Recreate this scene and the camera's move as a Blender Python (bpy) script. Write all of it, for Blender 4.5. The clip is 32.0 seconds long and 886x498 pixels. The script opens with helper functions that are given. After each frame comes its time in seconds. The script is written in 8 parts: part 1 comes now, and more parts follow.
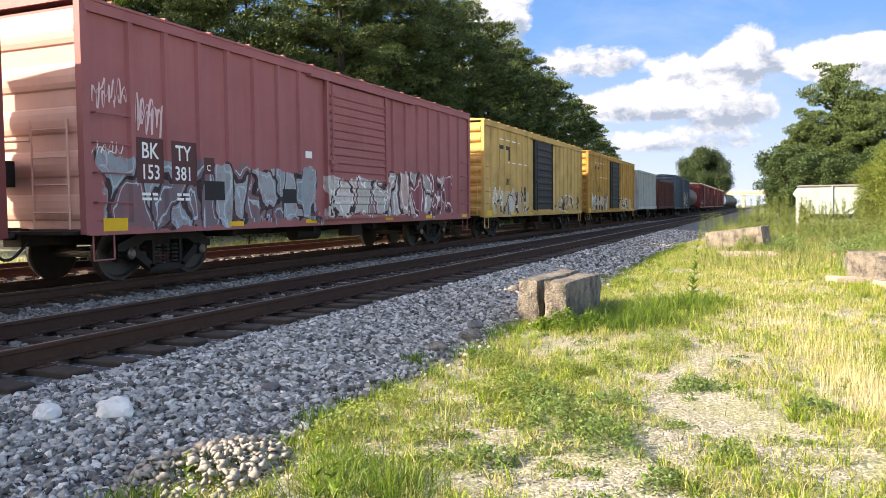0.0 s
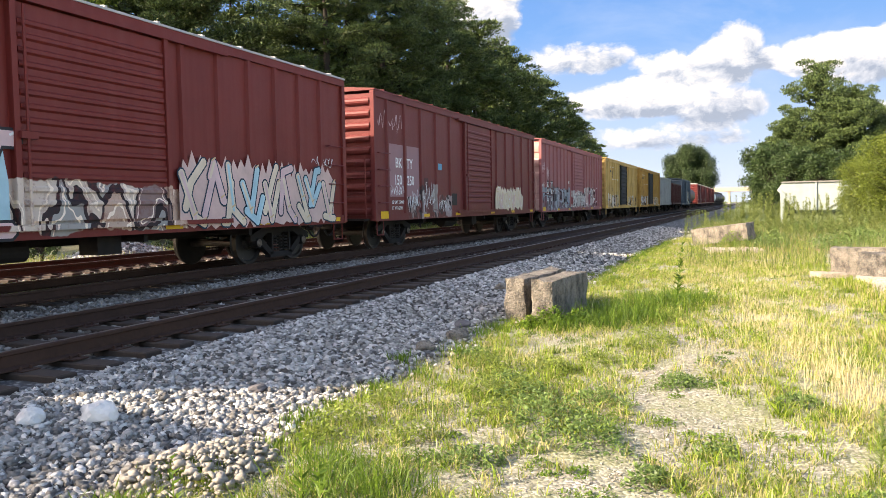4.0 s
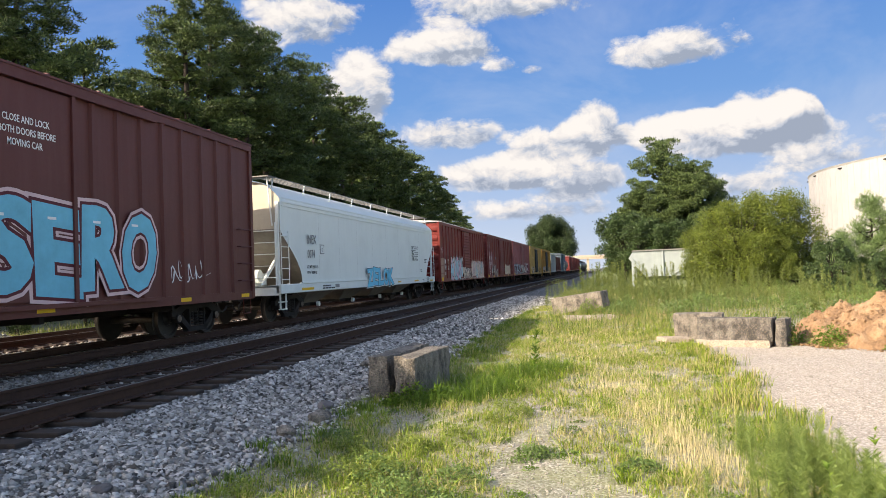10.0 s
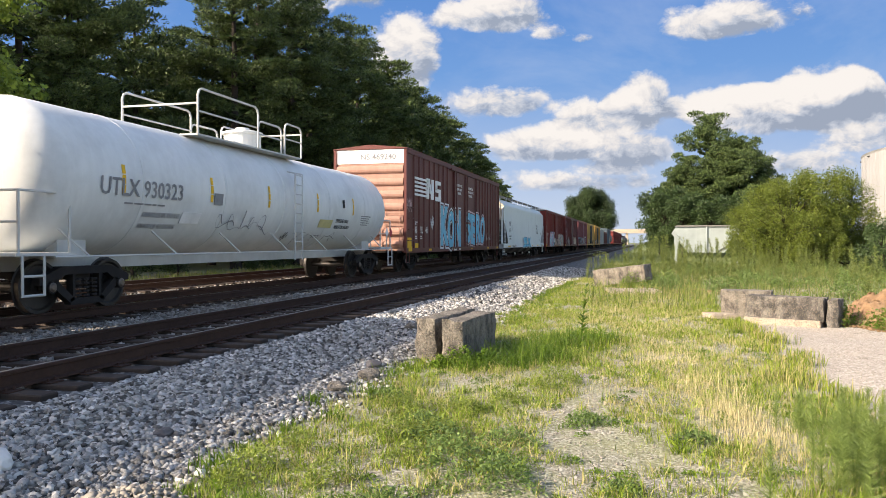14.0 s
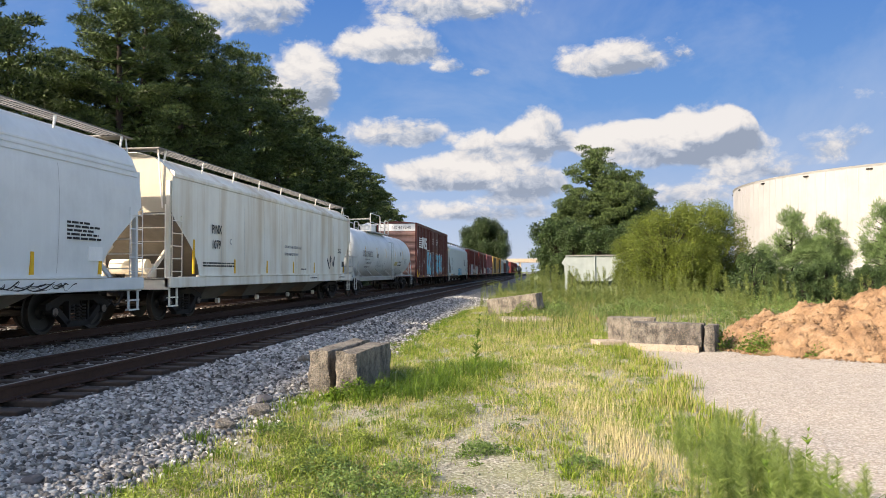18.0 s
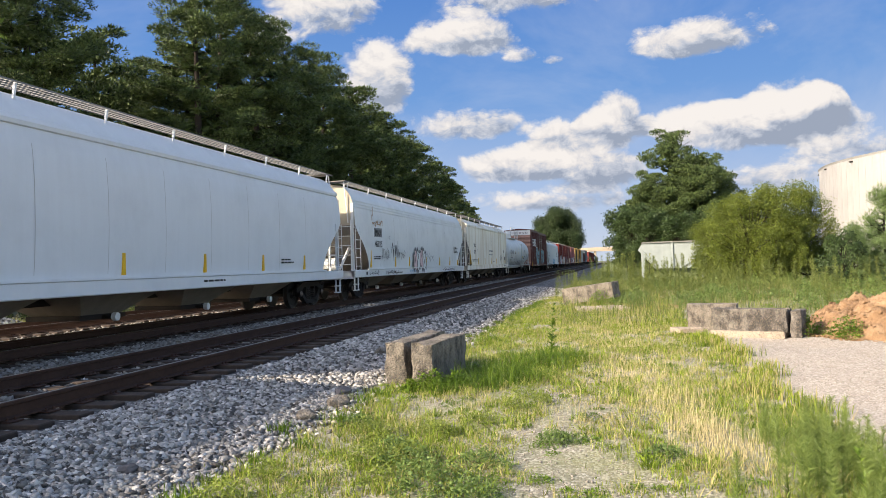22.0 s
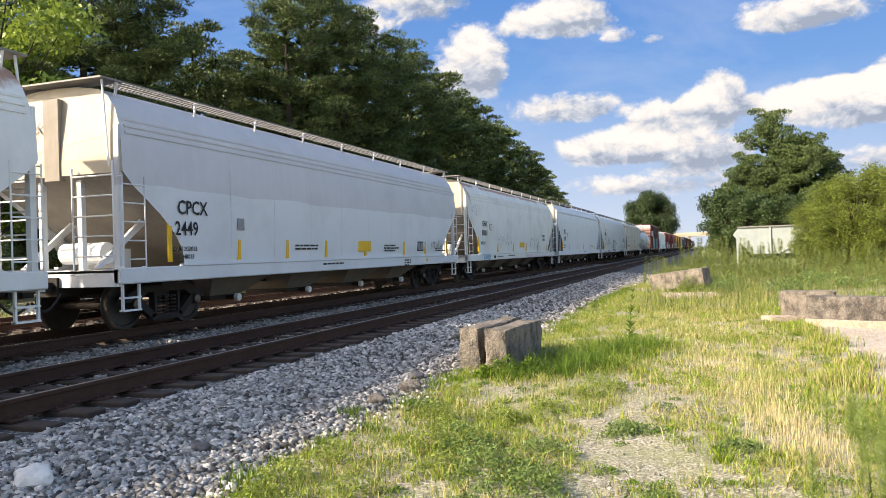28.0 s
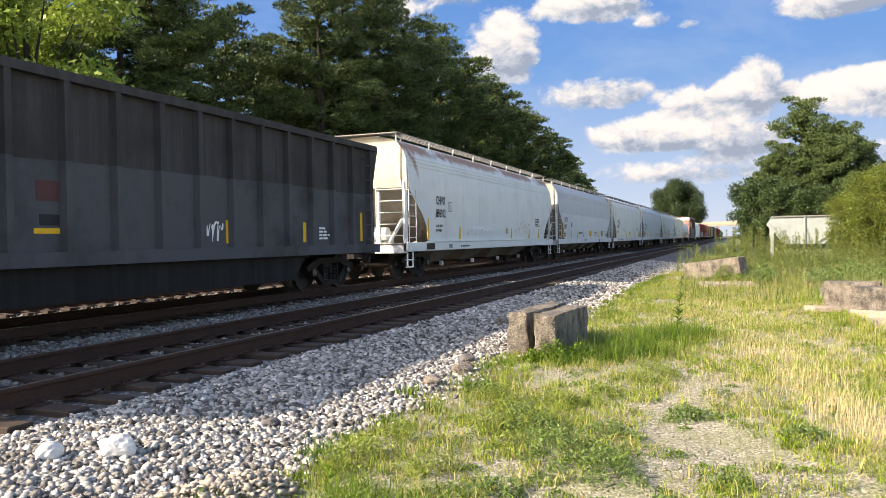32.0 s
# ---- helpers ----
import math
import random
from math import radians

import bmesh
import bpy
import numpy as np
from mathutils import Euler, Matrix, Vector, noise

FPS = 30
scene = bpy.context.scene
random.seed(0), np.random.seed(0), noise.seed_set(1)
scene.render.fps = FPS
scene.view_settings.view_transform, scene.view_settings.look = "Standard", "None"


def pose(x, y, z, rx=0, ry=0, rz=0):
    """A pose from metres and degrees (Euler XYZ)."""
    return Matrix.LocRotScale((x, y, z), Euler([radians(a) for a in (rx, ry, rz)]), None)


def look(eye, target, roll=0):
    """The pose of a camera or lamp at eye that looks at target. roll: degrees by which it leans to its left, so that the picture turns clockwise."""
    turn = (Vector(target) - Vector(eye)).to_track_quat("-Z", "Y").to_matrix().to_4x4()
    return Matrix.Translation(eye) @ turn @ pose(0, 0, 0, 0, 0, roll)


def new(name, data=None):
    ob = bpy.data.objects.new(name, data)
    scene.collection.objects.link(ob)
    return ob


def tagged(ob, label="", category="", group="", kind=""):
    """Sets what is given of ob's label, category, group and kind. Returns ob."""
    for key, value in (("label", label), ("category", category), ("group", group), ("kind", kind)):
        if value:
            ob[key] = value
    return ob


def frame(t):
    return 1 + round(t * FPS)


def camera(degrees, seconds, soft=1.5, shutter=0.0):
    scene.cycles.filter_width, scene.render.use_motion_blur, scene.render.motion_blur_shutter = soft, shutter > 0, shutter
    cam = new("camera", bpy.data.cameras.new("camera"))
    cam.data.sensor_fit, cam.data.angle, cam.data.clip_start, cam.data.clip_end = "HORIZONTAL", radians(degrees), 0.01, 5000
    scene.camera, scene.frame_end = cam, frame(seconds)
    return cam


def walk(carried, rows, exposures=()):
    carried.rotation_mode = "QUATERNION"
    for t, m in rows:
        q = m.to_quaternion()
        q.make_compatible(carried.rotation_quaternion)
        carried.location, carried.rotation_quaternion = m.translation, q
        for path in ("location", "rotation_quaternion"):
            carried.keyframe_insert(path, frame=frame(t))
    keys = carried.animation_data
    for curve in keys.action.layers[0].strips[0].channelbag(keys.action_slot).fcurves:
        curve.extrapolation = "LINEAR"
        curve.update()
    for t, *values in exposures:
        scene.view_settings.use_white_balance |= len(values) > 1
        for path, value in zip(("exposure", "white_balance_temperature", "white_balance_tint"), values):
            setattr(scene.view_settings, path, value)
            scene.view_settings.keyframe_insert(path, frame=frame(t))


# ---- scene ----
cam = camera(60.6, 32.0, 0.65)

PATH = [
    (0.0, -0.026, 0.085, 1.175, 86.88, 0.52, 23.03),
    (0.5, 0.004, 0.065, 1.145, 87.26, 0.90, 23.13),
    (1.0, -0.019, 0.075, 1.173, 87.13, 0.50, 23.09),
    (1.5, -0.030, 0.086, 1.191, 87.06, 0.31, 23.08),
    (2.0, -0.053, 0.091, 1.204, 86.89, 0.06, 22.93),
    (2.5, -0.030, 0.088, 1.184, 86.91, 0.45, 22.78),
    (3.0, -0.013, 0.088, 1.179, 86.84, 0.71, 22.56),
    (3.5, -0.014, 0.090, 1.182, 86.77, 0.84, 22.30),
    (5.5, -0.021, 0.103, 1.189, 86.87, 1.21, 21.34),
    (6.0, -0.029, 0.111, 1.182, 87.08, 1.37, 20.88),
    (6.5, -0.016, 0.101, 1.183, 87.46, 1.70, 20.05),
    (7.0, -0.010, 0.087, 1.184, 88.05, 1.91, 18.63),
    (7.5, -0.000, 0.025, 1.233, 88.96, 2.06, 16.62),
    (8.0, 0.029, -0.093, 1.262, 90.06, 2.17, 14.05),
    (8.5, 0.132, -0.091, 1.278, 91.05, 2.48, 11.59),
    (9.0, 0.239, -0.083, 1.268, 91.70, 2.87, 10.29),
    (9.5, 0.245, -0.076, 1.275, 92.05, 2.81, 10.46),
    (10.0, 0.146, -0.008, 1.276, 91.87, 2.17, 12.30),
    (10.5, -0.014, 0.000, 1.258, 91.55, 1.03, 14.76),
    (11.0, -0.087, -0.004, 1.240, 91.26, 0.07, 16.75),
    (11.5, -0.080, -0.022, 1.241, 90.67, -0.51, 17.60),
    (12.0, -0.064, -0.034, 1.235, 90.18, -0.35, 17.42),
    (12.5, -0.050, -0.048, 1.229, 89.75, -0.11, 16.72),
    (13.0, -0.050, -0.032, 1.227, 89.57, 0.05, 16.04),
    (13.5, -0.045, -0.030, 1.228, 89.50, 0.12, 15.48),
    (15.5, -0.065, -0.014, 1.228, 90.09, -1.33, 13.54),
    (16.0, -0.054, -0.014, 1.225, 90.63, -1.38, 12.34),
    (16.5, -0.033, -0.031, 1.223, 91.04, -1.10, 10.91),
    (17.0, -0.031, -0.024, 1.219, 91.42, -0.45, 9.32),
    (17.5, -0.029, -0.034, 1.228, 91.56, -0.06, 8.02),
    (18.0, -0.019, -0.034, 1.242, 91.73, 0.23, 7.23),
    (18.5, -0.013, -0.037, 1.236, 91.89, 0.33, 7.19),
    (19.0, -0.016, -0.056, 1.223, 92.01, 0.38, 7.81),
    (19.5, -0.036, -0.020, 1.230, 91.86, 0.19, 8.68),
    (20.0, -0.027, -0.027, 1.223, 91.66, 0.37, 9.55),
    (20.5, -0.018, -0.021, 1.215, 91.48, 0.72, 10.27),
    (21.0, 0.004, -0.041, 1.219, 91.27, 1.15, 11.05),
    (21.5, -0.003, -0.027, 1.224, 91.24, 1.50, 11.78),
    (22.0, -0.003, -0.028, 1.225, 91.22, 1.72, 12.80),
    (22.5, -0.002, -0.014, 1.224, 91.43, 1.70, 14.38),
    (23.0, 0.015, -0.011, 1.226, 91.81, 1.74, 16.66),
    (23.5, 0.015, 0.063, 1.220, 92.16, 2.01, 19.35),
    (24.0, 0.056, 0.098, 1.220, 92.48, 2.47, 21.39),
    (24.5, 0.055, 0.014, 1.235, 92.51, 2.77, 22.37),
    (25.0, 0.051, 0.026, 1.218, 92.17, 2.73, 22.34),
    (25.5, 0.083, 0.069, 1.219, 91.60, 2.56, 21.71),
    (26.0, 0.107, 0.095, 1.219, 91.18, 2.21, 20.92),
    (26.5, 0.146, 0.087, 1.211, 90.66, 1.99, 20.28),
    (28.5, 0.178, 0.094, 1.218, 90.35, 1.77, 19.49),
    (29.0, 0.055, 0.050, 1.224, 90.42, 1.43, 20.30),
    (29.5, -0.072, -0.093, 1.219, 90.31, 1.29, 21.18),
    (30.0, -0.142, -0.092, 1.210, 89.94, 1.00, 21.42),
    (30.5, -0.141, -0.139, 1.209, 89.56, 1.12, 21.41),
    (31.0, -0.131, -0.127, 1.210, 89.26, 1.21, 21.26),
    (31.5, -0.142, -0.101, 1.207, 89.18, 1.08, 21.23),
    (32.0, -0.136, -0.091, 1.200, 89.31, 0.93, 21.30),
]
walk(cam, [(t, pose(x, y, z, rx, ry, rz)) for t, x, y, z, rx, ry, rz in PATH],
     [(0, 1.66, 7100, 14), (3, 1.64, 7100, 14), (6, 1.53, 7100, 14), (9, 1.25, 6900, 13), (13, 1.15, 6800, 13), (19, 1.05, 6700, 13), (23, 1.15, 6800, 13), (26, 1.3, 6900, 13), (32, 1.3, 7000, 14)])

# ---- light: a low late-afternoon sun behind the train, clear sky with cumulus ----
SUN_EL, SUN_PHI = radians(29.5), radians(50.5)
SUN_DIR = Vector((-math.sin(SUN_PHI) * math.cos(SUN_EL), -math.cos(SUN_PHI) * math.cos(SUN_EL), math.sin(SUN_EL)))
world = bpy.data.worlds.new("world")
scene.world = world
world.use_nodes = True
wn = world.node_tree.nodes
sky = wn.new("ShaderNodeTexSky")
sky.sky_type, sky.sun_disc = "NISHITA", False
sky.sun_elevation, sky.sun_rotation = SUN_EL, math.atan2(SUN_DIR.x, SUN_DIR.y)
sky.air_density, sky.dust_density, sky.ozone_density = 1.0, 2.2, 1.4
world.node_tree.links.new(sky.outputs[0], wn["Background"].inputs[0])
wn["Background"].inputs[1].default_value = 0.15
sun_data = bpy.data.lights.new("sun", "SUN")
sun_data.energy, sun_data.angle, sun_data.color = 4.8, radians(0.6), (1.0, 0.88, 0.70)
sun_lamp = new("sun", sun_data)
sun_lamp.matrix_world = look(SUN_DIR * 50, (0, 0, 0))


# ---- plan ----
RAIL_NEAR, TRACK_NEAR, TRACK_TRAIN, TRACK_BACK = -5.94, -6.694, -10.87, -15.2
GAUGE = 0.754
# distance run by the train since the start, in metres
RUN = [(0, 0), (1, 6.58), (2, 13.39), (3, 20.42), (4, 27.26), (5, 34.05), (6, 40.88), (7, 47.94), (8, 55.15), (9, 62.28), (10, 69.41), (11, 76.64),
       (12, 84.0), (13, 91.36), (14, 98.62), (15, 105.80), (16, 112.93), (17, 119.96), (18, 127.18), (19, 134.62), (20, 142.17), (21, 149.67), (22, 157.1),
       (23, 164.53), (24, 171.87), (25, 179.24), (26, 186.62), (27, 193.93), (28, 201.22), (29, 208.59), (30, 216.13), (31, 223.88), (32, 231.67)]
MOVING = []
rng = np.random.default_rng(5)


# ---- mesh helpers ----
def finish(me, mat):
    if mat is not None:
        me.materials.append(mat)
    return me


def part(name, bm, material, parent, label="", smooth=False):
    me = bpy.data.meshes.new(name)
    if smooth:
        for f in bm.faces:
            f.smooth = True
    bm.normal_update()
    bm.to_mesh(me)
    bm.free()
    ob = new(name, finish(me, material))
    ob.parent = parent
    if label:
        ob["label"] = label
    return ob


def empty(name, m, label, category, group="", kind=""):
    ob = new(name)
    ob.matrix_basis = m
    return tagged(ob, label, category, group, kind)


def box(bm, x0, x1, y0, y1, z0, z1):
    v = [bm.verts.new((x, y, z)) for z in (z0, z1) for y in (y0, y1) for x in (x0, x1)]
    for f in ((0, 2, 3, 1), (4, 5, 7, 6), (0, 1, 5, 4), (2, 6, 7, 3), (0, 4, 6, 2), (1, 3, 7, 5)):
        bm.faces.new([v[i] for i in f])
    return v


def boxes(*dims):
    bm = bmesh.new()
    for d in dims:
        box(bm, *d)
    return bm


def soften(bm, width, seg=1):
    bmesh.ops.bevel(bm, geom=[e for e in bm.edges], offset=width, segments=seg, affect="EDGES", clamp_overlap=True)
    return bm


def tube(bm, a, b, r, r2=None, n=8, caps=True):
    a, b = Vector(a), Vector(b)
    r2 = r if r2 is None else r2
    q = (b - a).to_track_quat("Z", "Y").to_matrix()
    rings = []
    for p, rad in ((a, r), (b, r2)):
        rings.append([bm.verts.new(p + q @ Vector((math.cos(k * 2 * math.pi / n) * rad, math.sin(k * 2 * math.pi / n) * rad, 0))) for k in range(n)])
    for k in range(n):
        bm.faces.new((rings[0][k], rings[0][(k + 1) % n], rings[1][(k + 1) % n], rings[1][k]))
    if caps:
        bm.faces.new(rings[0][::-1])
        bm.faces.new(rings[1])


def pipe(bm, pts, r, n=6):
    """One bent pipe through the points, with closed ends."""
    pts = [Vector(p) for p in pts]
    rings = []
    for i, p in enumerate(pts):
        d = (pts[min(i + 1, len(pts) - 1)] - pts[max(i - 1, 0)]).normalized()
        side = d.cross(Vector((1, 0, 0))).normalized() if abs(d.x) < 0.9 else d.cross(Vector((0, 1, 0))).normalized()
        up = side.cross(d)
        rings.append([bm.verts.new(p + (side * math.cos(2 * math.pi * k / n) + up * math.sin(2 * math.pi * k / n)) * r) for k in range(n)])
    for p, q in zip(rings, rings[1:]):
        for k in range(n):
            bm.faces.new((p[k], p[(k + 1) % n], q[(k + 1) % n], q[k]))
    bm.faces.new(rings[0][::-1])
    bm.faces.new(rings[-1])
    bmesh.ops.recalc_face_normals(bm, faces=bm.faces)


def tubes(pairs, r, n=6):
    bm = bmesh.new()
    for a, b in pairs:
        tube(bm, a, b, r, n=n)
    return bm


def lathe(bm, profile, m, n=24):
    """Turns (axial, radius) points round the local x axis, laid by the matrix m."""
    rings = []
    for ax, r in profile:
        if r < 1e-5:
            rings.append([bm.verts.new(m @ Vector((ax, 0, 0)))])
        else:
            rings.append([bm.verts.new(m @ Vector((ax, math.cos(k * 2 * math.pi / n) * r, math.sin(k * 2 * math.pi / n) * r))) for k in range(n)])
    for p, q in zip(rings, rings[1:]):
        for k in range(n):
            a, b = p[k % len(p)], p[(k + 1) % len(p)]
            c, d = q[(k + 1) % len(q)], q[k % len(q)]
            f = list(dict.fromkeys((a, b, c, d)))
            if len(f) > 2:
                bm.faces.new(f)


def extrude_poly(bm, pts, axis, lo, hi):
    """A prism: a polygon of 2D points drawn out along an axis from lo to hi."""
    def at(p, d):
        return {"x": (d, p[0], p[1]), "y": (p[0], d, p[1]), "z": (p[0], p[1], d)}[axis]
    a = [bm.verts.new(at(p, lo)) for p in pts]
    b = [bm.verts.new(at(p, hi)) for p in pts]
    n = len(pts)
    for k in range(n):
        bm.faces.new((a[k], a[(k + 1) % n], b[(k + 1) % n], b[k]))
    bm.faces.new(a[::-1])
    bm.faces.new(b)
    bmesh.ops.recalc_face_normals(bm, faces=bm.faces)


def mesh_np(name, verts, faces, material, parent=None, smooth=False):
    """A mesh from arrays: verts (n, 3) and faces (m, 3 or 4)."""
    me = bpy.data.meshes.new(name)
    k = faces.shape[1]
    me.vertices.add(len(verts))
    me.vertices.foreach_set("co", np.ascontiguousarray(verts, dtype=np.float32).ravel())
    me.loops.add(faces.size)
    me.loops.foreach_set("vertex_index", np.ascontiguousarray(faces, dtype=np.int32).ravel())
    me.polygons.add(len(faces))
    me.polygons.foreach_set("loop_start", np.arange(0, faces.size, k, dtype=np.int32))
    me.update(calc_edges=True)
    if smooth:
        me.polygons.foreach_set("use_smooth", np.ones(len(faces), dtype=bool))
    ob = new(name, finish(me, material))
    ob.parent = parent
    return ob


def text_part(name, body, size, material, parent, m, squeeze=1.0, spacing=1.0):
    """Stencilled writing as a thin mesh on a thing."""
    cu = bpy.data.curves.new(name, "FONT")
    cu.body, cu.size, cu.align_x, cu.space_character, cu.extrude = body, size, "LEFT", spacing, 0.001
    cu.resolution_u = 2
    cu.offset = size * 0.012
    tmp = bpy.data.objects.new(name, cu)
    scene.collection.objects.link(tmp)
    me = bpy.data.meshes.new_from_object(tmp.evaluated_get(bpy.context.evaluated_depsgraph_get()))
    bpy.data.objects.remove(tmp)
    me.transform(Matrix.Diagonal((squeeze, 1, 1, 1)))
    me.materials.clear()
    ob = new(name, finish(me, material))
    ob.parent = parent
    ob.matrix_basis = m
    return ob


def on_side(x, y, z):
    """Pose of writing on a car's near side: reads along +y."""
    return Matrix(((0, 0, 1, x), (1, 0, 0, y), (0, 1, 0, z), (0, 0, 0, 1)))


def on_end(x, y, z):
    """Pose of writing on a car's end that faces -y."""
    return Matrix(((1, 0, 0, x), (0, 0, -1, y), (0, 1, 0, z), (0, 0, 0, 1)))


# ---- materials ----
class Nodes:
    """A small writer of shader nodes."""
    def __init__(self, name):
        self.mat = bpy.data.materials.new(name)
        self.mat.use_nodes = True
        self.t = self.mat.node_tree
        self.bsdf = self.t.nodes["Principled BSDF"]
        self.out = self.t.nodes["Material Output"]

    def add(self, kind, **sets):
        n = self.t.nodes.new("ShaderNode" + kind)
        for k, v in sets.items():
            setattr(n, k, v)
        return n

    def put(self, socket, value):
        if isinstance(value, bpy.types.NodeSocket):
            self.t.links.new(value, socket)
        else:
            socket.default_value = value

    def math(self, op, a, b=0.0, c=0.0, clamp=False):
        n = self.add("Math", operation=op, use_clamp=clamp)
        for s, v in zip(n.inputs, (a, b, c)):
            self.put(s, v)
        return n.outputs[0]

    def coord(self, which="Object", scale=(1, 1, 1), loc=(0, 0, 0)):
        tc = self.add("TexCoord")
        mp = self.add("Mapping")
        self.put(mp.inputs[0], tc.outputs[which])
        mp.inputs["Scale"].default_value = scale
        mp.inputs["Location"].default_value = loc
        return mp.outputs[0]

    def noise(self, vec, scale, detail=4, rough=0.6, distort=0.0):
        n = self.add("TexNoise")
        self.put(n.inputs["Vector"], vec)
        n.inputs["Scale"].default_value, n.inputs["Detail"].default_value = scale, detail
        n.inputs["Roughness"].default_value, n.inputs["Distortion"].default_value = rough, distort
        return n.outputs[0]

    def voronoi(self, vec, scale, feature="F1", out="Distance"):
        n = self.add("TexVoronoi", feature=feature)
        self.put(n.inputs["Vector"], vec)
        n.inputs["Scale"].default_value = scale
        return n.outputs[out]

    def ramp(self, fac, stops):
        n = self.add("ValToRGB")
        self.put(n.inputs[0], fac)
        el = n.color_ramp.elements
        while len(el) < len(stops):
            el.new(0.5)
        for e, (p, c) in zip(el, stops):
            e.position = p
            e.color = (*c, 1) if isinstance(c, tuple) else (c, c, c, 1)
        return n.outputs[0]

    def mix(self, fac, a, b, blend="MIX"):
        n = self.add("Mix", data_type="RGBA", blend_type=blend)
        self.put(n.inputs[0], fac)
        for s, v in ((n.inputs[6], a), (n.inputs[7], b)):
            self.put(s, (*v, 1) if isinstance(v, tuple) and len(v) == 3 else v)
        return n.outputs[2]

    def xyz(self, vec):
        n = self.add("SeparateXYZ")
        self.put(n.inputs[0], vec)
        return n.outputs

    def bump(self, height, strength=0.3, dist=0.01):
        n = self.add("Bump")
        self.put(n.inputs["Height"], height)
        n.inputs["Strength"].default_value, n.inputs["Distance"].default_value = strength, dist
        self.t.links.new(n.outputs[0], self.bsdf.inputs["Normal"])

    def done(self, colour, rough=0.7, metal=0.0, spec=None):
        self.put(self.bsdf.inputs["Base Color"], (*colour, 1) if isinstance(colour, tuple) else colour)
        self.put(self.bsdf.inputs["Roughness"], rough)
        self.put(self.bsdf.inputs["Metallic"], metal)
        if spec is not None:
            self.bsdf.inputs["Specular IOR Level"].default_value = spec
        return self.mat


def paint(name, colour, rough=0.55, worn=0.25, rust=0.0, tags=(), scale=1.0, tone=None, patch=None, rust_line=None, runs=None):
    """Weathered paint on steel. tags: sprayed patches (y0, y1, z0, z1, colours, seed); tone: (z, colour) repainted lower part;
    patch: (y0, y1, z0, z1, colour) block of other paint; runs: colour of long washed-down stains."""
    n = Nodes(name)
    o = n.coord()
    x, y, z = n.xyz(o)[0:3]
    streak = n.noise(n.coord(scale=(2.2, 2.2, 0.16)), 2.0 * scale, 5, 0.65)
    blotch = n.noise(o, 0.9 * scale, 6, 0.65)
    fine = n.noise(o, 14, 4, 0.7)
    base = colour
    if tone:
        edge = n.math("ADD", n.math("MULTIPLY", n.math("SUBTRACT", n.noise(o, 0.35, 2), 0.5), 0.25), tone[0])
        base = n.mix(n.math("GREATER_THAN", edge, z), base, tone[1])
    if patch:
        m = None
        for s, lim, op in ((y, patch[0], "GREATER_THAN"), (y, patch[1], "LESS_THAN"), (z, patch[2], "GREATER_THAN"), (z, patch[3], "LESS_THAN")):
            k = n.math(op, s, lim)
            m = k if m is None else n.math("MULTIPLY", m, k)
        base = n.mix(n.math("MULTIPLY", m, n.math("ADD", 0.75, n.math("MULTIPLY", blotch, 0.3))), base, patch[4])
    dark = tuple(c * 0.62 for c in colour)
    pale = tuple(min(1, c * 1.15 + 0.035) for c in colour)
    col = n.mix(n.math("MULTIPLY", n.ramp(streak, [(0.42, 0.0), (0.75, 1.0)]), worn), base, pale)
    col = n.mix(n.math("MULTIPLY", n.ramp(blotch, [(0.45, 0.0), (0.75, 1.0)]), worn * 1.2), col, dark)
    if runs:
        wash = n.math("ADD", n.math("MULTIPLY", n.noise(n.coord(scale=(0, 1.0, 0.07)), 1.1, 5, 0.6), 0.7), n.math("MULTIPLY", n.noise(n.coord(scale=(0, 1.0, 0.4)), 0.8, 4), 0.3))
        col = n.mix(n.ramp(wash, [(0.46, 0.0), (0.62, 0.75)]), col, runs)
    for y0, y1, z0, z1, cols, seed in tags:
        g = n.coord(loc=(seed * 3.1, seed * 7.3, seed * 1.7))
        wob = n.math("MULTIPLY", n.math("SUBTRACT", n.noise(g, 1.6, 3), 0.5), 0.9)
        fy = n.math("SUBTRACT", 1.0, n.math("DIVIDE", n.math("ABSOLUTE", n.math("SUBTRACT", y, (y0 + y1) / 2)), (y1 - y0) / 2))
        fz = n.math("SUBTRACT", 1.0, n.math("DIVIDE", n.math("ABSOLUTE", n.math("SUBTRACT", z, (z0 + z1) / 2)), (z1 - z0) / 2))
        inside = n.ramp(n.math("ADD", n.math("MULTIPLY", n.math("MINIMUM", n.math("MULTIPLY", fy, 2.2), fz), 1.0), wob), [(0.16, 0.0), (0.2, 1.0)])
        near = n.math("GREATER_THAN", x, 0.5)
        g2 = n.coord(scale=(0, 1.15, 0.62), loc=(0, seed * 5.3, seed * 2.9))
        warp = n.add("VectorMath", operation="MULTIPLY_ADD")
        nz = n.add("TexNoise")
        n.put(nz.inputs["Vector"], g2)
        nz.inputs["Scale"].default_value, nz.inputs["Detail"].default_value = 1.7, 2
        n.put(warp.inputs[0], nz.outputs["Color"])
        warp.inputs[1].default_value = (0.0, 0.9, 0.9)
        n.put(warp.inputs[2], g2)
        pick = n.add("SeparateColor")
        n.put(pick.inputs[0], n.voronoi(warp.outputs[0], 1.5, out="Color"))
        rim = n.voronoi(warp.outputs[0], 1.5, feature="DISTANCE_TO_EDGE")
        k = len(cols)
        c = n.ramp(pick.outputs[0], [(i / k, cols[i]) for i in range(k)])
        c.node.color_ramp.interpolation = "CONSTANT"
        shade = n.noise(n.coord(scale=(1, 1, 0.3), loc=(0, seed, 0)), 1.4, 4, 0.6)
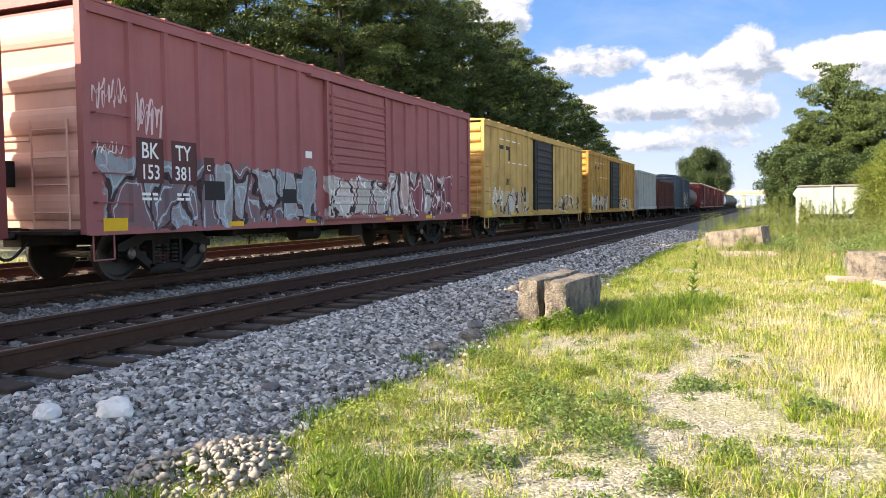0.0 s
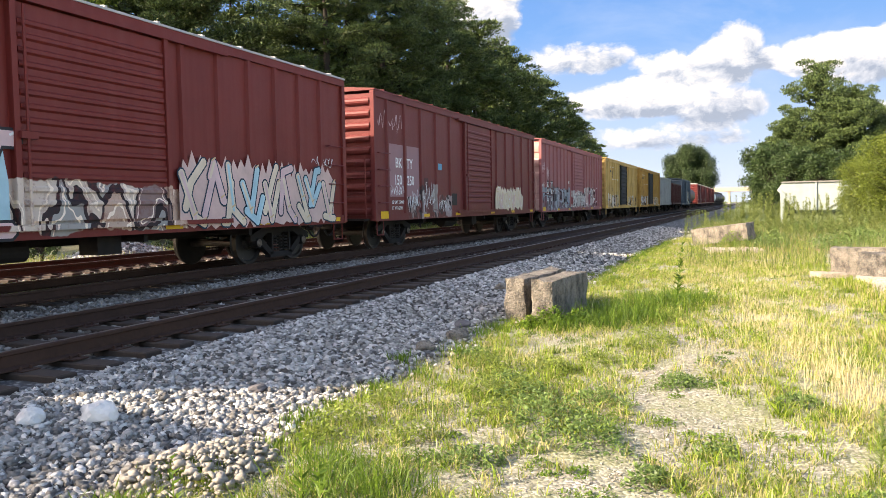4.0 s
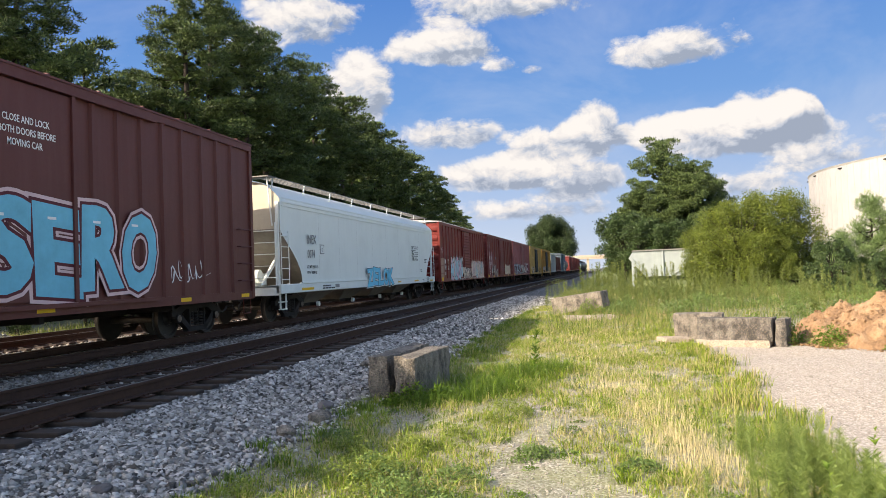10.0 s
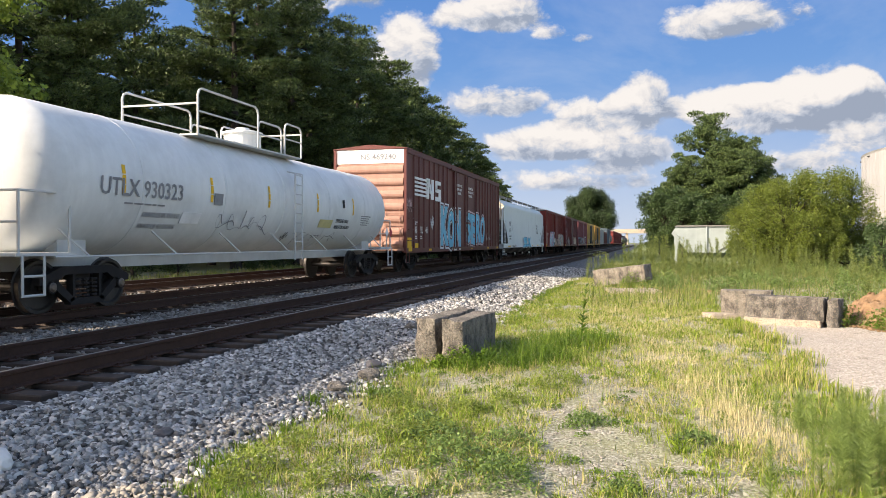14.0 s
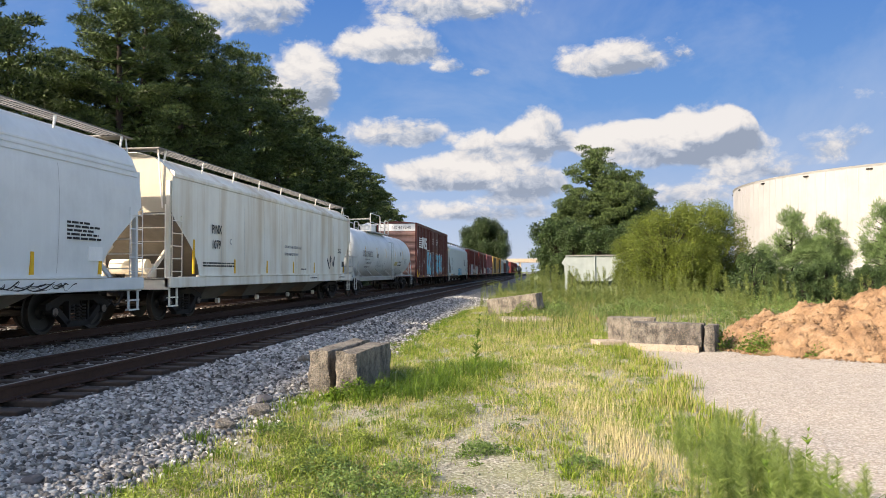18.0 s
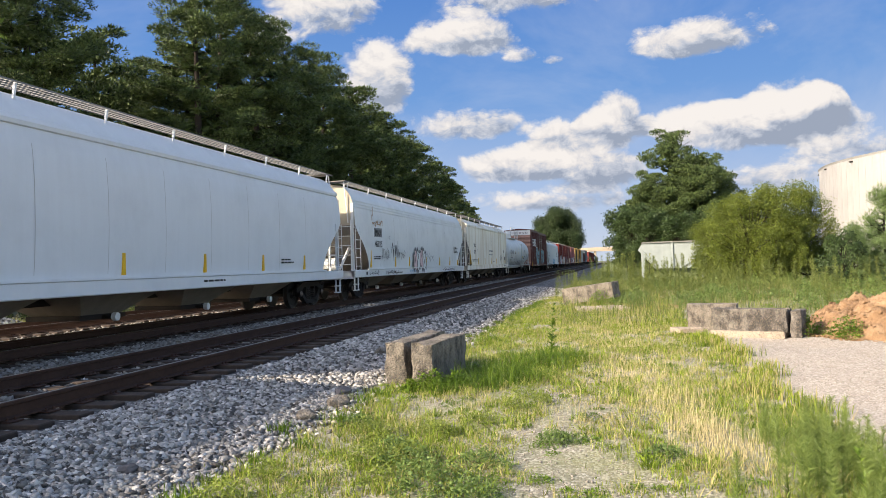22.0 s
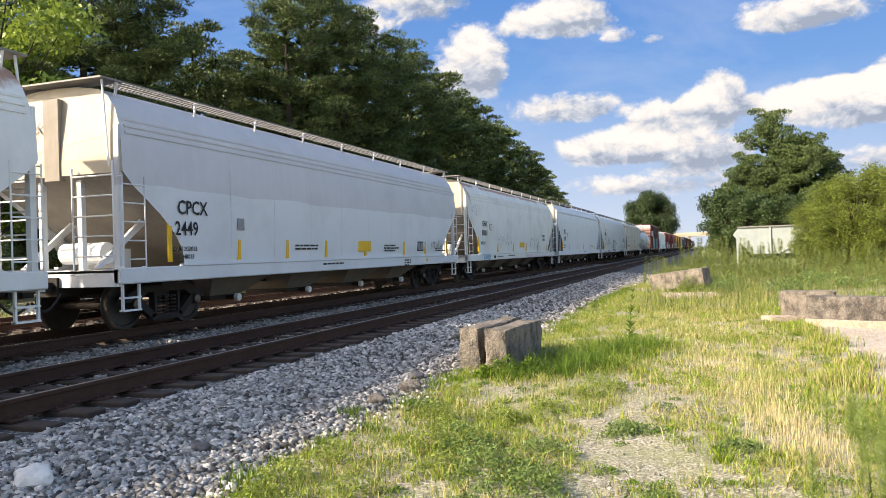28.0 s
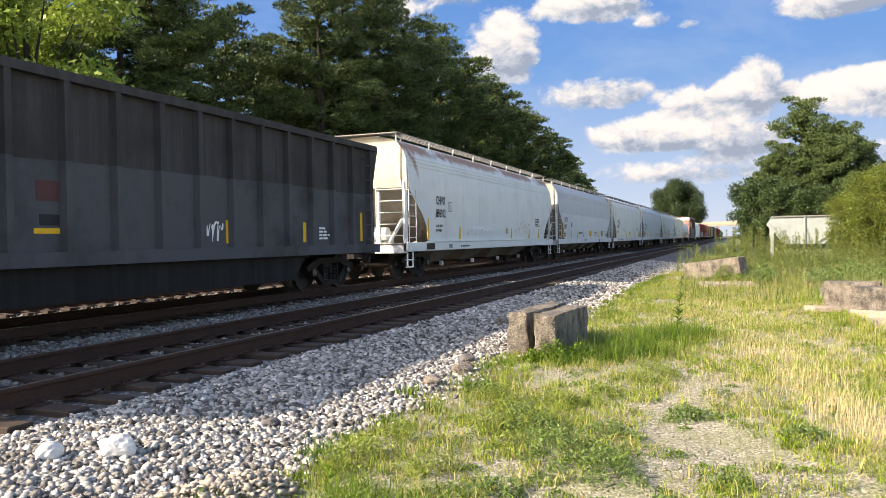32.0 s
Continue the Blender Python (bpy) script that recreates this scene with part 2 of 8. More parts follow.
        c = n.mix(n.math("MULTIPLY", shade, 0.5), c, cols[(seed + 1) % k])
        c = n.mix(n.math("LESS_THAN", n.math("ABSOLUTE", n.math("SUBTRACT", rim, 0.13)), 0.018), c, tuple(min(1, v * 1.3 + 0.12) for v in cols[1]))
        c = n.mix(n.math("LESS_THAN", rim, 0.045), c, (0.02, 0.02, 0.025))
        fade = n.math("MULTIPLY", inside, n.math("MULTIPLY", near, n.ramp(n.noise(o, 5, 5, 0.7), [(0.28, 0.25), (0.5, 0.92)])))
        col = n.mix(fade, col, c)
    rough_v = n.math("ADD", rough, n.math("MULTIPLY", n.math("SUBTRACT", fine, 0.5), 0.25))
    if rust > 0:
        rn = n.noise(n.coord(scale=(1.5, 1.5, 0.6)), 3.2, 9, 0.78)
        rm = n.ramp(rn, [(0.72 - 0.3 * rust, 0.0), (0.80 - 0.3 * rust, 1.0)])
        col = n.mix(n.math("MULTIPLY", rm, 0.85), col, n.mix(fine, (0.16, 0.06, 0.03), (0.36, 0.17, 0.08)))
        rough_v = n.math("MAXIMUM", rough_v, n.math("MULTIPLY", rm, 0.85))
    if rust_line:
        ya, za, yb, zb, wd = rust_line
        t = n.math("DIVIDE", n.math("SUBTRACT", z, za), zb - za)
        along = n.math("ADD", ya, n.math("MULTIPLY", t, yb - ya))
        off = n.math("ABSOLUTE", n.math("SUBTRACT", y, along))
        m = n.math("SUBTRACT", 1.0, n.math("DIVIDE", off, wd))
        m = n.math("MULTIPLY", m, n.math("MULTIPLY", n.math("SUBTRACT", z, 2.7), 0.8, clamp=True))
        top = n.math("SUBTRACT", 1.0, n.math("DIVIDE", n.math("ABSOLUTE", n.math("SUBTRACT", z, za)), wd * 1.1))
        m = n.math("MAXIMUM", m, n.math("MULTIPLY", top, n.ramp(n.noise(n.coord(scale=(0.3, 0.3, 1)), 1.2, 4), [(0.30, 0.0), (0.46, 1.0)])))
        rm2 = n.ramp(n.math("ADD", m, n.math("MULTIPLY", n.math("SUBTRACT", n.noise(n.coord(scale=(1, 1, 0.35)), 3.0, 8, 0.75), 0.5), 1.6)), [(0.30, 0.0), (0.75, 0.9)])
        col = n.mix(rm2, col, n.mix(fine, (0.22, 0.085, 0.05), (0.42, 0.24, 0.14)))
    n.bump(n.math("ADD", n.math("MULTIPLY", blotch, 0.6), n.math("MULTIPLY", fine, 0.15)), 0.25, 0.02)
    return n.done(col, rough_v, 0.0, 0.22)


def plain(name, colour, rough=0.6, metal=0.0, vary=0.25, scale=6.0, bump=0.1):
    n = Nodes(name)
    o = n.coord()
    a = n.noise(o, scale, 5, 0.65)
    b = n.noise(o, scale * 0.15, 3)
    f = n.math("ADD", n.math("MULTIPLY", a, 0.6), n.math("MULTIPLY", b, 0.4))
    col = n.mix(n.ramp(f, [(0.3, 0.0), (0.7, 1.0)]), tuple(c * (1 - vary) for c in colour), tuple(min(1, c * (1 + vary)) for c in colour))
    n.bump(a, bump, 0.01)
    return n.done(col, n.math("ADD", rough - 0.08, n.math("MULTIPLY", a, 0.16)), metal, 0.25)


def leafy(name, dark, light, rough=0.55, through_light=0.25, spec=0.3, drift=0.7):
    n = Nodes(name)
    r = n.add("NewGeometry").outputs["Random Per Island"]
    big = n.noise(n.coord("Object"), drift, 3)
    f = n.math("ADD", n.math("MULTIPLY", r, 0.5), n.math("MULTIPLY", big, 0.6))
    col = n.mix(n.ramp(f, [(0.25, 0.0), (0.85, 1.0)]), dark, light)
    n.done(col, rough, 0, spec)
    tr = n.add("BsdfTranslucent")
    n.put(tr.inputs[0], n.mix(0.5, col, light))
    mx = n.add("MixShader")
    mx.inputs[0].default_value = through_light
    n.t.links.new(n.bsdf.outputs[0], mx.inputs[1])
    n.t.links.new(tr.outputs[0], mx.inputs[2])
    n.t.links.new(mx.outputs[0], n.out.inputs[0])
    return n.mat


def meadow(name, dark, light, dry):
    """Grass blades: green and straw mixed blade by blade and in drifts."""
    n = Nodes(name)
    r = n.add("NewGeometry").outputs["Random Per Island"]
    big = n.noise(n.coord("Object"), 0.9, 4)
    col = n.mix(r, dark, light)
    share = n.math("ADD", n.math("MULTIPLY", n.math("SUBTRACT", big, 0.5), 1.8), 0.34)
    r2 = n.math("FRACT", n.math("MULTIPLY", r, 37.7))
    col = n.mix(n.math("MULTIPLY", n.math("LESS_THAN", r2, share), 0.85), col, dry)
    n.done(col, 0.55, 0, 0.3)
    tr = n.add("BsdfTranslucent")
    n.put(tr.inputs[0], col)
    mx = n.add("MixShader")
    mx.inputs[0].default_value = 0.3
    n.t.links.new(n.bsdf.outputs[0], mx.inputs[1])
    n.t.links.new(tr.outputs[0], mx.inputs[2])
    n.t.links.new(mx.outputs[0], n.out.inputs[0])
    return n.mat


STEEL_DARK = plain("running_gear_steel", (0.022, 0.019, 0.018), 0.75, 0.2, 0.4)
WHEEL = plain("wheel_steel", (0.05, 0.045, 0.042), 0.5, 0.6, 0.3)
TREAD = plain("bright_wheel_tread", (0.5, 0.5, 0.5), 0.25, 1.0, 0.1)
RAIL_RUST = plain("rusty_rail_steel", (0.052, 0.027, 0.019), 0.75, 0.2, 0.35, 20)
RAIL_TOP = plain("worn_rail_head", (0.22, 0.20, 0.19), 0.38, 0.9, 0.2, 20)
YELLOW = plain("yellow_marking", (0.72, 0.42, 0.02), 0.55, 0, 0.12)
WHITE = plain("white_stencil", (0.78, 0.77, 0.75), 0.6, 0, 0.08)
BLACK = plain("black_stencil", (0.02, 0.02, 0.022), 0.6, 0, 0.2)
GREYTEXT = plain("grey_stencil", (0.22, 0.22, 0.23), 0.6, 0, 0.2)
TIE_WOOD = plain("creosoted_timber", (0.045, 0.033, 0.026), 0.85, 0, 0.5, 9, 0.5)


def stone_mat(name="ballast_granite", grime=0.35):
    n = Nodes(name)
    r = n.add("NewGeometry").outputs["Random Per Island"]
    o = n.coord()
    a = n.noise(o, 40, 4, 0.7)
    col = n.ramp(r, [(0.0, (0.03, 0.029, 0.028)), (0.25, (0.18, 0.176, 0.168)), (0.55, (0.37, 0.362, 0.345)), (0.88, (0.58, 0.565, 0.535)), (1.0, (0.80, 0.78, 0.745))])
    col = n.mix(n.math("MULTIPLY", n.noise(o, 0.35, 3), grime), col, (0.13, 0.105, 0.085))
    n.bump(a, 0.9, 0.02)
    return n.done(n.mix(n.ramp(a, [(0.35, 0.0), (0.7, 0.8)]), col, (0.62, 0.60, 0.57), "SOFT_LIGHT"), 0.85)


STONE, STONE_GRIMY = stone_mat(), stone_mat("grimy_ballast", 1.3)


def ground_mat():
    n = Nodes("ground_soil_and_gravel")
    pos = n.add("NewGeometry").outputs["Position"]
    x, y, z = n.xyz(pos)[0:3]
    wob = n.math("MULTIPLY", n.math("SUBTRACT", n.noise(pos, 0.9, 4), 0.5), 1.3)
    xe = n.math("ADD", x, wob)
    # crushed rock of the track bed
    cell = n.voronoi(pos, 17, out="Color")
    dist = n.voronoi(pos, 17)
    cs = n.add("SeparateColor")
    n.put(cs.inputs[0], cell)
    rock = n.ramp(cs.outputs[0], [(0.0, (0.07, 0.07, 0.071)), (0.5, (0.18, 0.177, 0.172)), (1.0, (0.38, 0.373, 0.36))])
    # gaps between the stones darkened: crevice shade put into the colour
    rock = n.mix(n.ramp(dist, [(0.25, 0.0), (0.55, 1.0)]), rock, (0.05, 0.05, 0.05))
    bed = n.math("MULTIPLY", n.math("LESS_THAN", xe, -3.2), n.math("GREATER_THAN", xe, -17.6))
    # soil with fine gravel among the grass
    fine = n.voronoi(pos, 45, out="Color")
    fs = n.add("SeparateColor")
    n.put(fs.inputs[0], fine)
    soil = n.ramp(fs.outputs[0], [(0.0, (0.13, 0.118, 0.098)), (0.6, (0.26, 0.238, 0.20)), (1.0, (0.44, 0.415, 0.37))])
    green = n.ramp(n.noise(pos, 1.1, 5, 0.7), [(0.34, 0.0), (0.56, 1.0)])
    soil = n.mix(n.math("MULTIPLY", green, 0.5), soil, n.mix(n.noise(pos, 6, 3), (0.11, 0.14, 0.035), (0.24, 0.25, 0.08)))
    far = n.ramp(n.math("DIVIDE", y, 60.0), [(0.45, 0.0), (1.0, 1.0)])
    soil = n.mix(far, soil, (0.12, 0.15, 0.04))
    # pale gravel yard
    yard = n.math("MULTIPLY", n.ramp(n.math("SUBTRACT", n.math("ADD", x, n.math("MULTIPLY", wob, 0.5)), 1.3), [(0.35, 0.0), (0.6, 1.0)]),
                  n.math("LESS_THAN", n.math("ADD", y, wob), 18.4))
    gravel = n.ramp(fs.outputs[1], [(0.0, (0.17, 0.15, 0.13)), (0.5, (0.31, 0.28, 0.245)), (1.0, (0.48, 0.45, 0.41))])
    gravel = n.mix(n.math("MULTIPLY", n.noise(pos, 0.7, 4), 0.6), gravel, (0.39, 0.325, 0.25))
    col = n.mix(yard, soil, gravel)
    clay = n.ramp(n.math("SQRT", n.math("ADD", n.math("POWER", n.math("MULTIPLY", n.math("SUBTRACT", x, 0.7), 0.45), 2.0), n.math("POWER", n.math("MULTIPLY", n.math("SUBTRACT", y, 26.2), 0.4), 2.0))), [(0.5, 1.0), (0.95, 0.0)])
    col = n.mix(n.math("MULTIPLY", clay, n.ramp(n.noise(pos, 1.3, 5, 0.7), [(0.35, 0.0), (0.55, 1.0)])), col, (0.44, 0.22, 0.10))
    col = n.mix(bed, col, rock)
    h = n.math("ADD", n.math("MULTIPLY", n.math("MULTIPLY", dist, -1.0), bed), n.math("MULTIPLY", n.voronoi(pos, 45), -0.3))
    n.bump(h, 0.8, 0.03)
    return n.done(col, 0.92)


GROUND = ground_mat()


def concrete_mat(name, light=(0.27, 0.238, 0.195), dark=(0.05, 0.046, 0.040), stain=0.66):
    n = Nodes(name)
    o = n.coord()
    st = n.noise(n.coord(scale=(2, 2, 1.3)), 2.1, 8, 0.75)
    peb = n.voronoi(o, 75, out="Color")
    ps = n.add("SeparateColor")
    n.put(ps.inputs[0], peb)
    col = n.mix(n.ramp(st, [(0.60 - 0.3 * stain, 0.0), (0.82 - 0.3 * stain, 1.0)]), light, dark)
    col = n.mix(n.ramp(ps.outputs[0], [(0.6, 0.0), (1.0, 0.35)]), col, (0.36, 0.28, 0.20))
    col = n.mix(n.ramp(ps.outputs[1], [(0.7, 0.0), (1.0, 0.6)]), col, (0.05, 0.04, 0.035))
    n.bump(n.math("ADD", n.noise(o, 30, 5, 0.75), n.math("MULTIPLY", n.voronoi(o, 38), 0.5)), 1.0, 0.03)
    return n.done(col, 0.9)


CONCRETE = concrete_mat("exposed_aggregate_concrete")
CONCRETE_STAINED = concrete_mat("black_stained_concrete", (0.26, 0.235, 0.20), (0.045, 0.042, 0.038), 0.85)
CONCRETE_PALE = concrete_mat("pale_concrete", (0.42, 0.35, 0.27), (0.22, 0.18, 0.14), 0.3)


# ---- ground: one sheet with the track bed, its shoulder, the verge and the yard ----
def smooth_step(a, b, v):
    k = np.clip((v - a) / (b - a), 0, 1)
    return k * k * (3 - 2 * k)


def wave(x, y, s, seed=0.0):
    return (np.sin(x * s * 1.3 + seed) * np.cos(y * s * 1.1 - seed * 2) + 0.6 * np.sin(x * s * 2.7 + y * s * 2.1 + seed) + 0.4 * np.cos(x * s * 5.1 - y * s * 4.3)) / 2


def gz(x, y):
    x, y = np.asarray(x, float), np.asarray(y, float)
    shoulder = -0.24 - 0.13 * smooth_step(-4.9, -3.0, x)
    left = -0.24 - 0.35 * smooth_step(-17.2, -19.0, x)
    z = np.where(x > -10, shoulder, left)
    z = z + 0.07 * smooth_step(20, 34, y) * smooth_step(-3, 0, x)
    grass = smooth_step(-3.4, -2.4, x) + smooth_step(-18, -19, x)
    near = 1 - smooth_step(60, 120, np.abs(y))
    return z + near * grass * 0.035 * wave(x, y, 0.9, 1.0) + 0.012 * near * wave(x, y, 4.0, 2.0)


def ground_axis(lo, hi, fine_lo, fine_hi, step):
    mid = np.arange(fine_lo, fine_hi + step / 2, step)
    out = fine_hi + np.cumsum(step * 1.25 ** np.arange(1, 60))
    back = fine_lo - np.cumsum(step * 1.25 ** np.arange(1, 60))
    return np.concatenate([[lo], back[back > lo][::-1], mid, out[out < hi], [hi]])


gx, gy = ground_axis(-3000, 3000, -20, 12, 0.2), ground_axis(-3000, 3000, 0, 40, 0.25)
X, Y = np.meshgrid(gx, gy, indexing="ij")
nx, ny = X.shape
idx = np.arange(nx * ny).reshape(nx, ny)
quads = np.stack([idx[:-1, :-1], idx[1:, :-1], idx[1:, 1:], idx[:-1, 1:]], -1).reshape(-1, 4)
ground = mesh_np("ground", np.stack([X, Y, gz(X, Y)], -1).reshape(-1, 3), quads, GROUND, smooth=True)
tagged(ground, "gravel track bed, weedy verge and pale gravel yard", "ground", kind="structure")


# ---- loose stones of the track bed ----
STONE_V = np.array([(x, y, z) for z in (-1, 1) for y in (-1, 1) for x in (-1, 1)], float) * 0.72
STONE_F = np.array([(0, 2, 3), (0, 3, 1), (4, 5, 7), (4, 7, 6), (0, 1, 5), (0, 5, 4), (2, 6, 7), (2, 7, 3), (0, 4, 6), (0, 6, 2), (1, 3, 7), (1, 7, 5)])


def turn_matrices(n, r):
    a = r.normal(size=(n, 4))
    a /= np.linalg.norm(a, axis=1)[:, None]
    w, x, y, z = a.T
    return np.stack([np.stack([1 - 2 * (y * y + z * z), 2 * (x * y - z * w), 2 * (x * z + y * w)], -1),
                     np.stack([2 * (x * y + z * w), 1 - 2 * (x * x + z * z), 2 * (y * z - x * w)], -1),
                     np.stack([2 * (x * z - y * w), 2 * (y * z + x * w), 1 - 2 * (x * x + y * y)], -1)], -2)


def stones(name, x, y, size, material, label, r, sink=0.15, flat=0.75, lift=0.0):
    n = len(x)
    shapes = (STONE_V[None] + r.uniform(-0.42, 0.42, (40, 8, 3))) * r.uniform(0.55, 1.4, (40, 1, 3))
    v = shapes[r.integers(0, 40, n)] * size[:, None, None]
    v = np.einsum("nij,nkj->nki", turn_matrices(n, r), v)
    v[:, :, 2] *= flat
    v += np.stack([x, y, gz(x, y) + size * (flat - sink) + lift], -1)[:, None, :]
    f = STONE_F[None] + (np.arange(n) * 8)[:, None, None]
    return tagged(mesh_np(name, v.reshape(-1, 3), f.reshape(-1, 3), material), label, "gravel", kind="stuff")


def spread(x0, x1, y0, y1, per_m2, r):
    n = int((x1 - x0) * (y1 - y0) * per_m2)
    return r.uniform(x0, x1, n), r.uniform(y0, y1, n)


sets = [spread(-5.3, -2.75, -6, 1.6, 330, rng), spread(-5.3, -2.75, 1.6, 9, 1500, rng), spread(-5.3, -2.75, 9, 18, 700, rng), spread(-5.3, -2.6, 18, 45, 130, rng)]
bx, by = (np.concatenate([s[i] for s in sets]) for i in (0, 1))
keep = bx < -3.05 + 0.28 * wave(bx, by, 1.6, 0.5) + rng.normal(0, 0.16, len(bx))
bx, by = bx[keep], by[keep]
stones("shoulder_ballast", bx, by, (0.010 + 0.020 * rng.uniform(0, 1, len(bx)) ** 1.5) * (1 + 0.013 * np.maximum(by, 0)), STONE, "grey crushed granite ballast on the track shoulder", rng)
sets = [spread(-9.9, -7.55, 2, 30, 200, rng), spread(-7.35, -6.05, 2.5, 24, 150, rng), spread(-10, -7.6, 30, 70, 40, rng), spread(-14.6, -11.9, 3, 30, 25, rng), spread(-9.9, -6.05, -6, 2, 60, rng)]
bx, by = (np.concatenate([s[i] for s in sets]) for i in (0, 1))
stones("track_ballast", bx, by, rng.uniform(0.018, 0.036, len(bx)) * (1 + 0.012 * np.maximum(by, 0)), STONE_GRIMY, "grey crushed granite ballast between the rails", rng, lift=-0.012)

PALE_STONE = plain("pale_limestone", (0.58, 0.56, 0.53), 0.85, 0, 0.15, 9, 0.5)


def boulder(x, y, s, material, label, seed, flat=0.75):
    r = np.random.default_rng(seed)
    bm = bmesh.new()
    bmesh.ops.create_icosphere(bm, subdivisions=3, radius=1)
    for v in bm.verts:
        k = 1 + 0.28 * noise.noise(v.co * 1.3 + Vector((seed, 0, 0))) + 0.10 * noise.noise(v.co * 4 + Vector((0, seed, 0)))
        v.co = Vector((v.co.x * k * s * 1.15, v.co.y * k * s, v.co.z * k * s * flat))
    me_ob = part("rock", bm, material, None)
    me_ob.matrix_basis = pose(x, y, float(gz(x, y)) + s * 0.5, 0, 0, float(r.uniform(0, 360)))
    return tagged(me_ob, label, "rock", "loose rocks on the ballast")


boulder(-4.22, 4.02, 0.115, PALE_STONE, "pale angular limestone rock on the grey ballast", 3)
boulder(-4.55, 3.74, 0.085, PALE_STONE, "small pale rounded rock on the grey ballast", 8)
DARK_STONE = plain("dark_stone", (0.12, 0.11, 0.11), 0.9, 0, 0.3, 9, 0.5)
for k, (x, y, s) in enumerate([(-3.15, 8.2, 0.13), (-3.35, 8.9, 0.10), (-3.2, 7.4, 0.11), (-3.75, 5.2, 0.07), (-4.0, 12.6, 0.12)]):
    boulder(x, y, s, DARK_STONE if k % 2 else CONCRETE, "weathered grey rock among the ballast", 20 + k, 0.6)


# ---- tracks ----
def rail_profile(side=0.0):
    h = [(-0.07, -0.172), (0.07, -0.172), (0.07, -0.160), (0.012, -0.142), (0.010, -0.045), (0.037, -0.035), (0.037, -0.006), (0.030, 0.0)]
    return [(x + side, z) for x, z in h] + [(-x + side, z) for x, z in h[::-1] if x != 0.07 or z != -0.172][:6]


def make_track(cx, label, ties_to, mat):
    track = empty("railway_track", pose(cx, 0, 0), label, "railway track", "parallel tracks", "structure")
    for s in (1, -1):
        bm = bmesh.new()
        extrude_poly(bm, rail_profile(s * GAUGE), "y", -60, 420)
        rail = part("rail", bm, RAIL_RUST, track, "rust-brown steel rail")
        bm = boxes((s * GAUGE - 0.022, s * GAUGE + 0.022, -60, 420, 0.0005, 0.003))
        part("running_surface", bm, mat, rail, "worn grey running surface")
    tie = soften(boxes((-1.3, 1.3, -0.115, 0.115, -0.36, -0.185)), 0.012)
    me = bpy.data.meshes.new("tie")
    tie.to_mesh(me)
    tie.free()
    finish(me, TIE_WOOD)
    plate = bpy.data.meshes.new("tie_plate")
    bm = boxes((-0.17, 0.17, -0.09, 0.09, -0.186, -0.172))
    for sx in (-0.1, 0.1):
        for sy in (-0.05, 0.05):
            tube(bm, (sx, sy, -0.18), (sx, sy, -0.14), 0.014, n=6)
    bm.to_mesh(plate)
    bm.free()
    finish(plate, RAIL_RUST)
    y, k = -2.0, 0
    while y < ties_to:
        ob = new("tie", me)
        ob.parent = track
        ob.matrix_basis = pose(rng.uniform(-0.05, 0.05), y + rng.uniform(-0.03, 0.03), rng.uniform(-0.012, 0.006), 0, rng.uniform(-0.4, 0.4), rng.uniform(-1.5, 1.5))
        if y < 26:
            for s in (1, -1):
                p = new("tie_plate", plate)
                p.parent = track
                p.matrix_basis = pose(s * GAUGE, y, 0)
        y += 0.52
        k += 1
    bm = bmesh.new()
    while y < 330:
        box(bm, -1.3, 1.3, y - 0.115, y + 0.115, -0.34, -0.185)
        y += 0.52
    tagged(part("far_ties", bm, TIE_WOOD, track), kind="stuff")
    return track


make_track(TRACK_NEAR, "empty main track with rust-brown rails on timber ties", 46, RAIL_TOP)
make_track(TRACK_TRAIN, "track under the freight train with rust-brown rails", 30, TREAD)
make_track(TRACK_BACK, "side track behind the train, half sunk in ballast", 24, RAIL_TOP)


# ---- rolling stock: each wagon stands at its own centre, z = 0 on the rail ----
def shared(name, bm, mat, smooth=False):
    me = bpy.data.meshes.new(name)
    if smooth:
        for f in bm.faces:
            f.smooth = True
    bm.normal_update()
    bm.to_mesh(me)
    bm.free()
    return finish(me, mat)


BAR_CACHE = {}
LAYER = iter(range(100000))


def bar(name, a, b, r, mat, parent, n=6):
    """One round bar from a to b as an object of its own; alike bars share a mesh."""
    a, b = Vector(a), Vector(b)
    key = (name, round((b - a).length, 3), r, mat.name)
    if key not in BAR_CACHE:
        bm = bmesh.new()
        tube(bm, (0, 0, 0), (0, 0, (b - a).length), r, n=n)
        BAR_CACHE[key] = shared(name, bm, mat)
    ob = new(name, BAR_CACHE[key])
    ob.parent = parent
    ob.matrix_basis = Matrix.Translation(a) @ (b - a).to_track_quat("Z", "Y").to_matrix().to_4x4()
    return ob


def repeat(name, bm, mat, parent, places):
    """The same mesh at several places under one parent."""
    me = shared(name, bm, mat)
    for m in places:
        ob = new(name, me)
        ob.parent = parent
        ob.matrix_basis = m


def wheelset_mesh():
    bm = bmesh.new()
    for s in (1, -1):
        prof = [(s * -0.065, 0.0), (s * -0.065, 0.47), (s * -0.040, 0.495), (s * -0.03, 0.46), (s * 0.07, 0.455), (s * 0.07, 0.40), (s * 0.03, 0.37), (s * 0.02, 0.16), (s * 0.09, 0.13), (s * 0.09, 0.0)]
        lathe(bm, prof, Matrix.Translation((s * 0.755, 0, 0.455)), 28)
    tube(bm, (-1.05, 0, 0.455), (1.05, 0, 0.455), 0.08, n=12)
    bmesh.ops.recalc_face_normals(bm, faces=bm.faces)
    return shared("wheelset", bm, WHEEL, False)


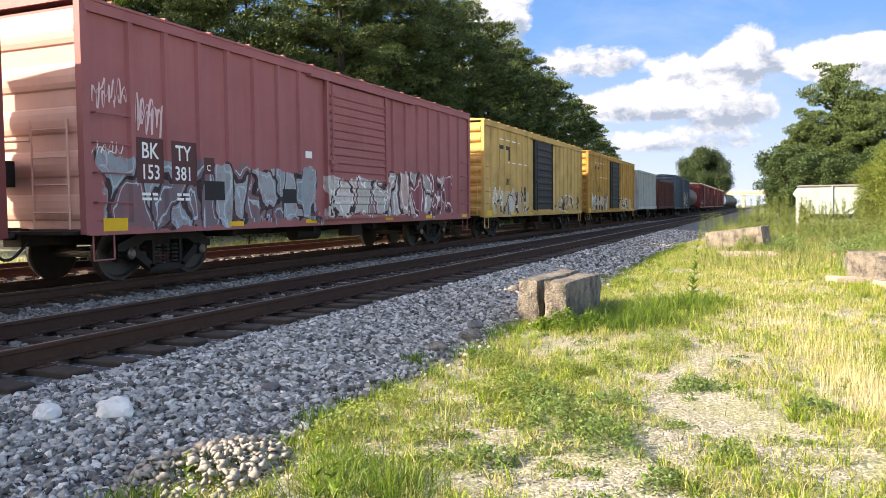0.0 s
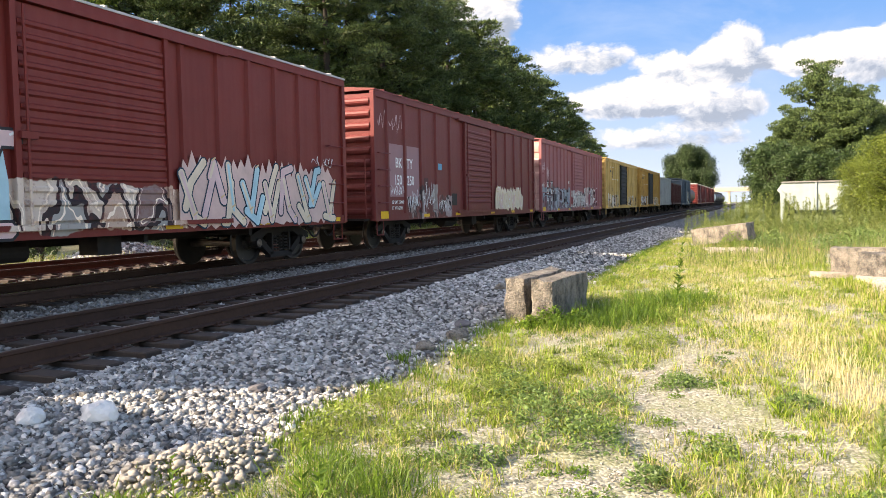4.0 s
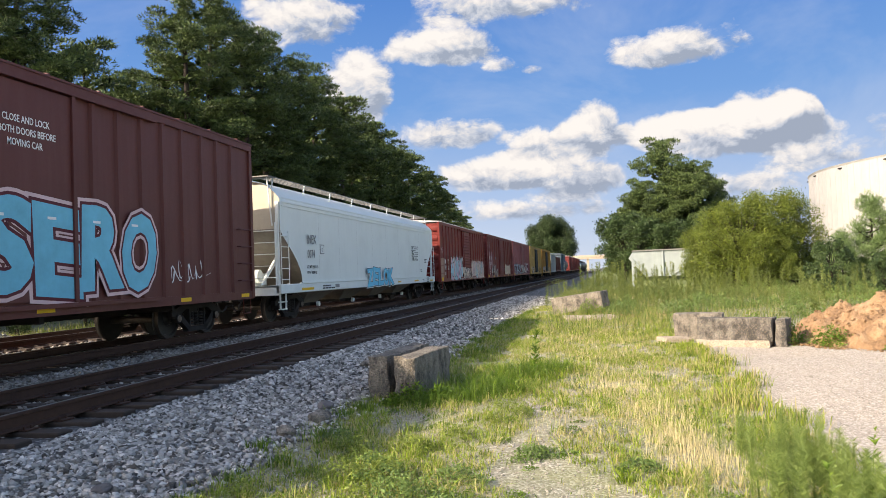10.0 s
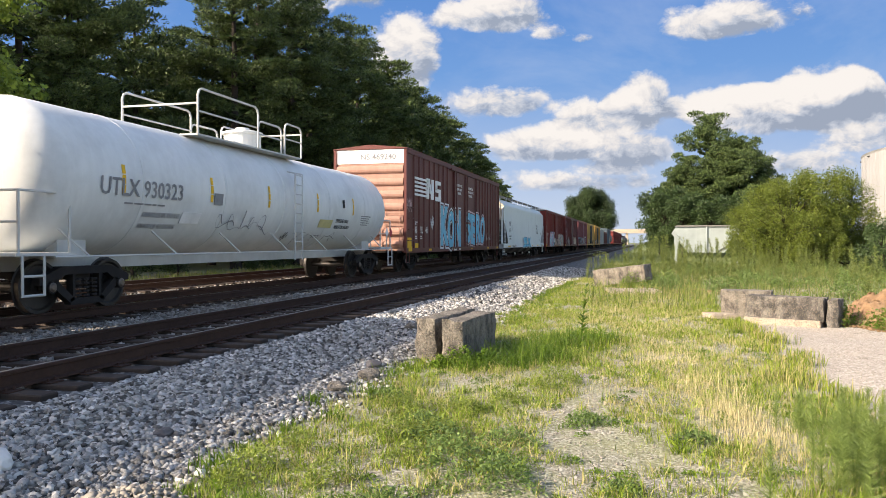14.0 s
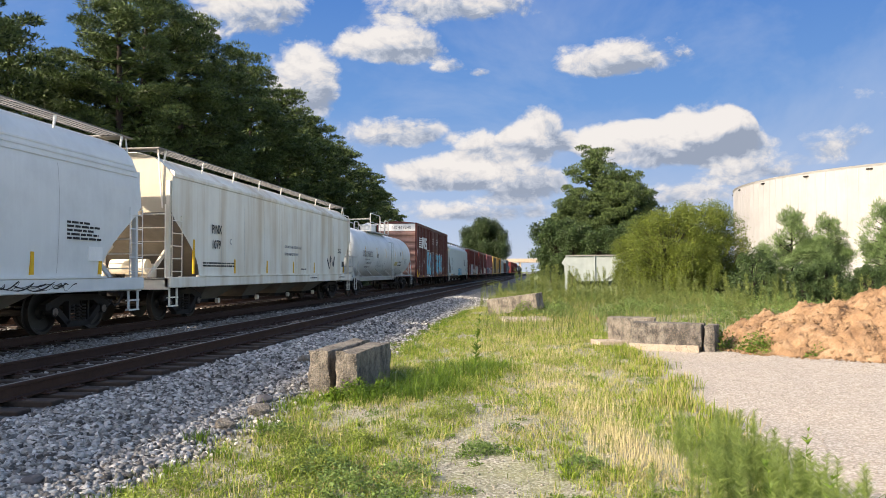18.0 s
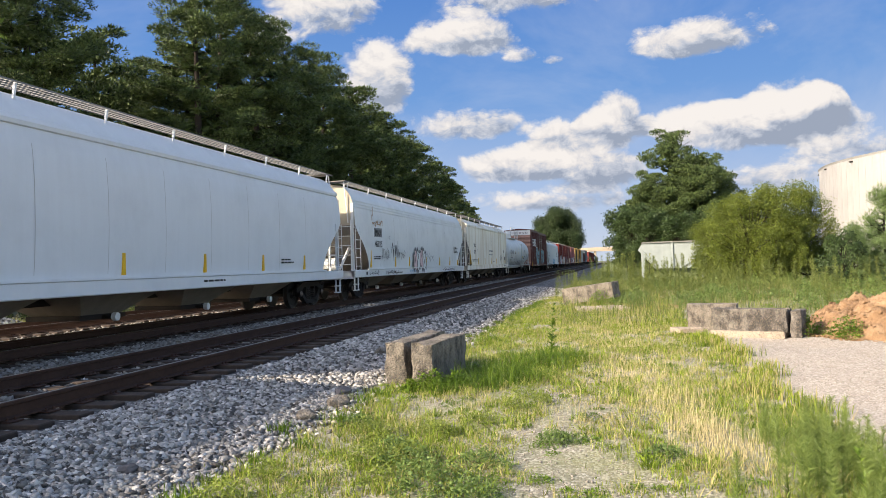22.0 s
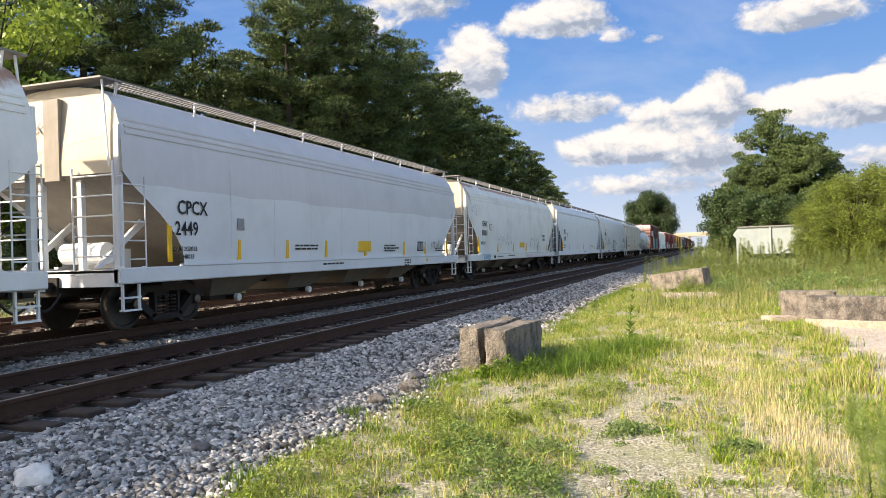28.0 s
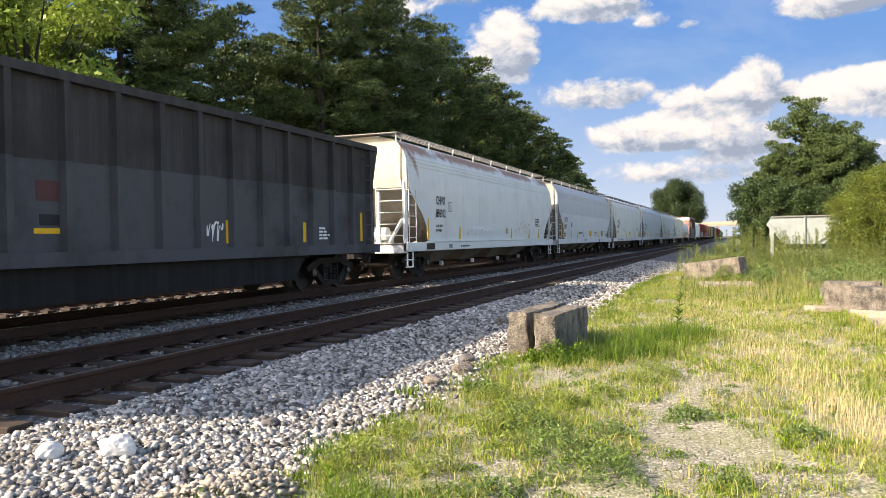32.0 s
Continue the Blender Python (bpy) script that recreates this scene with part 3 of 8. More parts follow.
def sideframe_mesh(s):
    bm = bmesh.new()
    if s:
        x0, x1 = (0.93, 1.07) if s > 0 else (-1.07, -0.93)
        top = [(-1.12, 0.50), (-1.12, 0.62), (-0.62, 0.80), (0.62, 0.80), (1.12, 0.62), (1.12, 0.50), (0.80, 0.50), (0.52, 0.66), (-0.52, 0.66), (-0.80, 0.50)]
        extrude_poly(bm, top, "x", x0, x1)
        for k in (1, -1):
            extrude_poly(bm, [(k * 0.74, 0.58), (k * 0.88, 0.50), (k * 0.42, 0.16), (k * 0.30, 0.22)], "x", x0, x1)
            tube(bm, ((x0 + x1) / 2 - 0.06 * s, k * 0.865, 0.455), ((x0 + x1) / 2 + 0.11 * s, k * 0.865, 0.455), 0.105, n=14)
            extrude_poly(bm, [(k * 0.36, 0.66), (k * 0.30, 0.66), (k * 0.30, 0.24), (k * 0.36, 0.24)], "x", x0, x1)
        extrude_poly(bm, [(-0.42, 0.12), (0.42, 0.12), (0.42, 0.24), (-0.42, 0.24)], "x", x0, x1)
    return shared("side_frame", bm, STEEL_DARK)


def spring_mesh():
    bm = bmesh.new()
    for s in (1, -1):
        for k in (-0.2, 0, 0.2):
            for j in range(5):
                lathe(bm, [(-0.018, 0.04), (-0.018, 0.085), (0.018, 0.085), (0.018, 0.04)], Matrix.Translation((s * 1.0, k, 0.28 + j * 0.07)) @ Matrix.Rotation(radians(90), 4, "Y"), 10)
    box(bm, -0.95, 0.95, -0.2, 0.2, 0.55, 0.78)
    return shared("bolster_and_springs", bm, STEEL_DARK)


WHEELSET, SIDEFRAMES, SPRINGS = wheelset_mesh(), (sideframe_mesh(1), sideframe_mesh(-1)), spring_mesh()


BEARING_STEEL = plain("bearing_steel", (0.16, 0.13, 0.11), 0.5, 0.6, 0.3)


def cap_mesh(s):
    bm = bmesh.new()
    lathe(bm, [(0, 0.0), (0, 0.05), (-0.03 * s, 0.085), (-0.05 * s, 0.085)], Matrix.Translation((s * 1.14, 0, 0.455)), 12)
    return shared("bearing_cap", bm, BEARING_STEEL)


BEARING, BEARING_FAR = cap_mesh(1), cap_mesh(-1)


def add_trucks(car, half):
    for s in (1, -1):
        base = new("truck")
        base.parent = car
        base.matrix_basis = pose(0, s * half, 0)
        base["label"] = "black cast-steel two-axle truck"
        for nm, me, y in (("wheelset", WHEELSET, 0.865), ("wheelset", WHEELSET, -0.865), ("side_frame", SIDEFRAMES[0], 0), ("side_frame", SIDEFRAMES[1], 0), ("bolster", SPRINGS, 0), ("bearing_cap", BEARING, 0.865), ("bearing_cap", BEARING, -0.865), ("bearing_cap", BEARING_FAR, 0.865), ("bearing_cap", BEARING_FAR, -0.865)):
            o = new(nm, me)
            o.parent = base
            o.matrix_basis = pose(0, y, 0)


def add_couplers(car, half):
    for s in (1, -1):
        bm = boxes((-0.09, 0.09, min(s * (half - 0.3), s * (half + 0.62)), max(s * (half - 0.3), s * (half + 0.62)), 0.74, 0.92))
        box(bm, -0.16, 0.16, min(s * (half + 0.5), s * (half + 0.78)), max(s * (half + 0.5), s * (half + 0.78)), 0.68, 0.98)
        part("coupler", bm, STEEL_DARK, car)
        bm = bmesh.new()
        pts = [Vector((0.35, s * (half + 0.1 + 0.62 * k / 6), 0.72 - 0.28 * math.sin(math.pi * k / 7))) for k in range(7)]
        pipe(bm, pts, 0.025)
        part("air_hose", bm, BLACK, car)


def wagon(name, y0, y1, label, category):
    """Empty at the wagon's centre; y0, y1: its ends at the start of the clip."""
    yc = (y0 + y1) / 2
    car = empty(name, pose(TRACK_TRAIN, yc, 0), label, category, "wagons of the freight train")
    MOVING.append((car, yc))
    return car, (y1 - y0) / 2


def ladder(car, mat, x, y0, y1, z0, z1, rungs, out=0.07, r=0.014):
    bm = bmesh.new()
    for y in (y0, y1):
        tube(bm, (x + out, y, z0), (x + out, y, z1), r, n=6)
        tube(bm, (x - 0.02, y, z0 + 0.03), (x + out, y, z0 + 0.03), r, n=6)
        tube(bm, (x - 0.02, y, z1 - 0.03), (x + out, y, z1 - 0.03), r, n=6)
    lad = part("ladder", bm, mat, car)
    for k in range(rungs):
        z = z0 + (z1 - z0) * (k + 0.5) / rungs
        bar("rung", (x + out, y0, z), (x + out, y1, z), r, mat, lad)
    return lad


def stencil_rows(name, car, mat, x, y, z, w, rows, h=0.045, gap=0.035, seed=1):
    """Small writing that cannot be read: plain bars, word by word."""
    r = random.Random(seed)
    bm = bmesh.new()
    for k in range(rows):
        yy, zz = y, z - k * (h + gap)
        end = y + w * r.uniform(0.6, 1.0)
        while yy < end:
            ww = min(r.uniform(0.08, 0.28), end - yy)
            box(bm, x, x + 0.003, yy, yy + ww, zz, zz + h)
            yy += ww + 0.04
    return part(name, bm, mat, car)


def scrawl(name, car, mat, x, y, z, w, h, seed, width=0.03, loops=5):
    """A sprayed scrawl of looping lines."""
    r = random.Random(seed)
    ph = [r.uniform(0, 6.3) for _ in range(6)]
    am = [r.uniform(0.6, 1.0) for _ in range(4)]
    pts = []
    n = loops * 14
    for i in range(n + 1):
        t = i / n
        yy = y + w * (t + (0.11 + 0.05 * math.sin(9.1 * t + ph[5])) * math.sin(loops * 6.28 * t + ph[0]) * am[0])
        zz = z + h * (0.5 + 0.40 * (0.62 + 0.38 * math.sin(2.3 * loops * t + ph[4])) * math.sin(loops * 6.28 * t + ph[1]) * am[1] + 0.16 * math.sin(loops * 13.1 * t + ph[2]))
        pts.append((yy, zz))
    bm = bmesh.new()
    prev = None
    for i, (yy, zz) in enumerate(pts):
        a = pts[max(i - 1, 0)]
        b = pts[min(i + 1, n)]
        dy, dz = b[0] - a[0], b[1] - a[1]
        d = math.hypot(dy, dz) or 1
        wd = width * (0.6 + 0.4 * math.sin(i * 0.7 + ph[3]))
        xx = x + 0.00005 * i
        v = (bm.verts.new((xx, yy - dz / d * wd / 2, zz + dy / d * wd / 2)), bm.verts.new((xx, yy + dz / d * wd / 2, zz - dy / d * wd / 2)))
        if prev:
            bm.faces.new((prev[0], prev[1], v[1], v[0]))
        prev = v
    return part(name, bm, mat, car)


def bubble_letters(car, x, y0, y1, z0, z1, fills, line, seed, count=5, halo=None):
    """Fat sprayed letters: bulging shapes with a dark outline; each a thin layer of paint."""
    r = random.Random(seed)
    w = (y1 - y0) / count
    for i in range(count):
        cy, cz = y0 + w * (i + 0.5), (z0 + z1) / 2 + r.uniform(-0.06, 0.06) * (z1 - z0)
        a1, a2, a3 = r.uniform(0, 6.3), r.uniform(0, 6.3), r.uniform(0, 6.3)

        def outline(grow, n=40):
            pts = []
            for k in range(n):
                th = 2 * math.pi * k / n
                c, s = math.cos(th), math.sin(th)
                q = 1 / max(abs(c), abs(s)) ** 0.75
                q *= 1 + 0.13 * math.sin(3 * th + a1) + 0.12 * math.sin(5 * th + a2) + 0.06 * math.sin(8 * th + a3)
                pts.append((cy + c * q * (w * 0.44 + grow), cz + s * q * ((z1 - z0) * 0.42 + grow)))
            return pts

        layers = [("paint_outline", 0.05, line, 0.0)]
        if halo:
            layers.insert(0, ("paint_halo", 0.13, halo, -0.0015))
        layers.append(("paint_fill", 0.0, fills[i % len(fills)], 0.0015))
        for nm, grow, m, dx in layers:
            bm = bmesh.new()
            bm.faces.new([bm.verts.new((x + dx + 0.0004 * i, yy, zz)) for yy, zz in outline(grow)])
            part(nm, bm, m, car)
        bm = bmesh.new()
        hy, hz = cy + r.uniform(-0.12, 0.12) * w, cz + r.uniform(-0.1, 0.2) * (z1 - z0)
        n = 12
        bm.faces.new([bm.verts.new((x + 0.0045, hy + math.cos(k * 6.283 / n) * w * r.uniform(0.06, 0.10), hz + math.sin(k * 6.283 / n) * (z1 - z0) * r.uniform(0.12, 0.2))) for k in range(n)])
        part("paint_counter", bm, line, car)


def fat_letters(car, x, y0, y1, z0, z1, word, fill, line, halo, shine, seed):
    """Sprayed block letters, one by one: pale halo, dark outline, coloured fill and a small highlight."""
    r = random.Random(seed)
    w = (y1 - y0) / len(word)
    for i, ch in enumerate(word):
        lean, turn, up = r.uniform(-0.12, 0.12), radians(r.uniform(-5, 5)), r.uniform(-0.05, 0.05) * (z1 - z0)
        cell = None
        for k, (nm, off, m) in enumerate((("paint_halo", 0.110, halo), ("paint_outline", 0.078, line), ("paint_fill", 0.05, fill))):
            cu = bpy.data.curves.new(nm, "FONT")
            cu.body, cu.size, cu.resolution_u, cu.offset = ch, 1.0, 3, 0.0
            tmp = bpy.data.objects.new(nm, cu)
            scene.collection.objects.link(tmp)
            if cell is None:
                me = bpy.data.meshes.new_from_object(tmp.evaluated_get(bpy.context.evaluated_depsgraph_get()))
                xs, ys = [v.co.x for v in me.vertices], [v.co.y for v in me.vertices]
                cell = (min(xs), max(xs), min(ys), max(ys))
                bpy.data.meshes.remove(me)
            cu.offset = off
            me = bpy.data.meshes.new_from_object(tmp.evaluated_get(bpy.context.evaluated_depsgraph_get()))
            bpy.data.objects.remove(tmp)
            fy, fz = w * 0.98 / (cell[1] - cell[0] + 0.09), (z1 - z0) / (cell[3] - cell[2] + 0.09)
            for v in me.vertices:
                a, b = (v.co.x - (cell[0] + cell[1]) / 2) * fy, (v.co.y - (cell[2] + cell[3]) / 2) * fz
                a += lean * b
                a, b = a * math.cos(turn) - b * math.sin(turn), a * math.sin(turn) + b * math.cos(turn)
                v.co = (x + 0.0025 * k + 0.0003 * i, y0 + w * (i + 0.5) + a, (z0 + z1) / 2 + up + b)
            me.materials.clear()
            ob = new(nm, finish(me, m))
            ob.parent = car
        part("paint_highlight", boxes((x + 0.008, x + 0.009, y0 + w * (i + 0.28), y0 + w * (i + 0.46), z1 - 0.17 * (z1 - z0), z1 - 0.14 * (z1 - z0))), shine, car)


def broad_strokes(lines, x, wide):
    """Flat brush strokes along polylines of (y, z), with eight-sided joints."""
    bm = bmesh.new()
    k = 0
    for pts in lines:
        for (ya, za), (yb, zb) in zip(pts, pts[1:]):
            d = math.hypot(yb - ya, zb - za) or 1
            py, pz = -(zb - za) / d * wide / 2, (yb - ya) / d * wide / 2
            k += 1
            bm.faces.new([bm.verts.new((x + 0.00008 * k, yy, zz)) for yy, zz in ((ya - py, za - pz), (ya + py, za + pz), (yb + py, zb + pz), (yb - py, zb - pz))][::-1])
        for yy, zz in pts:
            k += 1
            bm.faces.new([bm.verts.new((x + 0.00008 * k, yy + math.cos(0.785 * j + 0.39) * wide * 0.54, zz + math.sin(0.785 * j + 0.39) * wide * 0.54)) for j in range(8)])
    return bm


def wild_piece(car, x, y0, y1, z0, z1, field, fills, line, shine, seed, letters=5, wide=0.26):
    """An angular sprayed piece: a jagged pale field, then thick outlined strokes letter by letter, with flicks of highlight."""
    r = random.Random(seed)
    n = letters * 5
    up = [(y0 + (y1 - y0) * k / n, z1 * 1.0 + (r.uniform(-0.05, 0.28) if k % 2 else r.uniform(-0.40, -0.12)) * (z1 - z0) * 0.55 - (0.30 * (z1 - z0) if k in (0, n) else 0)) for k in range(n + 1)]
    down = [(y0 + (y1 - y0) * k / n, z0 + r.uniform(-0.05, 0.10)) for k in range(n + 1)]
    bm = bmesh.new()
    a = [bm.verts.new((x, *p)) for p in down]
    b = [bm.verts.new((x, *p)) for p in up]
    for k in range(n):
        bm.faces.new((a[k], a[k + 1], b[k + 1], b[k]))
    part("paint_field", bm, field, car)
    w = (y1 - y0) / letters
    for i in range(letters):
        # crossing angular bands, no letters
        cell = []
        for b in range(2):
            u, q, pts = r.uniform(-0.1, 0.5), r.uniform(-0.05, 0.3) if b else r.uniform(0.6, 1.1), []
            for _ in range(3):
                pts.append((y0 + w * (i + u), z0 + (z1 - z0) * (0.10 + 0.78 * q)))
                u, q = min(1.15, u + r.uniform(0.15, 0.6)), max(-0.05, min(1.1, q + r.choice((-1, 1)) * r.uniform(0.35, 0.9)))
            cell.append(pts)
        part("paint_outline", broad_strokes(cell, x + 0.004 + 0.002 * (i % 2), wide * 1.4), line, car)
        part("paint_fill", broad_strokes(cell, x + 0.008 + 0.002 * (i % 2), wide), fills[i % len(fills)], car)
        part("paint_patch", broad_strokes([[p for p in cell[0][:2]]], x + 0.012, wide * 0.45), fills[(i + 1) % len(fills)], car)
        part("paint_highlight", broad_strokes([[(yy - 0.05, zz + 0.05), (yy + 0.04, zz + 0.10)] for yy, zz in cell[0][1:3]], x + 0.014, 0.035), shine, car)


def corrugated_end(bm, s, y, hw, z0, z1, ribs, depth, r_frac=0.62):
    """A wagon end with horizontal pressed ribs, facing s along y."""
    pts = [(y, z0)]
    step = (z1 - z0) / ribs
    for k in range(ribs):
        a = z0 + step * (k + 0.5 - r_frac / 2)
        for j in range(7):
            th = math.pi * j / 6
            pts.append((y + s * depth * math.sin(th), a + step * r_frac * (1 - math.cos(th)) / 2))
    pts.append((y, z1))
    prev = None
    for yy, zz in pts:
        v = (bm.verts.new((-hw + 0.08, yy, zz)), bm.verts.new((hw - 0.08, yy, zz)))
        if prev:
            bm.faces.new((prev[0], prev[1], v[1], v[0]) if s < 0 else (prev[1], prev[0], v[0], v[1]))
        prev = v


def boxcar(name, y0, y1, label, body, door, marks, top=4.28, bottom=0.80, ribs=7, door_w=3.1, end_ribs=9, end_depth=0.07, door_ribs=14, roof=None,
           doors=1, end_mat=None, gear=None, end_top=None, detail=True, posts=None, door_at=0.0):
    car, h = wagon(name, y0, y1, label, "boxcar")
    W = 1.50
    roof = roof or body
    end_mat = end_mat or body
    # shell
    bm = boxes((-W, W, -h + 0.02, h - 0.02, bottom + 0.16, top - 0.05))
    part("body", bm, body, car)
    bm = boxes((W - 0.02, W + 0.045, -h, h, bottom, bottom + 0.2), (-W - 0.045, -W + 0.02, -h, h, bottom, bottom + 0.2), (-W, W, -h + 0.05, h - 0.05, bottom + 0.02, bottom + 0.17))
    part("side_sill", bm, body, car)
    part("top_chord", boxes((W - 0.02, W + 0.07, -h, h, top - 0.14, top + 0.02)), body, car)
    part("top_chord", boxes((-W - 0.07, -W + 0.02, -h, h, top - 0.14, top + 0.02)), body, car)
    # corner posts and side posts
    for sx in (1, -1):
        for sy in (1, -1):
            part("corner_post", boxes((sx * W - 0.06, sx * W + 0.06, sy * h - 0.07, sy * h + 0.07, bottom + 0.02, top)), body, car)
    side = h - door_w / 2
    spots = posts or [door_w / 2 + side * k / ribs for k in range(1, ribs)]
    for sx in (1, -1):
        for sy in (1, -1):
            for y in spots:
                bm = bmesh.new()
                yy = sy * y
                extrude_poly(bm, [(sx * W, yy - 0.075), (sx * (W + 0.062), yy - 0.045), (sx * (W + 0.062), yy + 0.045), (sx * W, yy + 0.075)], "z", bottom + 0.18, top - 0.13)
                part("side_post", bm, body, car)
    # roof
    bm = bmesh.new()
    extrude_poly(bm, [(-W - 0.09, top + 0.02), (W + 0.09, top + 0.02), (W + 0.09, top + 0.06), (0.1, top + 0.20), (-0.1, top + 0.20), (-W - 0.09, top + 0.06)], "y", -h - 0.06, h + 0.06)
    part("roof", bm, roof, car)
    bm = bmesh.new()
    extrude_poly(bm, [(-W - 0.06, top + 0.06), (0, top + 0.20), (W + 0.06, top + 0.06), (W + 0.06, top + 0.10), (0, top + 0.24), (-W - 0.06, top + 0.10)], "y", -0.03, 0.03)
    repeat("roof_rib", bm, roof, car, [pose(0, -h + 2 * h * (k + 0.5) / 14, 0) for k in range(14)])
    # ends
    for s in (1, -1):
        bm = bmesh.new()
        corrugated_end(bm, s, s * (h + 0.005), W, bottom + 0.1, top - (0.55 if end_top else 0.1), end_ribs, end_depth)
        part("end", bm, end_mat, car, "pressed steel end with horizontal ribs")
        if end_top:
            part("end_top_panel", boxes((-W + 0.06, W - 0.06, min(s * (h - 0.02), s * (h + 0.03)), max(s * (h - 0.02), s * (h + 0.03)), top - 0.55, top)), end_top, car, "white painted panel")
        ye = s * (h + 0.14)
        for z in np.linspace(bottom + 0.35, bottom + 1.6, 4):
            bar("end_rung", (0.55, ye, z), (1.3, ye, z), 0.018, end_mat, car)
        for x in (0.55, 1.3):
            bar("ladder_stile", (x, ye, bottom + 0.1), (x, ye, bottom + 1.75), 0.018, end_mat, car)
        bar("end_handrail", (-1.3, ye, bottom + 1.45), (0.5, ye, bottom + 1.45), 0.018, end_mat, car)
        part("end_platform", boxes((-1.3, 1.35, min(s * h, s * (h + 0.32)), max(s * h, s * (h + 0.32)), bottom + 0.02, bottom + 0.07)), STEEL_DARK, car)
        if s < 0:
            bm = boxes((-0.35, 0.15, -h - 0.3, -h - 0.12, bottom + 0.75, bottom + 1.15))
            lathe(bm, [(-0.02, 0.20), (-0.02, 0.24), (0.02, 0.24), (0.02, 0.20)], Matrix.Translation((-0.75, -h - 0.22, bottom + 0.95)) @ Matrix.Rotation(radians(90), 4, "Z"), 16)
            part("hand_brake", bm, STEEL_DARK, car)
    # doors on both sides
    for sx in (1, -1):
        for d in range(doors):
            dw = door_w / doors
            a = -door_w / 2 + dw * d + 0.05
            b = a + dw - 0.1
            a, b = a + door_at, b + door_at
            bm = boxes((sx * (W + 0.03) - 0.03, sx * (W + 0.03) + 0.03, a, b, bottom + 0.26, top - 0.22))
            dr = part("door", bm, door, car, "ribbed sliding door")
            for k in range(door_ribs):
                z = bottom + 0.42 + (top - bottom - 0.8) * (k + 0.5) / door_ribs
                hh = (top - bottom - 0.8) / door_ribs * 0.30
                bm = bmesh.new()
                extrude_poly(bm, [(sx * (W + 0.055), z - hh), (sx * (W + 0.095), z - hh * 0.4), (sx * (W + 0.095), z + hh * 0.4), (sx * (W + 0.055), z + hh)], "y", a + 0.12, b - 0.12)
                part("door_rib", bm, door, dr)
            for y in (a, b - 0.09):
                part("door_edge", boxes((min(sx * (W + 0.05), sx * (W + 0.11)), max(sx * (W + 0.05), sx * (W + 0.11)), y, y + 0.09, bottom + 0.22, top - 0.18)), door, dr)
            bm = bmesh.new()
            tube(bm, (sx * (W + 0.14), a + 0.18, bottom + 0.2), (sx * (W + 0.14), a + 0.18, top - 0.25), 0.022, n=6)
            box(bm, min(sx * (W + 0.1), sx * (W + 0.17)), max(sx * (W + 0.1), sx * (W + 0.17)), a + 0.05, a + 0.32, 2.2, 2.3)
            part("lock_bar", bm, door, dr)
        for z0, z1 in ((bottom + 0.13, bottom + 0.21), (top - 0.19, top - 0.12)):
            part("door_rail", boxes((min(sx * W, sx * (W + 0.13)), max(sx * W, sx * (W + 0.13)), -door_w / 2 - 0.35, door_w / 2 + 0.35 + (door_w * 0.5), z0, z1)), body, car)
    # grab irons by the ends, near side
    for sy in (1, -1):
        iron = tubes([((W + 0.11, sy * 0.33, 0), (W + 0.11, -sy * 0.33, 0)), ((W, -sy * 0.33, 0), (W + 0.11, -sy * 0.33, 0)), ((W, sy * 0.33, 0), (W + 0.11, sy * 0.33, 0))], 0.014)
        repeat("grab_iron", iron, body, car, [pose(0, sy * (h - 0.45), bottom + z) for z in (0.5, 0.95, 1.4, 1.85)[: 4 if detail else 2]])
        part("stirrup_step", tubes([((W, sy * (h - 0.1), bottom), (W, sy * (h - 0.1), bottom - 0.38)), ((W, sy * (h - 0.5), bottom), (W, sy * (h - 0.5), bottom - 0.38)), ((W, sy * (h - 0.1), bottom - 0.38), (W, sy * (h - 0.5), bottom - 0.38))], 0.014), body, car)
    for k, y in enumerate((-h + 0.5, -h + 3.4, -1.9, 1.9, h - 3.4, h - 0.5)):
        hh = 0.2 if k == 0 else 0.09
        ob = part("reflector", boxes((W + 0.046, W + 0.05, y - 0.24 + (0.05 if k else 0), y + 0.24, bottom + 0.06, bottom + 0.06 + hh)), YELLOW, car, "yellow reflector")
    # underframe
    bm = boxes((-0.2, 0.2, -h - 0.1, h + 0.1, 0.62, bottom + 0.1))
    for y in np.linspace(-h + 3.6, h - 3.6, 4):
        box(bm, -1.35, 1.35, y - 0.05, y + 0.05, 0.66, bottom + 0.05)
    tube(bm, (0.7, -1.4, 0.6), (0.7, -0.4, 0.6), 0.16, n=12)
    box(bm, 0.75, 1.15, 0.6, 1.1, 0.48, 0.8)
    part("underframe", bm, gear or STEEL_DARK, car)
    add_trucks(car, h - 2.1)
    add_couplers(car, h)
    for kind, *a in marks:
        if kind == "text":
            body_text, y, z, size, m = a[:5]
            text_part("lettering", body_text, size, m, car, on_side(W + (a[6] if len(a) > 6 else 0.012), y, z), squeeze=a[5] if len(a) > 5 else 1.0)
        elif kind == "rows":
            stencil_rows("small_print", car, a[5] if len(a) > 5 else WHITE, W + 0.006, *a[:4], seed=int(a[4]))
        elif kind == "panel":
            ya, yb, za, zb, m = a
            part("painted_panel", boxes((W, W + 0.005 + 0.0005 * (next(LAYER) % 12), ya, yb, za, zb)), m, car)
        elif kind == "logo":
            part("painted_mark", boxes((W + 0.02, W + 0.066, a[0], a[1], a[2], a[3])), a[4], car)
        elif kind == "scrawl":
            scrawl("sprayed_tag", car, a[5], W + 0.008, a[0], a[1], a[2], a[3], int(a[4]), *a[6:])
        elif kind == "letters":
            bubble_letters(car, W + 0.066, *a)
        elif kind == "word":
            fat_letters(car, W + 0.066, *a)
        elif kind == "piece":
            wild_piece(car, W + 0.066, *a)
    return car


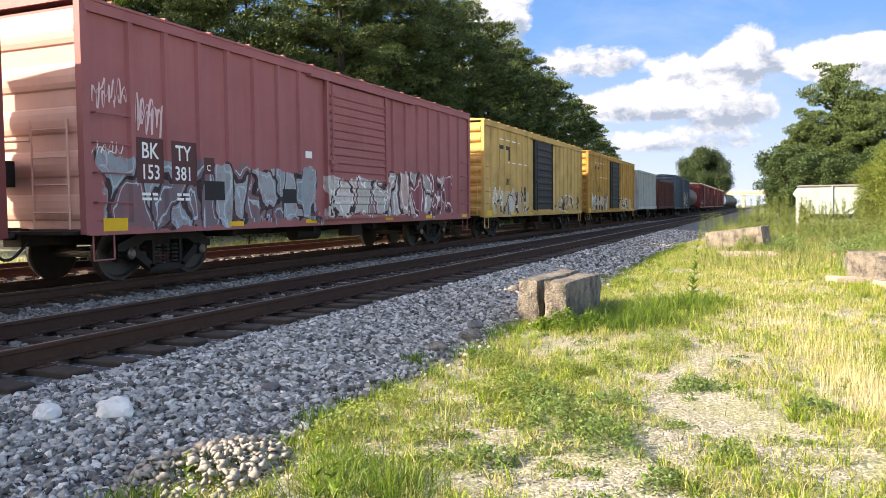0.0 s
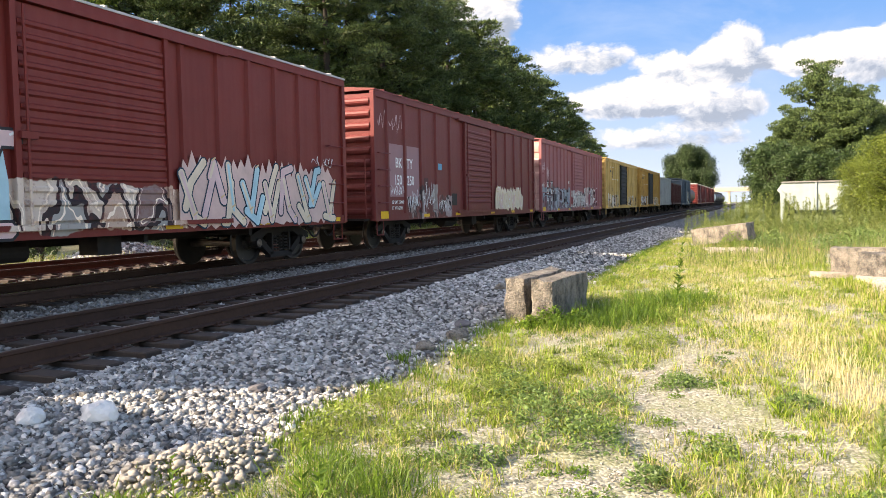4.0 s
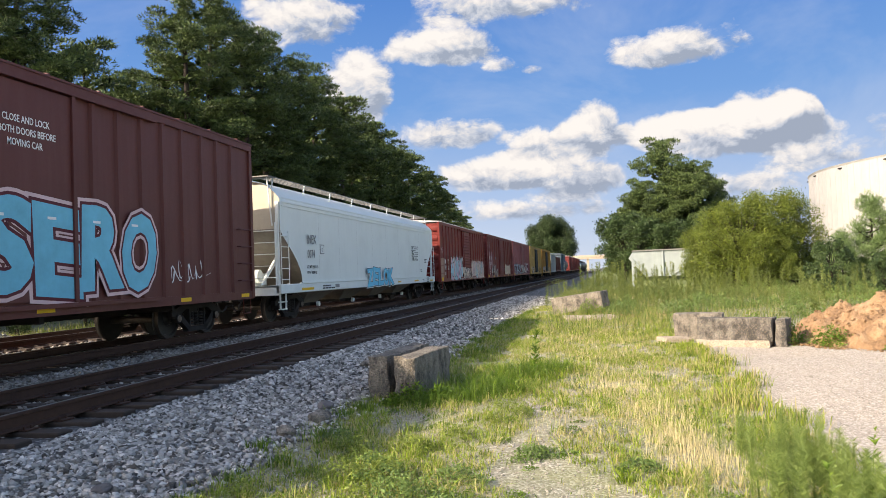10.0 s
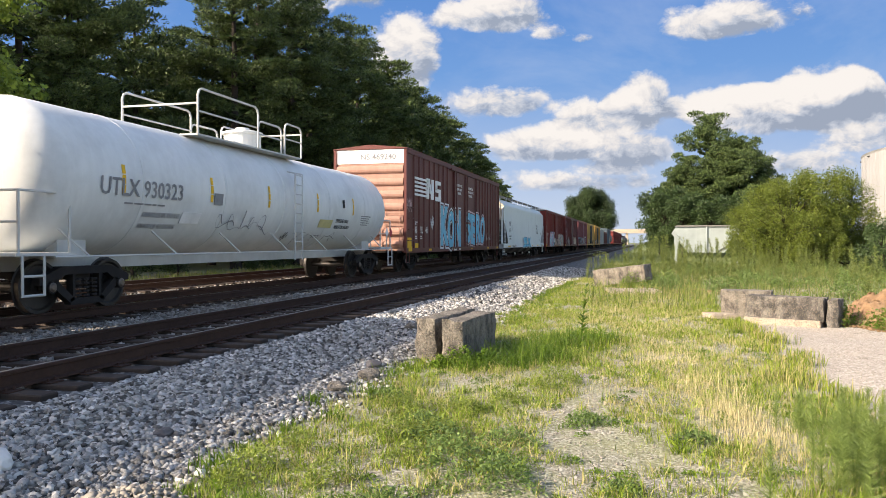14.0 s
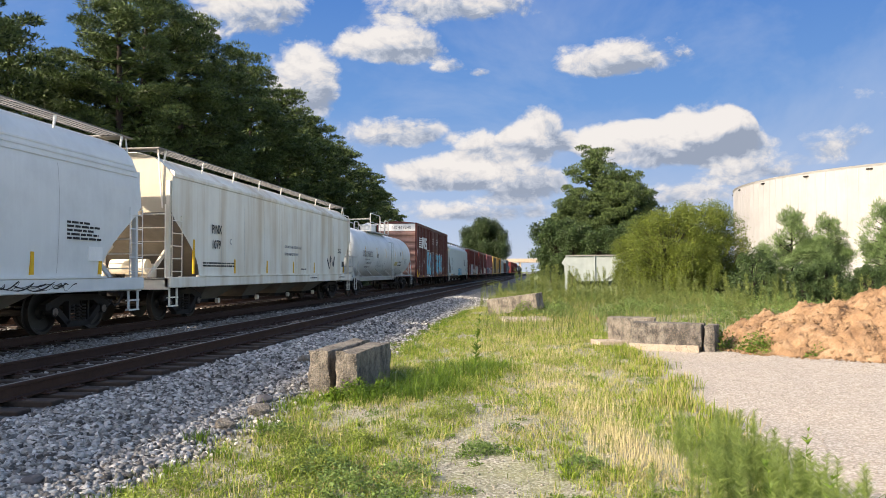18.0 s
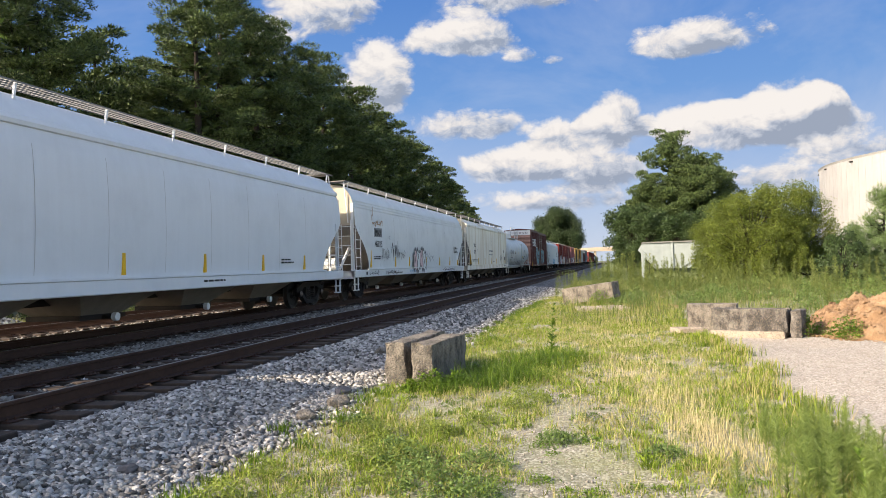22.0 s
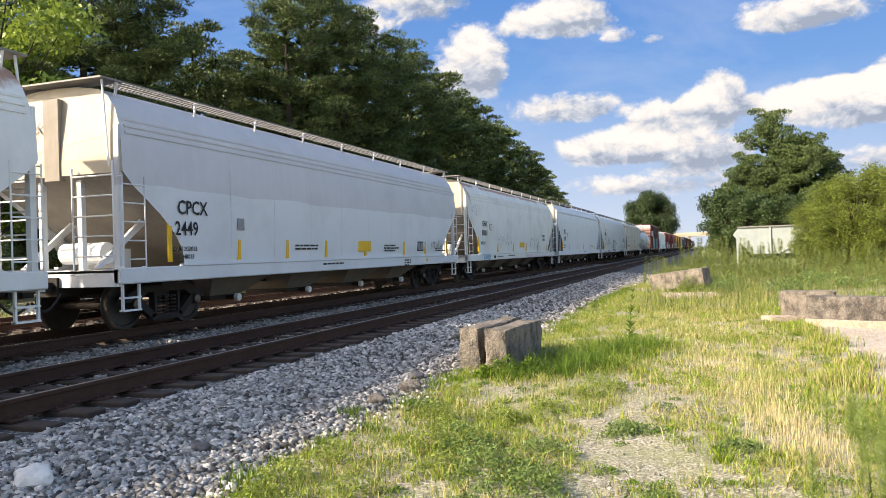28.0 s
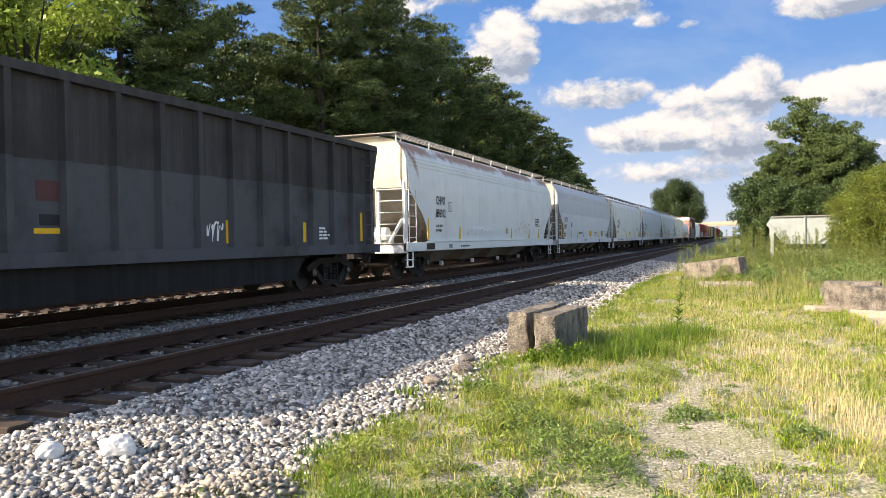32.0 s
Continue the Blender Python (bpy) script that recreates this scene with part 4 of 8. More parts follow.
END_CREAM = paint("yellowed_end_paint", (0.44, 0.395, 0.31), 0.6, 0.4, 0.12)
SEAM = plain("grimy_seam", (0.40, 0.395, 0.38), 0.7, 0, 0.4, 2)
# dark tone puts the shade below the end wall into the slope sheet's colour
SLOPE = paint("shade_toned_grimy_steel", (0.26, 0.235, 0.205), 0.75, 0.6, 0.15)
HOPPER_PROFILE = [(1.50, 1.12), (1.535, 1.5), (1.56, 2.1), (1.56, 2.8), (1.53, 3.3), (1.47, 3.62), (1.36, 3.92), (1.18, 4.16), (0.95, 4.30), (0.5, 4.38), (0.0, 4.40)]


def hopper(name, y0, y1, label, body, marks, chutes=4, chute_mat=None, gear=None, top=4.40, roof_mat=None, straight=False, frame_mat=None, stripes=True, cut=1.6, beads=True, walk_mat=None, stripe_at=(-7.6, -4.6, -1.6, 1.4, 4.4, 7.3)):
    car, h = wagon(name, y0, y1, label, "covered hopper")
    frame_mat = frame_mat or body
    chute_mat = chute_mat or CHUTE
    prof = HOPPER_PROFILE if not straight else [(1.52, 1.12), (1.53, 1.6), (1.53, 2.4), (1.53, 3.0), (1.53, 3.5), (1.52, 3.75), (1.36, 3.95), (1.16, 4.12), (0.95, 4.26), (0.5, 4.36), (0.0, 4.40)]
    prof = [(x, z * top / 4.40 if z > 3 else z) for x, z in prof]
    fine = []
    for (xa, za), (xb, zb) in zip(prof, prof[1:]):
        for k in range(3):
            fine.append((xa + (xb - xa) * k / 3, za + (zb - za) * k / 3))
    fine.append(prof[-1])

    def end_y(z):
        if z > 2.75:
            return h - 0.12 - 0.10 * max(0, (z - 3.2))
        k = (2.75 - z) / 1.6
        return h - 0.12 - cut * math.sin(min(1.0, max(0.0, k)) * math.pi / 2) ** 1.1

    bm = bmesh.new()
    for sx in (1, -1):
        prev = None
        for x, z in fine:
            e = end_y(z)
            row = [bm.verts.new((sx * x, y, z)) for y in np.linspace(-e, e, 9)]
            if prev:
                for k in range(8):
                    q = (prev[k], prev[k + 1], row[k + 1], row[k])
                    bm.faces.new(q if sx > 0 else q[::-1])
            prev = row
    part("body", bm, body, car, smooth=True)
    # ends: upright upper wall and the sloping sheet below it
    for s in (1, -1):
        bm = bmesh.new()
        up = [(x, z) for x, z in fine if z >= 2.75]
        ring = [bm.verts.new((x, s * (end_y(z) - 0.005), z)) for x, z in up] + [bm.verts.new((-x, s * (end_y(z) - 0.005), z)) for x, z in up[::-1][1:]]
        bm.faces.new(ring if s < 0 else ring[::-1])
        part("end_sheet", bm, END_CREAM, car, "sun-yellowed upright end sheet")
        bm = bmesh.new()
        low = fine[[i for i, p in enumerate(fine) if p[1] >= 2.75][0]]
        a = [bm.verts.new((sx * low[0], s * (end_y(low[1]) - 0.01), low[1])) for sx in (-1, 1)]
        b = [bm.verts.new((sx * 1.5, s * (h - 2.9), 1.05)) for sx in (-1, 1)]
        bm.faces.new((a[0], a[1], b[1], b[0]) if s < 0 else (b[0], b[1], a[1], a[0]))
        part("slope_sheet", bm, SLOPE, car, "grimy sloped end sheet, coloured dark for shade")
        ez = end_y(3.9)
        part("end_stiffener", boxes((-0.17, 0.17, min(s * (ez - 0.06), s * (ez + 0.09)), max(s * (ez - 0.06), s * (ez + 0.09)), 2.72, top - 0.22)), SLOPE, car, "grimy upright stiffener on the end sheet")
        for sx in (1, -1):
            part("end_flange", boxes((sx * 1.45 - 0.05, sx * 1.45 + 0.05, min(s * (end_y(3.4) - 0.02), s * (end_y(3.4) + 0.05)), max(s * (end_y(3.4) - 0.02), s * (end_y(3.4) + 0.05)), 2.75, 3.62)), frame_mat, car)
        part("roof_platform", boxes((-1.26, 1.26, min(s * (h - 0.5), s * (h + 0.02)), max(s * (h - 0.5), s * (h + 0.02)), top + 0.03, top + 0.06)), walk_mat or GALV, car, "grating platform across the roof end")
        # end frame: sill beam, posts, braces, ladders, platform
        e0, e1 = s * (h - 0.10), s * h
        bm = boxes((-1.5, 1.5, min(e0, e1), max(e0, e1), 0.82, 1.12), (-1.42, 1.42, min(s * (h - 1.1), s * h), max(s * (h - 1.1), s * h), 1.06, 1.10))
        part("end_beam", bm, frame_mat, car)
        for sx in (1, -1):
            part("end_post", boxes((sx * 1.42 - 0.05, sx * 1.42 + 0.05, min(s * (h - 0.2), s * (h - 0.1)), max(s * (h - 0.2), s * (h - 0.1)), 1.1, 2.9)), frame_mat, car)
            part("end_post", boxes((sx * 0.45 - 0.05, sx * 0.45 + 0.05, min(s * (h - 0.35), s * (h - 0.25)), max(s * (h - 0.35), s * (h - 0.25)), 1.1, 2.95)), frame_mat, car)
            bm = bmesh.new()
            extrude_poly(bm, [(s * (h - 0.16), 1.15), (s * (h - 0.30), 1.15), (s * (h - 1.55), 2.05), (s * (h - 1.45), 2.15)], "x", sx * 0.85 - 0.03, sx * 0.85 + 0.03)
            part("end_brace", bm, frame_mat, car)
        ye = s * (h - 0.05)
        for z in np.linspace(1.35, 2.75, 5):
            bar("end_rung", (-1.4, ye, z), (-0.45, ye, z), 0.016, frame_mat, car)
            bar("end_rung", (0.5, ye, z), (1.4, ye, z), 0.016, frame_mat, car)
        for x in (-1.4, -0.45, 0.5, 1.4):
            bar("ladder_stile", (x, ye, 1.1), (x, ye, 2.9 if abs(x) < 1 else 3.0), 0.02, frame_mat, car)
        for x in (-1, 1):
            bar("roof_handrail", (x * 1.3, s * (h - 0.08), 2.9), (x * 1.15, s * (h - 0.12), top + 0.05), 0.022, frame_mat, car)
        bm = bmesh.new()
        lathe(bm, [(-0.5, 0.0), (-0.5, 0.2), (0.5, 0.2), (0.5, 0.0)], Matrix.Translation((0.0, s * (h - 0.85), 1.42)), 16)
        box(bm, -0.35, 0.35, min(s * (h - 1.6), s * (h - 1.2)), max(s * (h - 1.6), s * (h - 1.2)), 1.12, 1.5)
        part("brake_cylinder", bm, frame_mat, car)
        ladder(car, frame_mat, 1.5, s * (h - 0.08), s * (h - 0.62), 1.12, 2.75, 5)
        bm = boxes((1.46, 1.5, min(s * (h - 0.1), s * (h - 0.14)), max(s * (h - 0.1), s * (h - 0.14)), 0.38, 0.85), (1.46, 1.5, min(s * (h - 0.5), s * (h - 0.54)), max(s * (h - 0.5), s * (h - 0.54)), 0.38, 0.85),
                   (1.42, 1.52, min(s * (h - 0.1), s * (h - 0.54)), max(s * (h - 0.1), s * (h - 0.54)), 0.38, 0.41), (1.42, 1.52, min(s * (h - 0.1), s * (h - 0.54)), max(s * (h - 0.1), s * (h - 0.54)), 0.6, 0.63))
        part("step", bm, frame_mat, car)
    # side sills
    for sx in (1, -1):
        a, b = (1.40, 1.58) if sx > 0 else (-1.58, -1.40)
        bm = boxes((a, b, -h, h, 0.86, 1.14))
        bm = soften(bm, 0.02)
        part("side_sill", bm, frame_mat, car)
        bm = boxes((min(sx * 1.5, sx * 1.60), max(sx * 1.5, sx * 1.60), -h + 1.6, h - 1.6, 1.14, 1.18))
        part("sill_flange", bm, frame_mat, car)
        if beads:
            for z in (3.50, 3.62, 3.74):
                bm = bmesh.new()
                x = np.interp(z, [p[1] for p in prof], [p[0] for p in prof])
                box(bm, min(sx * (x - 0.02), sx * (x + 0.025)), max(sx * (x - 0.02), sx * (x + 0.025)), -h + 0.25, h - 0.25, z - 0.02, z + 0.02)
                part("side_bead", bm, body, car)
        else:
            xe = float(np.interp(3.70, [p[1] for p in prof], [p[0] for p in prof]))
            bm = bmesh.new()
            extrude_poly(bm, [(sx * (xe - 0.03), 3.70), (sx * (xe + 0.035), 3.73), (sx * (xe + 0.045), 3.80), (sx * (xe + 0.01), 3.88), (sx * (xe - 0.10), 3.92)], "y", -h + 0.22, h - 0.22)
            part("eave", bm, body, car, "rounded eave along the roof edge")
        # welded seams between the side sheets
        lo = [(x, z) for x, z in fine if 1.2 < z < 3.5]
        seam = bmesh.new()
        prev = None
        for x, z in lo:
            v = (seam.verts.new((sx * (x + 0.004), -0.006, z)), seam.verts.new((sx * (x + 0.004), 0.006, z)))
            if prev:
                q = (prev[0], prev[1], v[1], v[0])
                seam.faces.new(q if sx > 0 else q[::-1])
            prev = v
        repeat("weld_seam", seam, SEAM, car, [pose(0, y, 0) for y in np.linspace(-h + 3.2, h - 3.2, 8)])
    # chutes
    span = 2 * h - 5.4
    for k in range(chutes):
        yc = -span / 2 + span * (k + 0.5) / chutes
        w = span / chutes * 0.48
        bm = bmesh.new()
        t = [bm.verts.new((x * 1.42, yc + y * w, 1.12)) for x, y in ((-1, -1), (1, -1), (1, 1), (-1, 1))]
        m2 = [bm.verts.new((x * 0.55, yc + y * w * 0.35, 0.42)) for x, y in ((-1, -1), (1, -1), (1, 1), (-1, 1))]
        for j in range(4):
            bm.faces.new((t[j], t[(j + 1) % 4], m2[(j + 1) % 4], m2[j]))
        bm.faces.new(m2[::-1])
        ch = part("chute", bm, chute_mat, car, "grimy discharge chute")
        bm = boxes((-0.62, 0.62, yc - w * 0.42, yc + w * 0.42, 0.34, 0.44))
        tube(bm, (-0.85, yc, 0.38), (0.85, yc, 0.38), 0.055, n=10)
        part("outlet_gate", bm, STEEL_DARK, ch)
        bm = bmesh.new()
        tube(bm, (0.85, yc, 0.38), (0.95, yc, 0.38), 0.085, n=12)
        part("outlet_cap", bm, frame_mat, ch)
    part("centre_sill", boxes((-0.2, 0.2, -h - 0.05, h + 0.05, 0.66, 1.0), (-1.4, 1.4, -h + 1.2, -h + 1.6, 0.8, 1.05), (-1.4, 1.4, h - 1.6, h - 1.2, 0.8, 1.05)), gear or STEEL_DARK, car)
    # roof walk of grating on brackets, hatch trough
    wm = walk_mat or GALV
    for sx in (1, -1):
        bm = bmesh.new()
        y = -h + 0.2
        while y < h - 0.2:
            box(bm, min(sx * 0.78, sx * 1.26), max(sx * 0.78, sx * 1.26), y, y + 0.010, top + 0.035, top + 0.055)
            y += 0.10
        for x in (0.78, 0.90, 1.02, 1.14, 1.26):
            box(bm, sx * x - 0.004, sx * x + 0.004, -h + 0.15, h - 0.15, top + 0.03, top + 0.06)
        part("running_board", bm, wm, car, "dark weathered grating walkway")
        bm = bmesh.new()
        extrude_poly(bm, [(sx * 1.15, top - 0.30), (sx * 1.18, top - 0.30), (sx * 1.24, top + 0.03), (sx * 1.19, top + 0.03)], "y", -0.02, 0.02)
        repeat("board_bracket", bm, frame_mat, car, [pose(0, y, 0) for y in np.linspace(-h + 0.4, h - 0.4, 9)])
    bm = boxes((-0.3, 0.3, -h + 0.6, h - 0.6, top - 0.03, top + 0.06))
    part("hatch_trough", bm, roof_mat or body, car)
    add_trucks(car, h - 1.75)
    add_couplers(car, h)

    def side_x(z):
        return float(np.interp(z, [p[1] for p in prof], [p[0] for p in prof]))

    if stripes:
        for j, y in enumerate(stripe_at):
            part("reflector", boxes((side_x(1.6) - 0.03, side_x(1.6) + 0.012, y, y + 0.09, 1.22, 2.15 if j == 0 else 1.65)), YELLOW, car, "yellow upright reflector stripe")
    for kind, *a in marks:
        if kind == "text":
            body_text, y, z, size, m = a[:5]
            text_part("lettering", body_text, size, m, car, on_side(side_x(z) + 0.024, y, z), squeeze=a[5] if len(a) > 5 else 1.0)
        elif kind == "rows":
            stencil_rows("small_print", car, a[5] if len(a) > 5 else BLACK, max(side_x(a[1]), side_x(a[1] - 0.4)) + 0.006, *a[:4], seed=int(a[4]))
        elif kind == "sillrows":
            stencil_rows("sill_print", car, BLACK, 1.583, *a[:4], seed=int(a[4]))
        elif kind == "silltext":
            text_part("lettering", a[0], a[2], BLACK, car, on_side(1.585, a[1], a[3]))
        elif kind == "panel":
            ya, yb, za, zb, m = a
            x = side_x((za + zb) / 2)
            part("painted_panel", boxes((x - 0.03, x + 0.014 + 0.0007 * (next(LAYER) % 12), ya, yb, za, zb)), m, car)
        elif kind == "sillpanel":
            ya, yb, za, zb, m = a
            part("sill_mark", boxes((1.57, 1.586, ya, yb, za, zb)), m, car)
        elif kind == "scrawl":
            scrawl("sprayed_tag", car, a[5], max(side_x(a[1]), side_x(a[1] + a[3]), 1.585 if a[1] < 1.1 else 0) + 0.006, a[0], a[1], a[2], a[3], int(a[4]), *a[6:])
        elif kind == "letters":
            bubble_letters(car, max(side_x(a[2]), 1.585) + 0.012, *a)
        elif kind == "word":
            fat_letters(car, max(side_x(a[2]), 1.60) + 0.004, *a)
        elif kind == "endtext":
            text_part("lettering", a[0], a[3], GREYTEXT, car, on_end(a[1], -end_y(3.5) + 0.002 - 0.012 + 0.03 * 0, a[2]))
    return car


CHUTE = paint("grimy_chute", (0.20, 0.175, 0.15), 0.8, 0.6, 0.25)
GALV = plain("galvanised_steel", (0.20, 0.195, 0.185), 0.65, 0.2, 0.25, 12)


def tank_car(name, y0, y1, label, body, marks, frame_mat, simple=False, r=1.42, zc=2.36):
    car, h = wagon(name, y0, y1, label, "tank car")
    e = h - 0.45
    bm = bmesh.new()
    prof = [(-e, 0.0), (-e + 0.02, r * 0.35), (-e + 0.10, r * 0.65), (-e + 0.25, r * 0.86), (-e + 0.45, r * 0.97), (-e + 0.6, r)]
    prof += [(x, r) for x in np.linspace(-e + 2, e - 2, 8)]
    prof += [(-x, rr) for x, rr in prof[5::-1]]
    lathe(bm, prof, Matrix.Translation((0, 0, zc)) @ Matrix.Rotation(radians(90), 4, "Z"), 40)
    bmesh.ops.recalc_face_normals(bm, faces=bm.faces)
    part("tank", bm, body, car, smooth=True)
    bm = bmesh.new()
    lathe(bm, [(-0.05, r), (-0.04, r + 0.008), (0.04, r + 0.008), (0.05, r)], Matrix.Rotation(radians(90), 4, "Z"), 40)
    repeat("shell_seam", bm, body, car, [pose(0, y, zc) for y in np.linspace(-e + 2.6, e - 2.6, 5)])
    bm = bmesh.new()
    dome = [(zc + r - 0.1, 0.50), (zc + r + 0.40, 0.50), (zc + r + 0.41, 0.55), (zc + r + 0.47, 0.55), (zc + r + 0.50, 0.46), (zc + r + 0.53, 0.2), (zc + r + 0.60, 0.18), (zc + r + 0.62, 0.0)]
    lathe(bm, dome, Matrix.Translation((0, 0.2, 0)) @ Matrix.Rotation(radians(-90), 4, "Y"), 24)
    bmesh.ops.recalc_face_normals(bm, faces=bm.faces)
    part("valve_dome", bm, body, car)
    part("sill", boxes((-0.3, 0.3, -h, h, 0.72, 1.02), (-1.35, 1.35, -h, -h + 1.3, 1.0, 1.05), (-1.35, 1.35, h - 1.3, h, 1.0, 1.05)), frame_mat, car)
    for s in (1, -1):
        part("saddle", boxes((-0.9, 0.9, min(s * (e - 1.6), s * (e - 0.9)), max(s * (e - 1.6), s * (e - 0.9)), 0.95, 1.45)), frame_mat, car)
    if not simple:
        z = zc + r
        part("dome_platform", boxes((-1.0, -0.52, -3.5, 1.8, z - 0.12, z - 0.08), (0.52, 1.0, -3.5, 1.8, z - 0.12, z - 0.08)), frame_mat, car, "grating platform beside the valve dome")
        for x in (-1.0, 1.0):
            for ya, yb, hi in ((-3.5, -0.75, 0.95), (-0.75, 0.55, 0.62), (0.75, 1.8, 0.78)):
                # a bent pipe hoop with rounded corners and a middle bar
                hoop = [(ya, z - 0.1), (ya, z + hi - 0.16), (ya + 0.05, z + hi - 0.05), (ya + 0.16, z + hi), (yb - 0.16, z + hi), (yb - 0.05, z + hi - 0.05), (yb, z + hi - 0.16), (yb, z - 0.1)]
                bm = bmesh.new()
                pipe(bm, [(x, p, q) for p, q in hoop], 0.028, 8)
                part("dome_handrail", bm, frame_mat, car, "white bent pipe handrail")
                bar("middle_rail", (x, ya, z + hi * 0.45), (x, yb, z + hi * 0.45), 0.022, frame_mat, car)
        for y in (-3.5, 1.8):
            bar("end_rail", (-1.0, y, z + 0.6), (1.0, y, z + 0.6), 0.024, frame_mat, car)
        bm = bmesh.new()
        for y in (0.3, 0.75):
            pts = [(r + 0.12, 0.75), (r + 0.12, zc + 0.75), (r - 0.12, zc + 0.80)]
            for (xa, za), (xb, zb) in zip(pts, pts[1:]):
                tube(bm, (xa, y, za), (xb, y, zb), 0.022, n=6)
        for k in range(9):
            x, zz = r + 0.12, 0.98 + k * 0.26
            bar("rung", (x, 0.3, zz), (x, 0.75, zz), 0.018, frame_mat, car)
        part("side_ladder", bm, frame_mat, car)
        grab = [((1.5, -e + 0.2, 0.98), (1.5, e - 0.2, 0.98))]
        for y in np.linspace(-e + 1, e - 1, 7):
            grab.append(((1.5, y, 0.98), (1.15, y - 0.35, 1.45)))
        for a, b in grab:
            bar("safety_rail", a, b, 0.022, frame_mat, car)
        for s in (1, -1):
            pr = []
            for x in (-1.3, -0.5, 0.5, 1.3):
                pr.append(((x, s * (h - 0.1), 1.05), (x, s * (h - 0.1), 2.05)))
            pr += [((-1.3, s * (h - 0.1), 2.05), (-0.5, s * (h - 0.1), 2.05)), ((0.5, s * (h - 0.1), 2.05), (1.3, s * (h - 0.1), 2.05)), ((-1.3, s * (h - 0.1), 1.55), (-0.5, s * (h - 0.1), 1.55)),
                   ((0.5, s * (h - 0.1), 1.55), (1.3, s * (h - 0.1), 1.55)), ((1.3, s * (h - 0.1), 2.05), (1.3, s * (h - 1.2), 2.05)), ((1.3, s * (h - 1.2), 2.05), (1.3, s * (h - 1.2), 1.05)),
                   ((1.38, s * (h - 0.1), 1.0), (1.38, s * (h - 0.1), 0.35)), ((1.38, s * (h - 0.55), 1.0), (1.38, s * (h - 0.55), 0.35)), ((1.38, s * (h - 0.1), 0.37), (1.38, s * (h - 0.55), 0.37)), ((1.38, s * (h - 0.1), 0.68), (1.38, s * (h - 0.55), 0.68))]
            for a, b in pr:
                bar("end_handrail", a, b, 0.024, frame_mat, car)
        for y, m in ((h - 0.62, WHITE), (h - 0.18, PLACARD_RED)):
            ob = part("placard", boxes((-0.003, 0.003, -0.13, 0.13, -0.13, 0.13)), m, car, "diamond hazard placard")
            ob.matrix_basis = pose(1.36, y, 1.6, 45)
            part("placard_holder", boxes((1.33, 1.355, y - 0.02, y + 0.02, 1.05, 1.6)), frame_mat, car)
        for y in (-6.6, -3.64, -0.97, 2.02, 4.81):
            bm = bmesh.new()
            for a in np.linspace(-0.17, 0.10, 3):
                a2 = a + 0.12
                q = [(math.cos(t) * (r + 0.008), zc + math.sin(t) * (r + 0.008)) for t in (a, a2)]
                bm.faces.new([bm.verts.new(p) for p in ((q[0][0], y, q[0][1]), (q[0][0], y + 0.1, q[0][1]), (q[1][0], y + 0.1, q[1][1]), (q[1][0], y, q[1][1]))])
            part("reflector", bm, YELLOW, car, "yellow upright stripe")
    add_trucks(car, h - 1.9)
    add_couplers(car, h)

    def lay(me_ob, zmid):
        a = math.asin(max(-1, min(1, (zmid - zc) / r)))
        return Matrix.Translation((math.cos(a) * (r + 0.012), 0, zc + math.sin(a) * (r + 0.012))) @ Matrix.Rotation(-a, 4, "Y")

    for kind, *a in marks:
        if kind == "text":
            m = lay(None, a[2] + a[3] * 0.35)
            text_part("lettering", a[0], a[3], a[4], car, m @ on_side(0, a[1], -a[3] * 0.35), squeeze=a[5] if len(a) > 5 else 1.0)
        elif kind == "rows":
            ob = stencil_rows("small_print", car, GREYTEXT, 0, a[0], 0.0, a[2], a[3], h=0.034, gap=0.04, seed=int(a[4]))
            ob.matrix_basis = lay(None, a[1])
        elif kind == "panel":
            ob = part("painted_panel", boxes((-0.004, 0.004, a[0], a[1], -0.13, 0.13)), a[3], car)
            ob.matrix_basis = lay(None, a[2])
        elif kind == "scrawl":
            ob = scrawl("sprayed_tag", car, a[5], 0.01, a[0], -a[3] / 2, a[2], a[3], int(a[4]), *a[6:])
            ob.matrix_basis = lay(None, a[1])
    return car


TUB = paint("soot_black_tub", (0.014, 0.013, 0.013), 0.8, 0.4, 0.05)


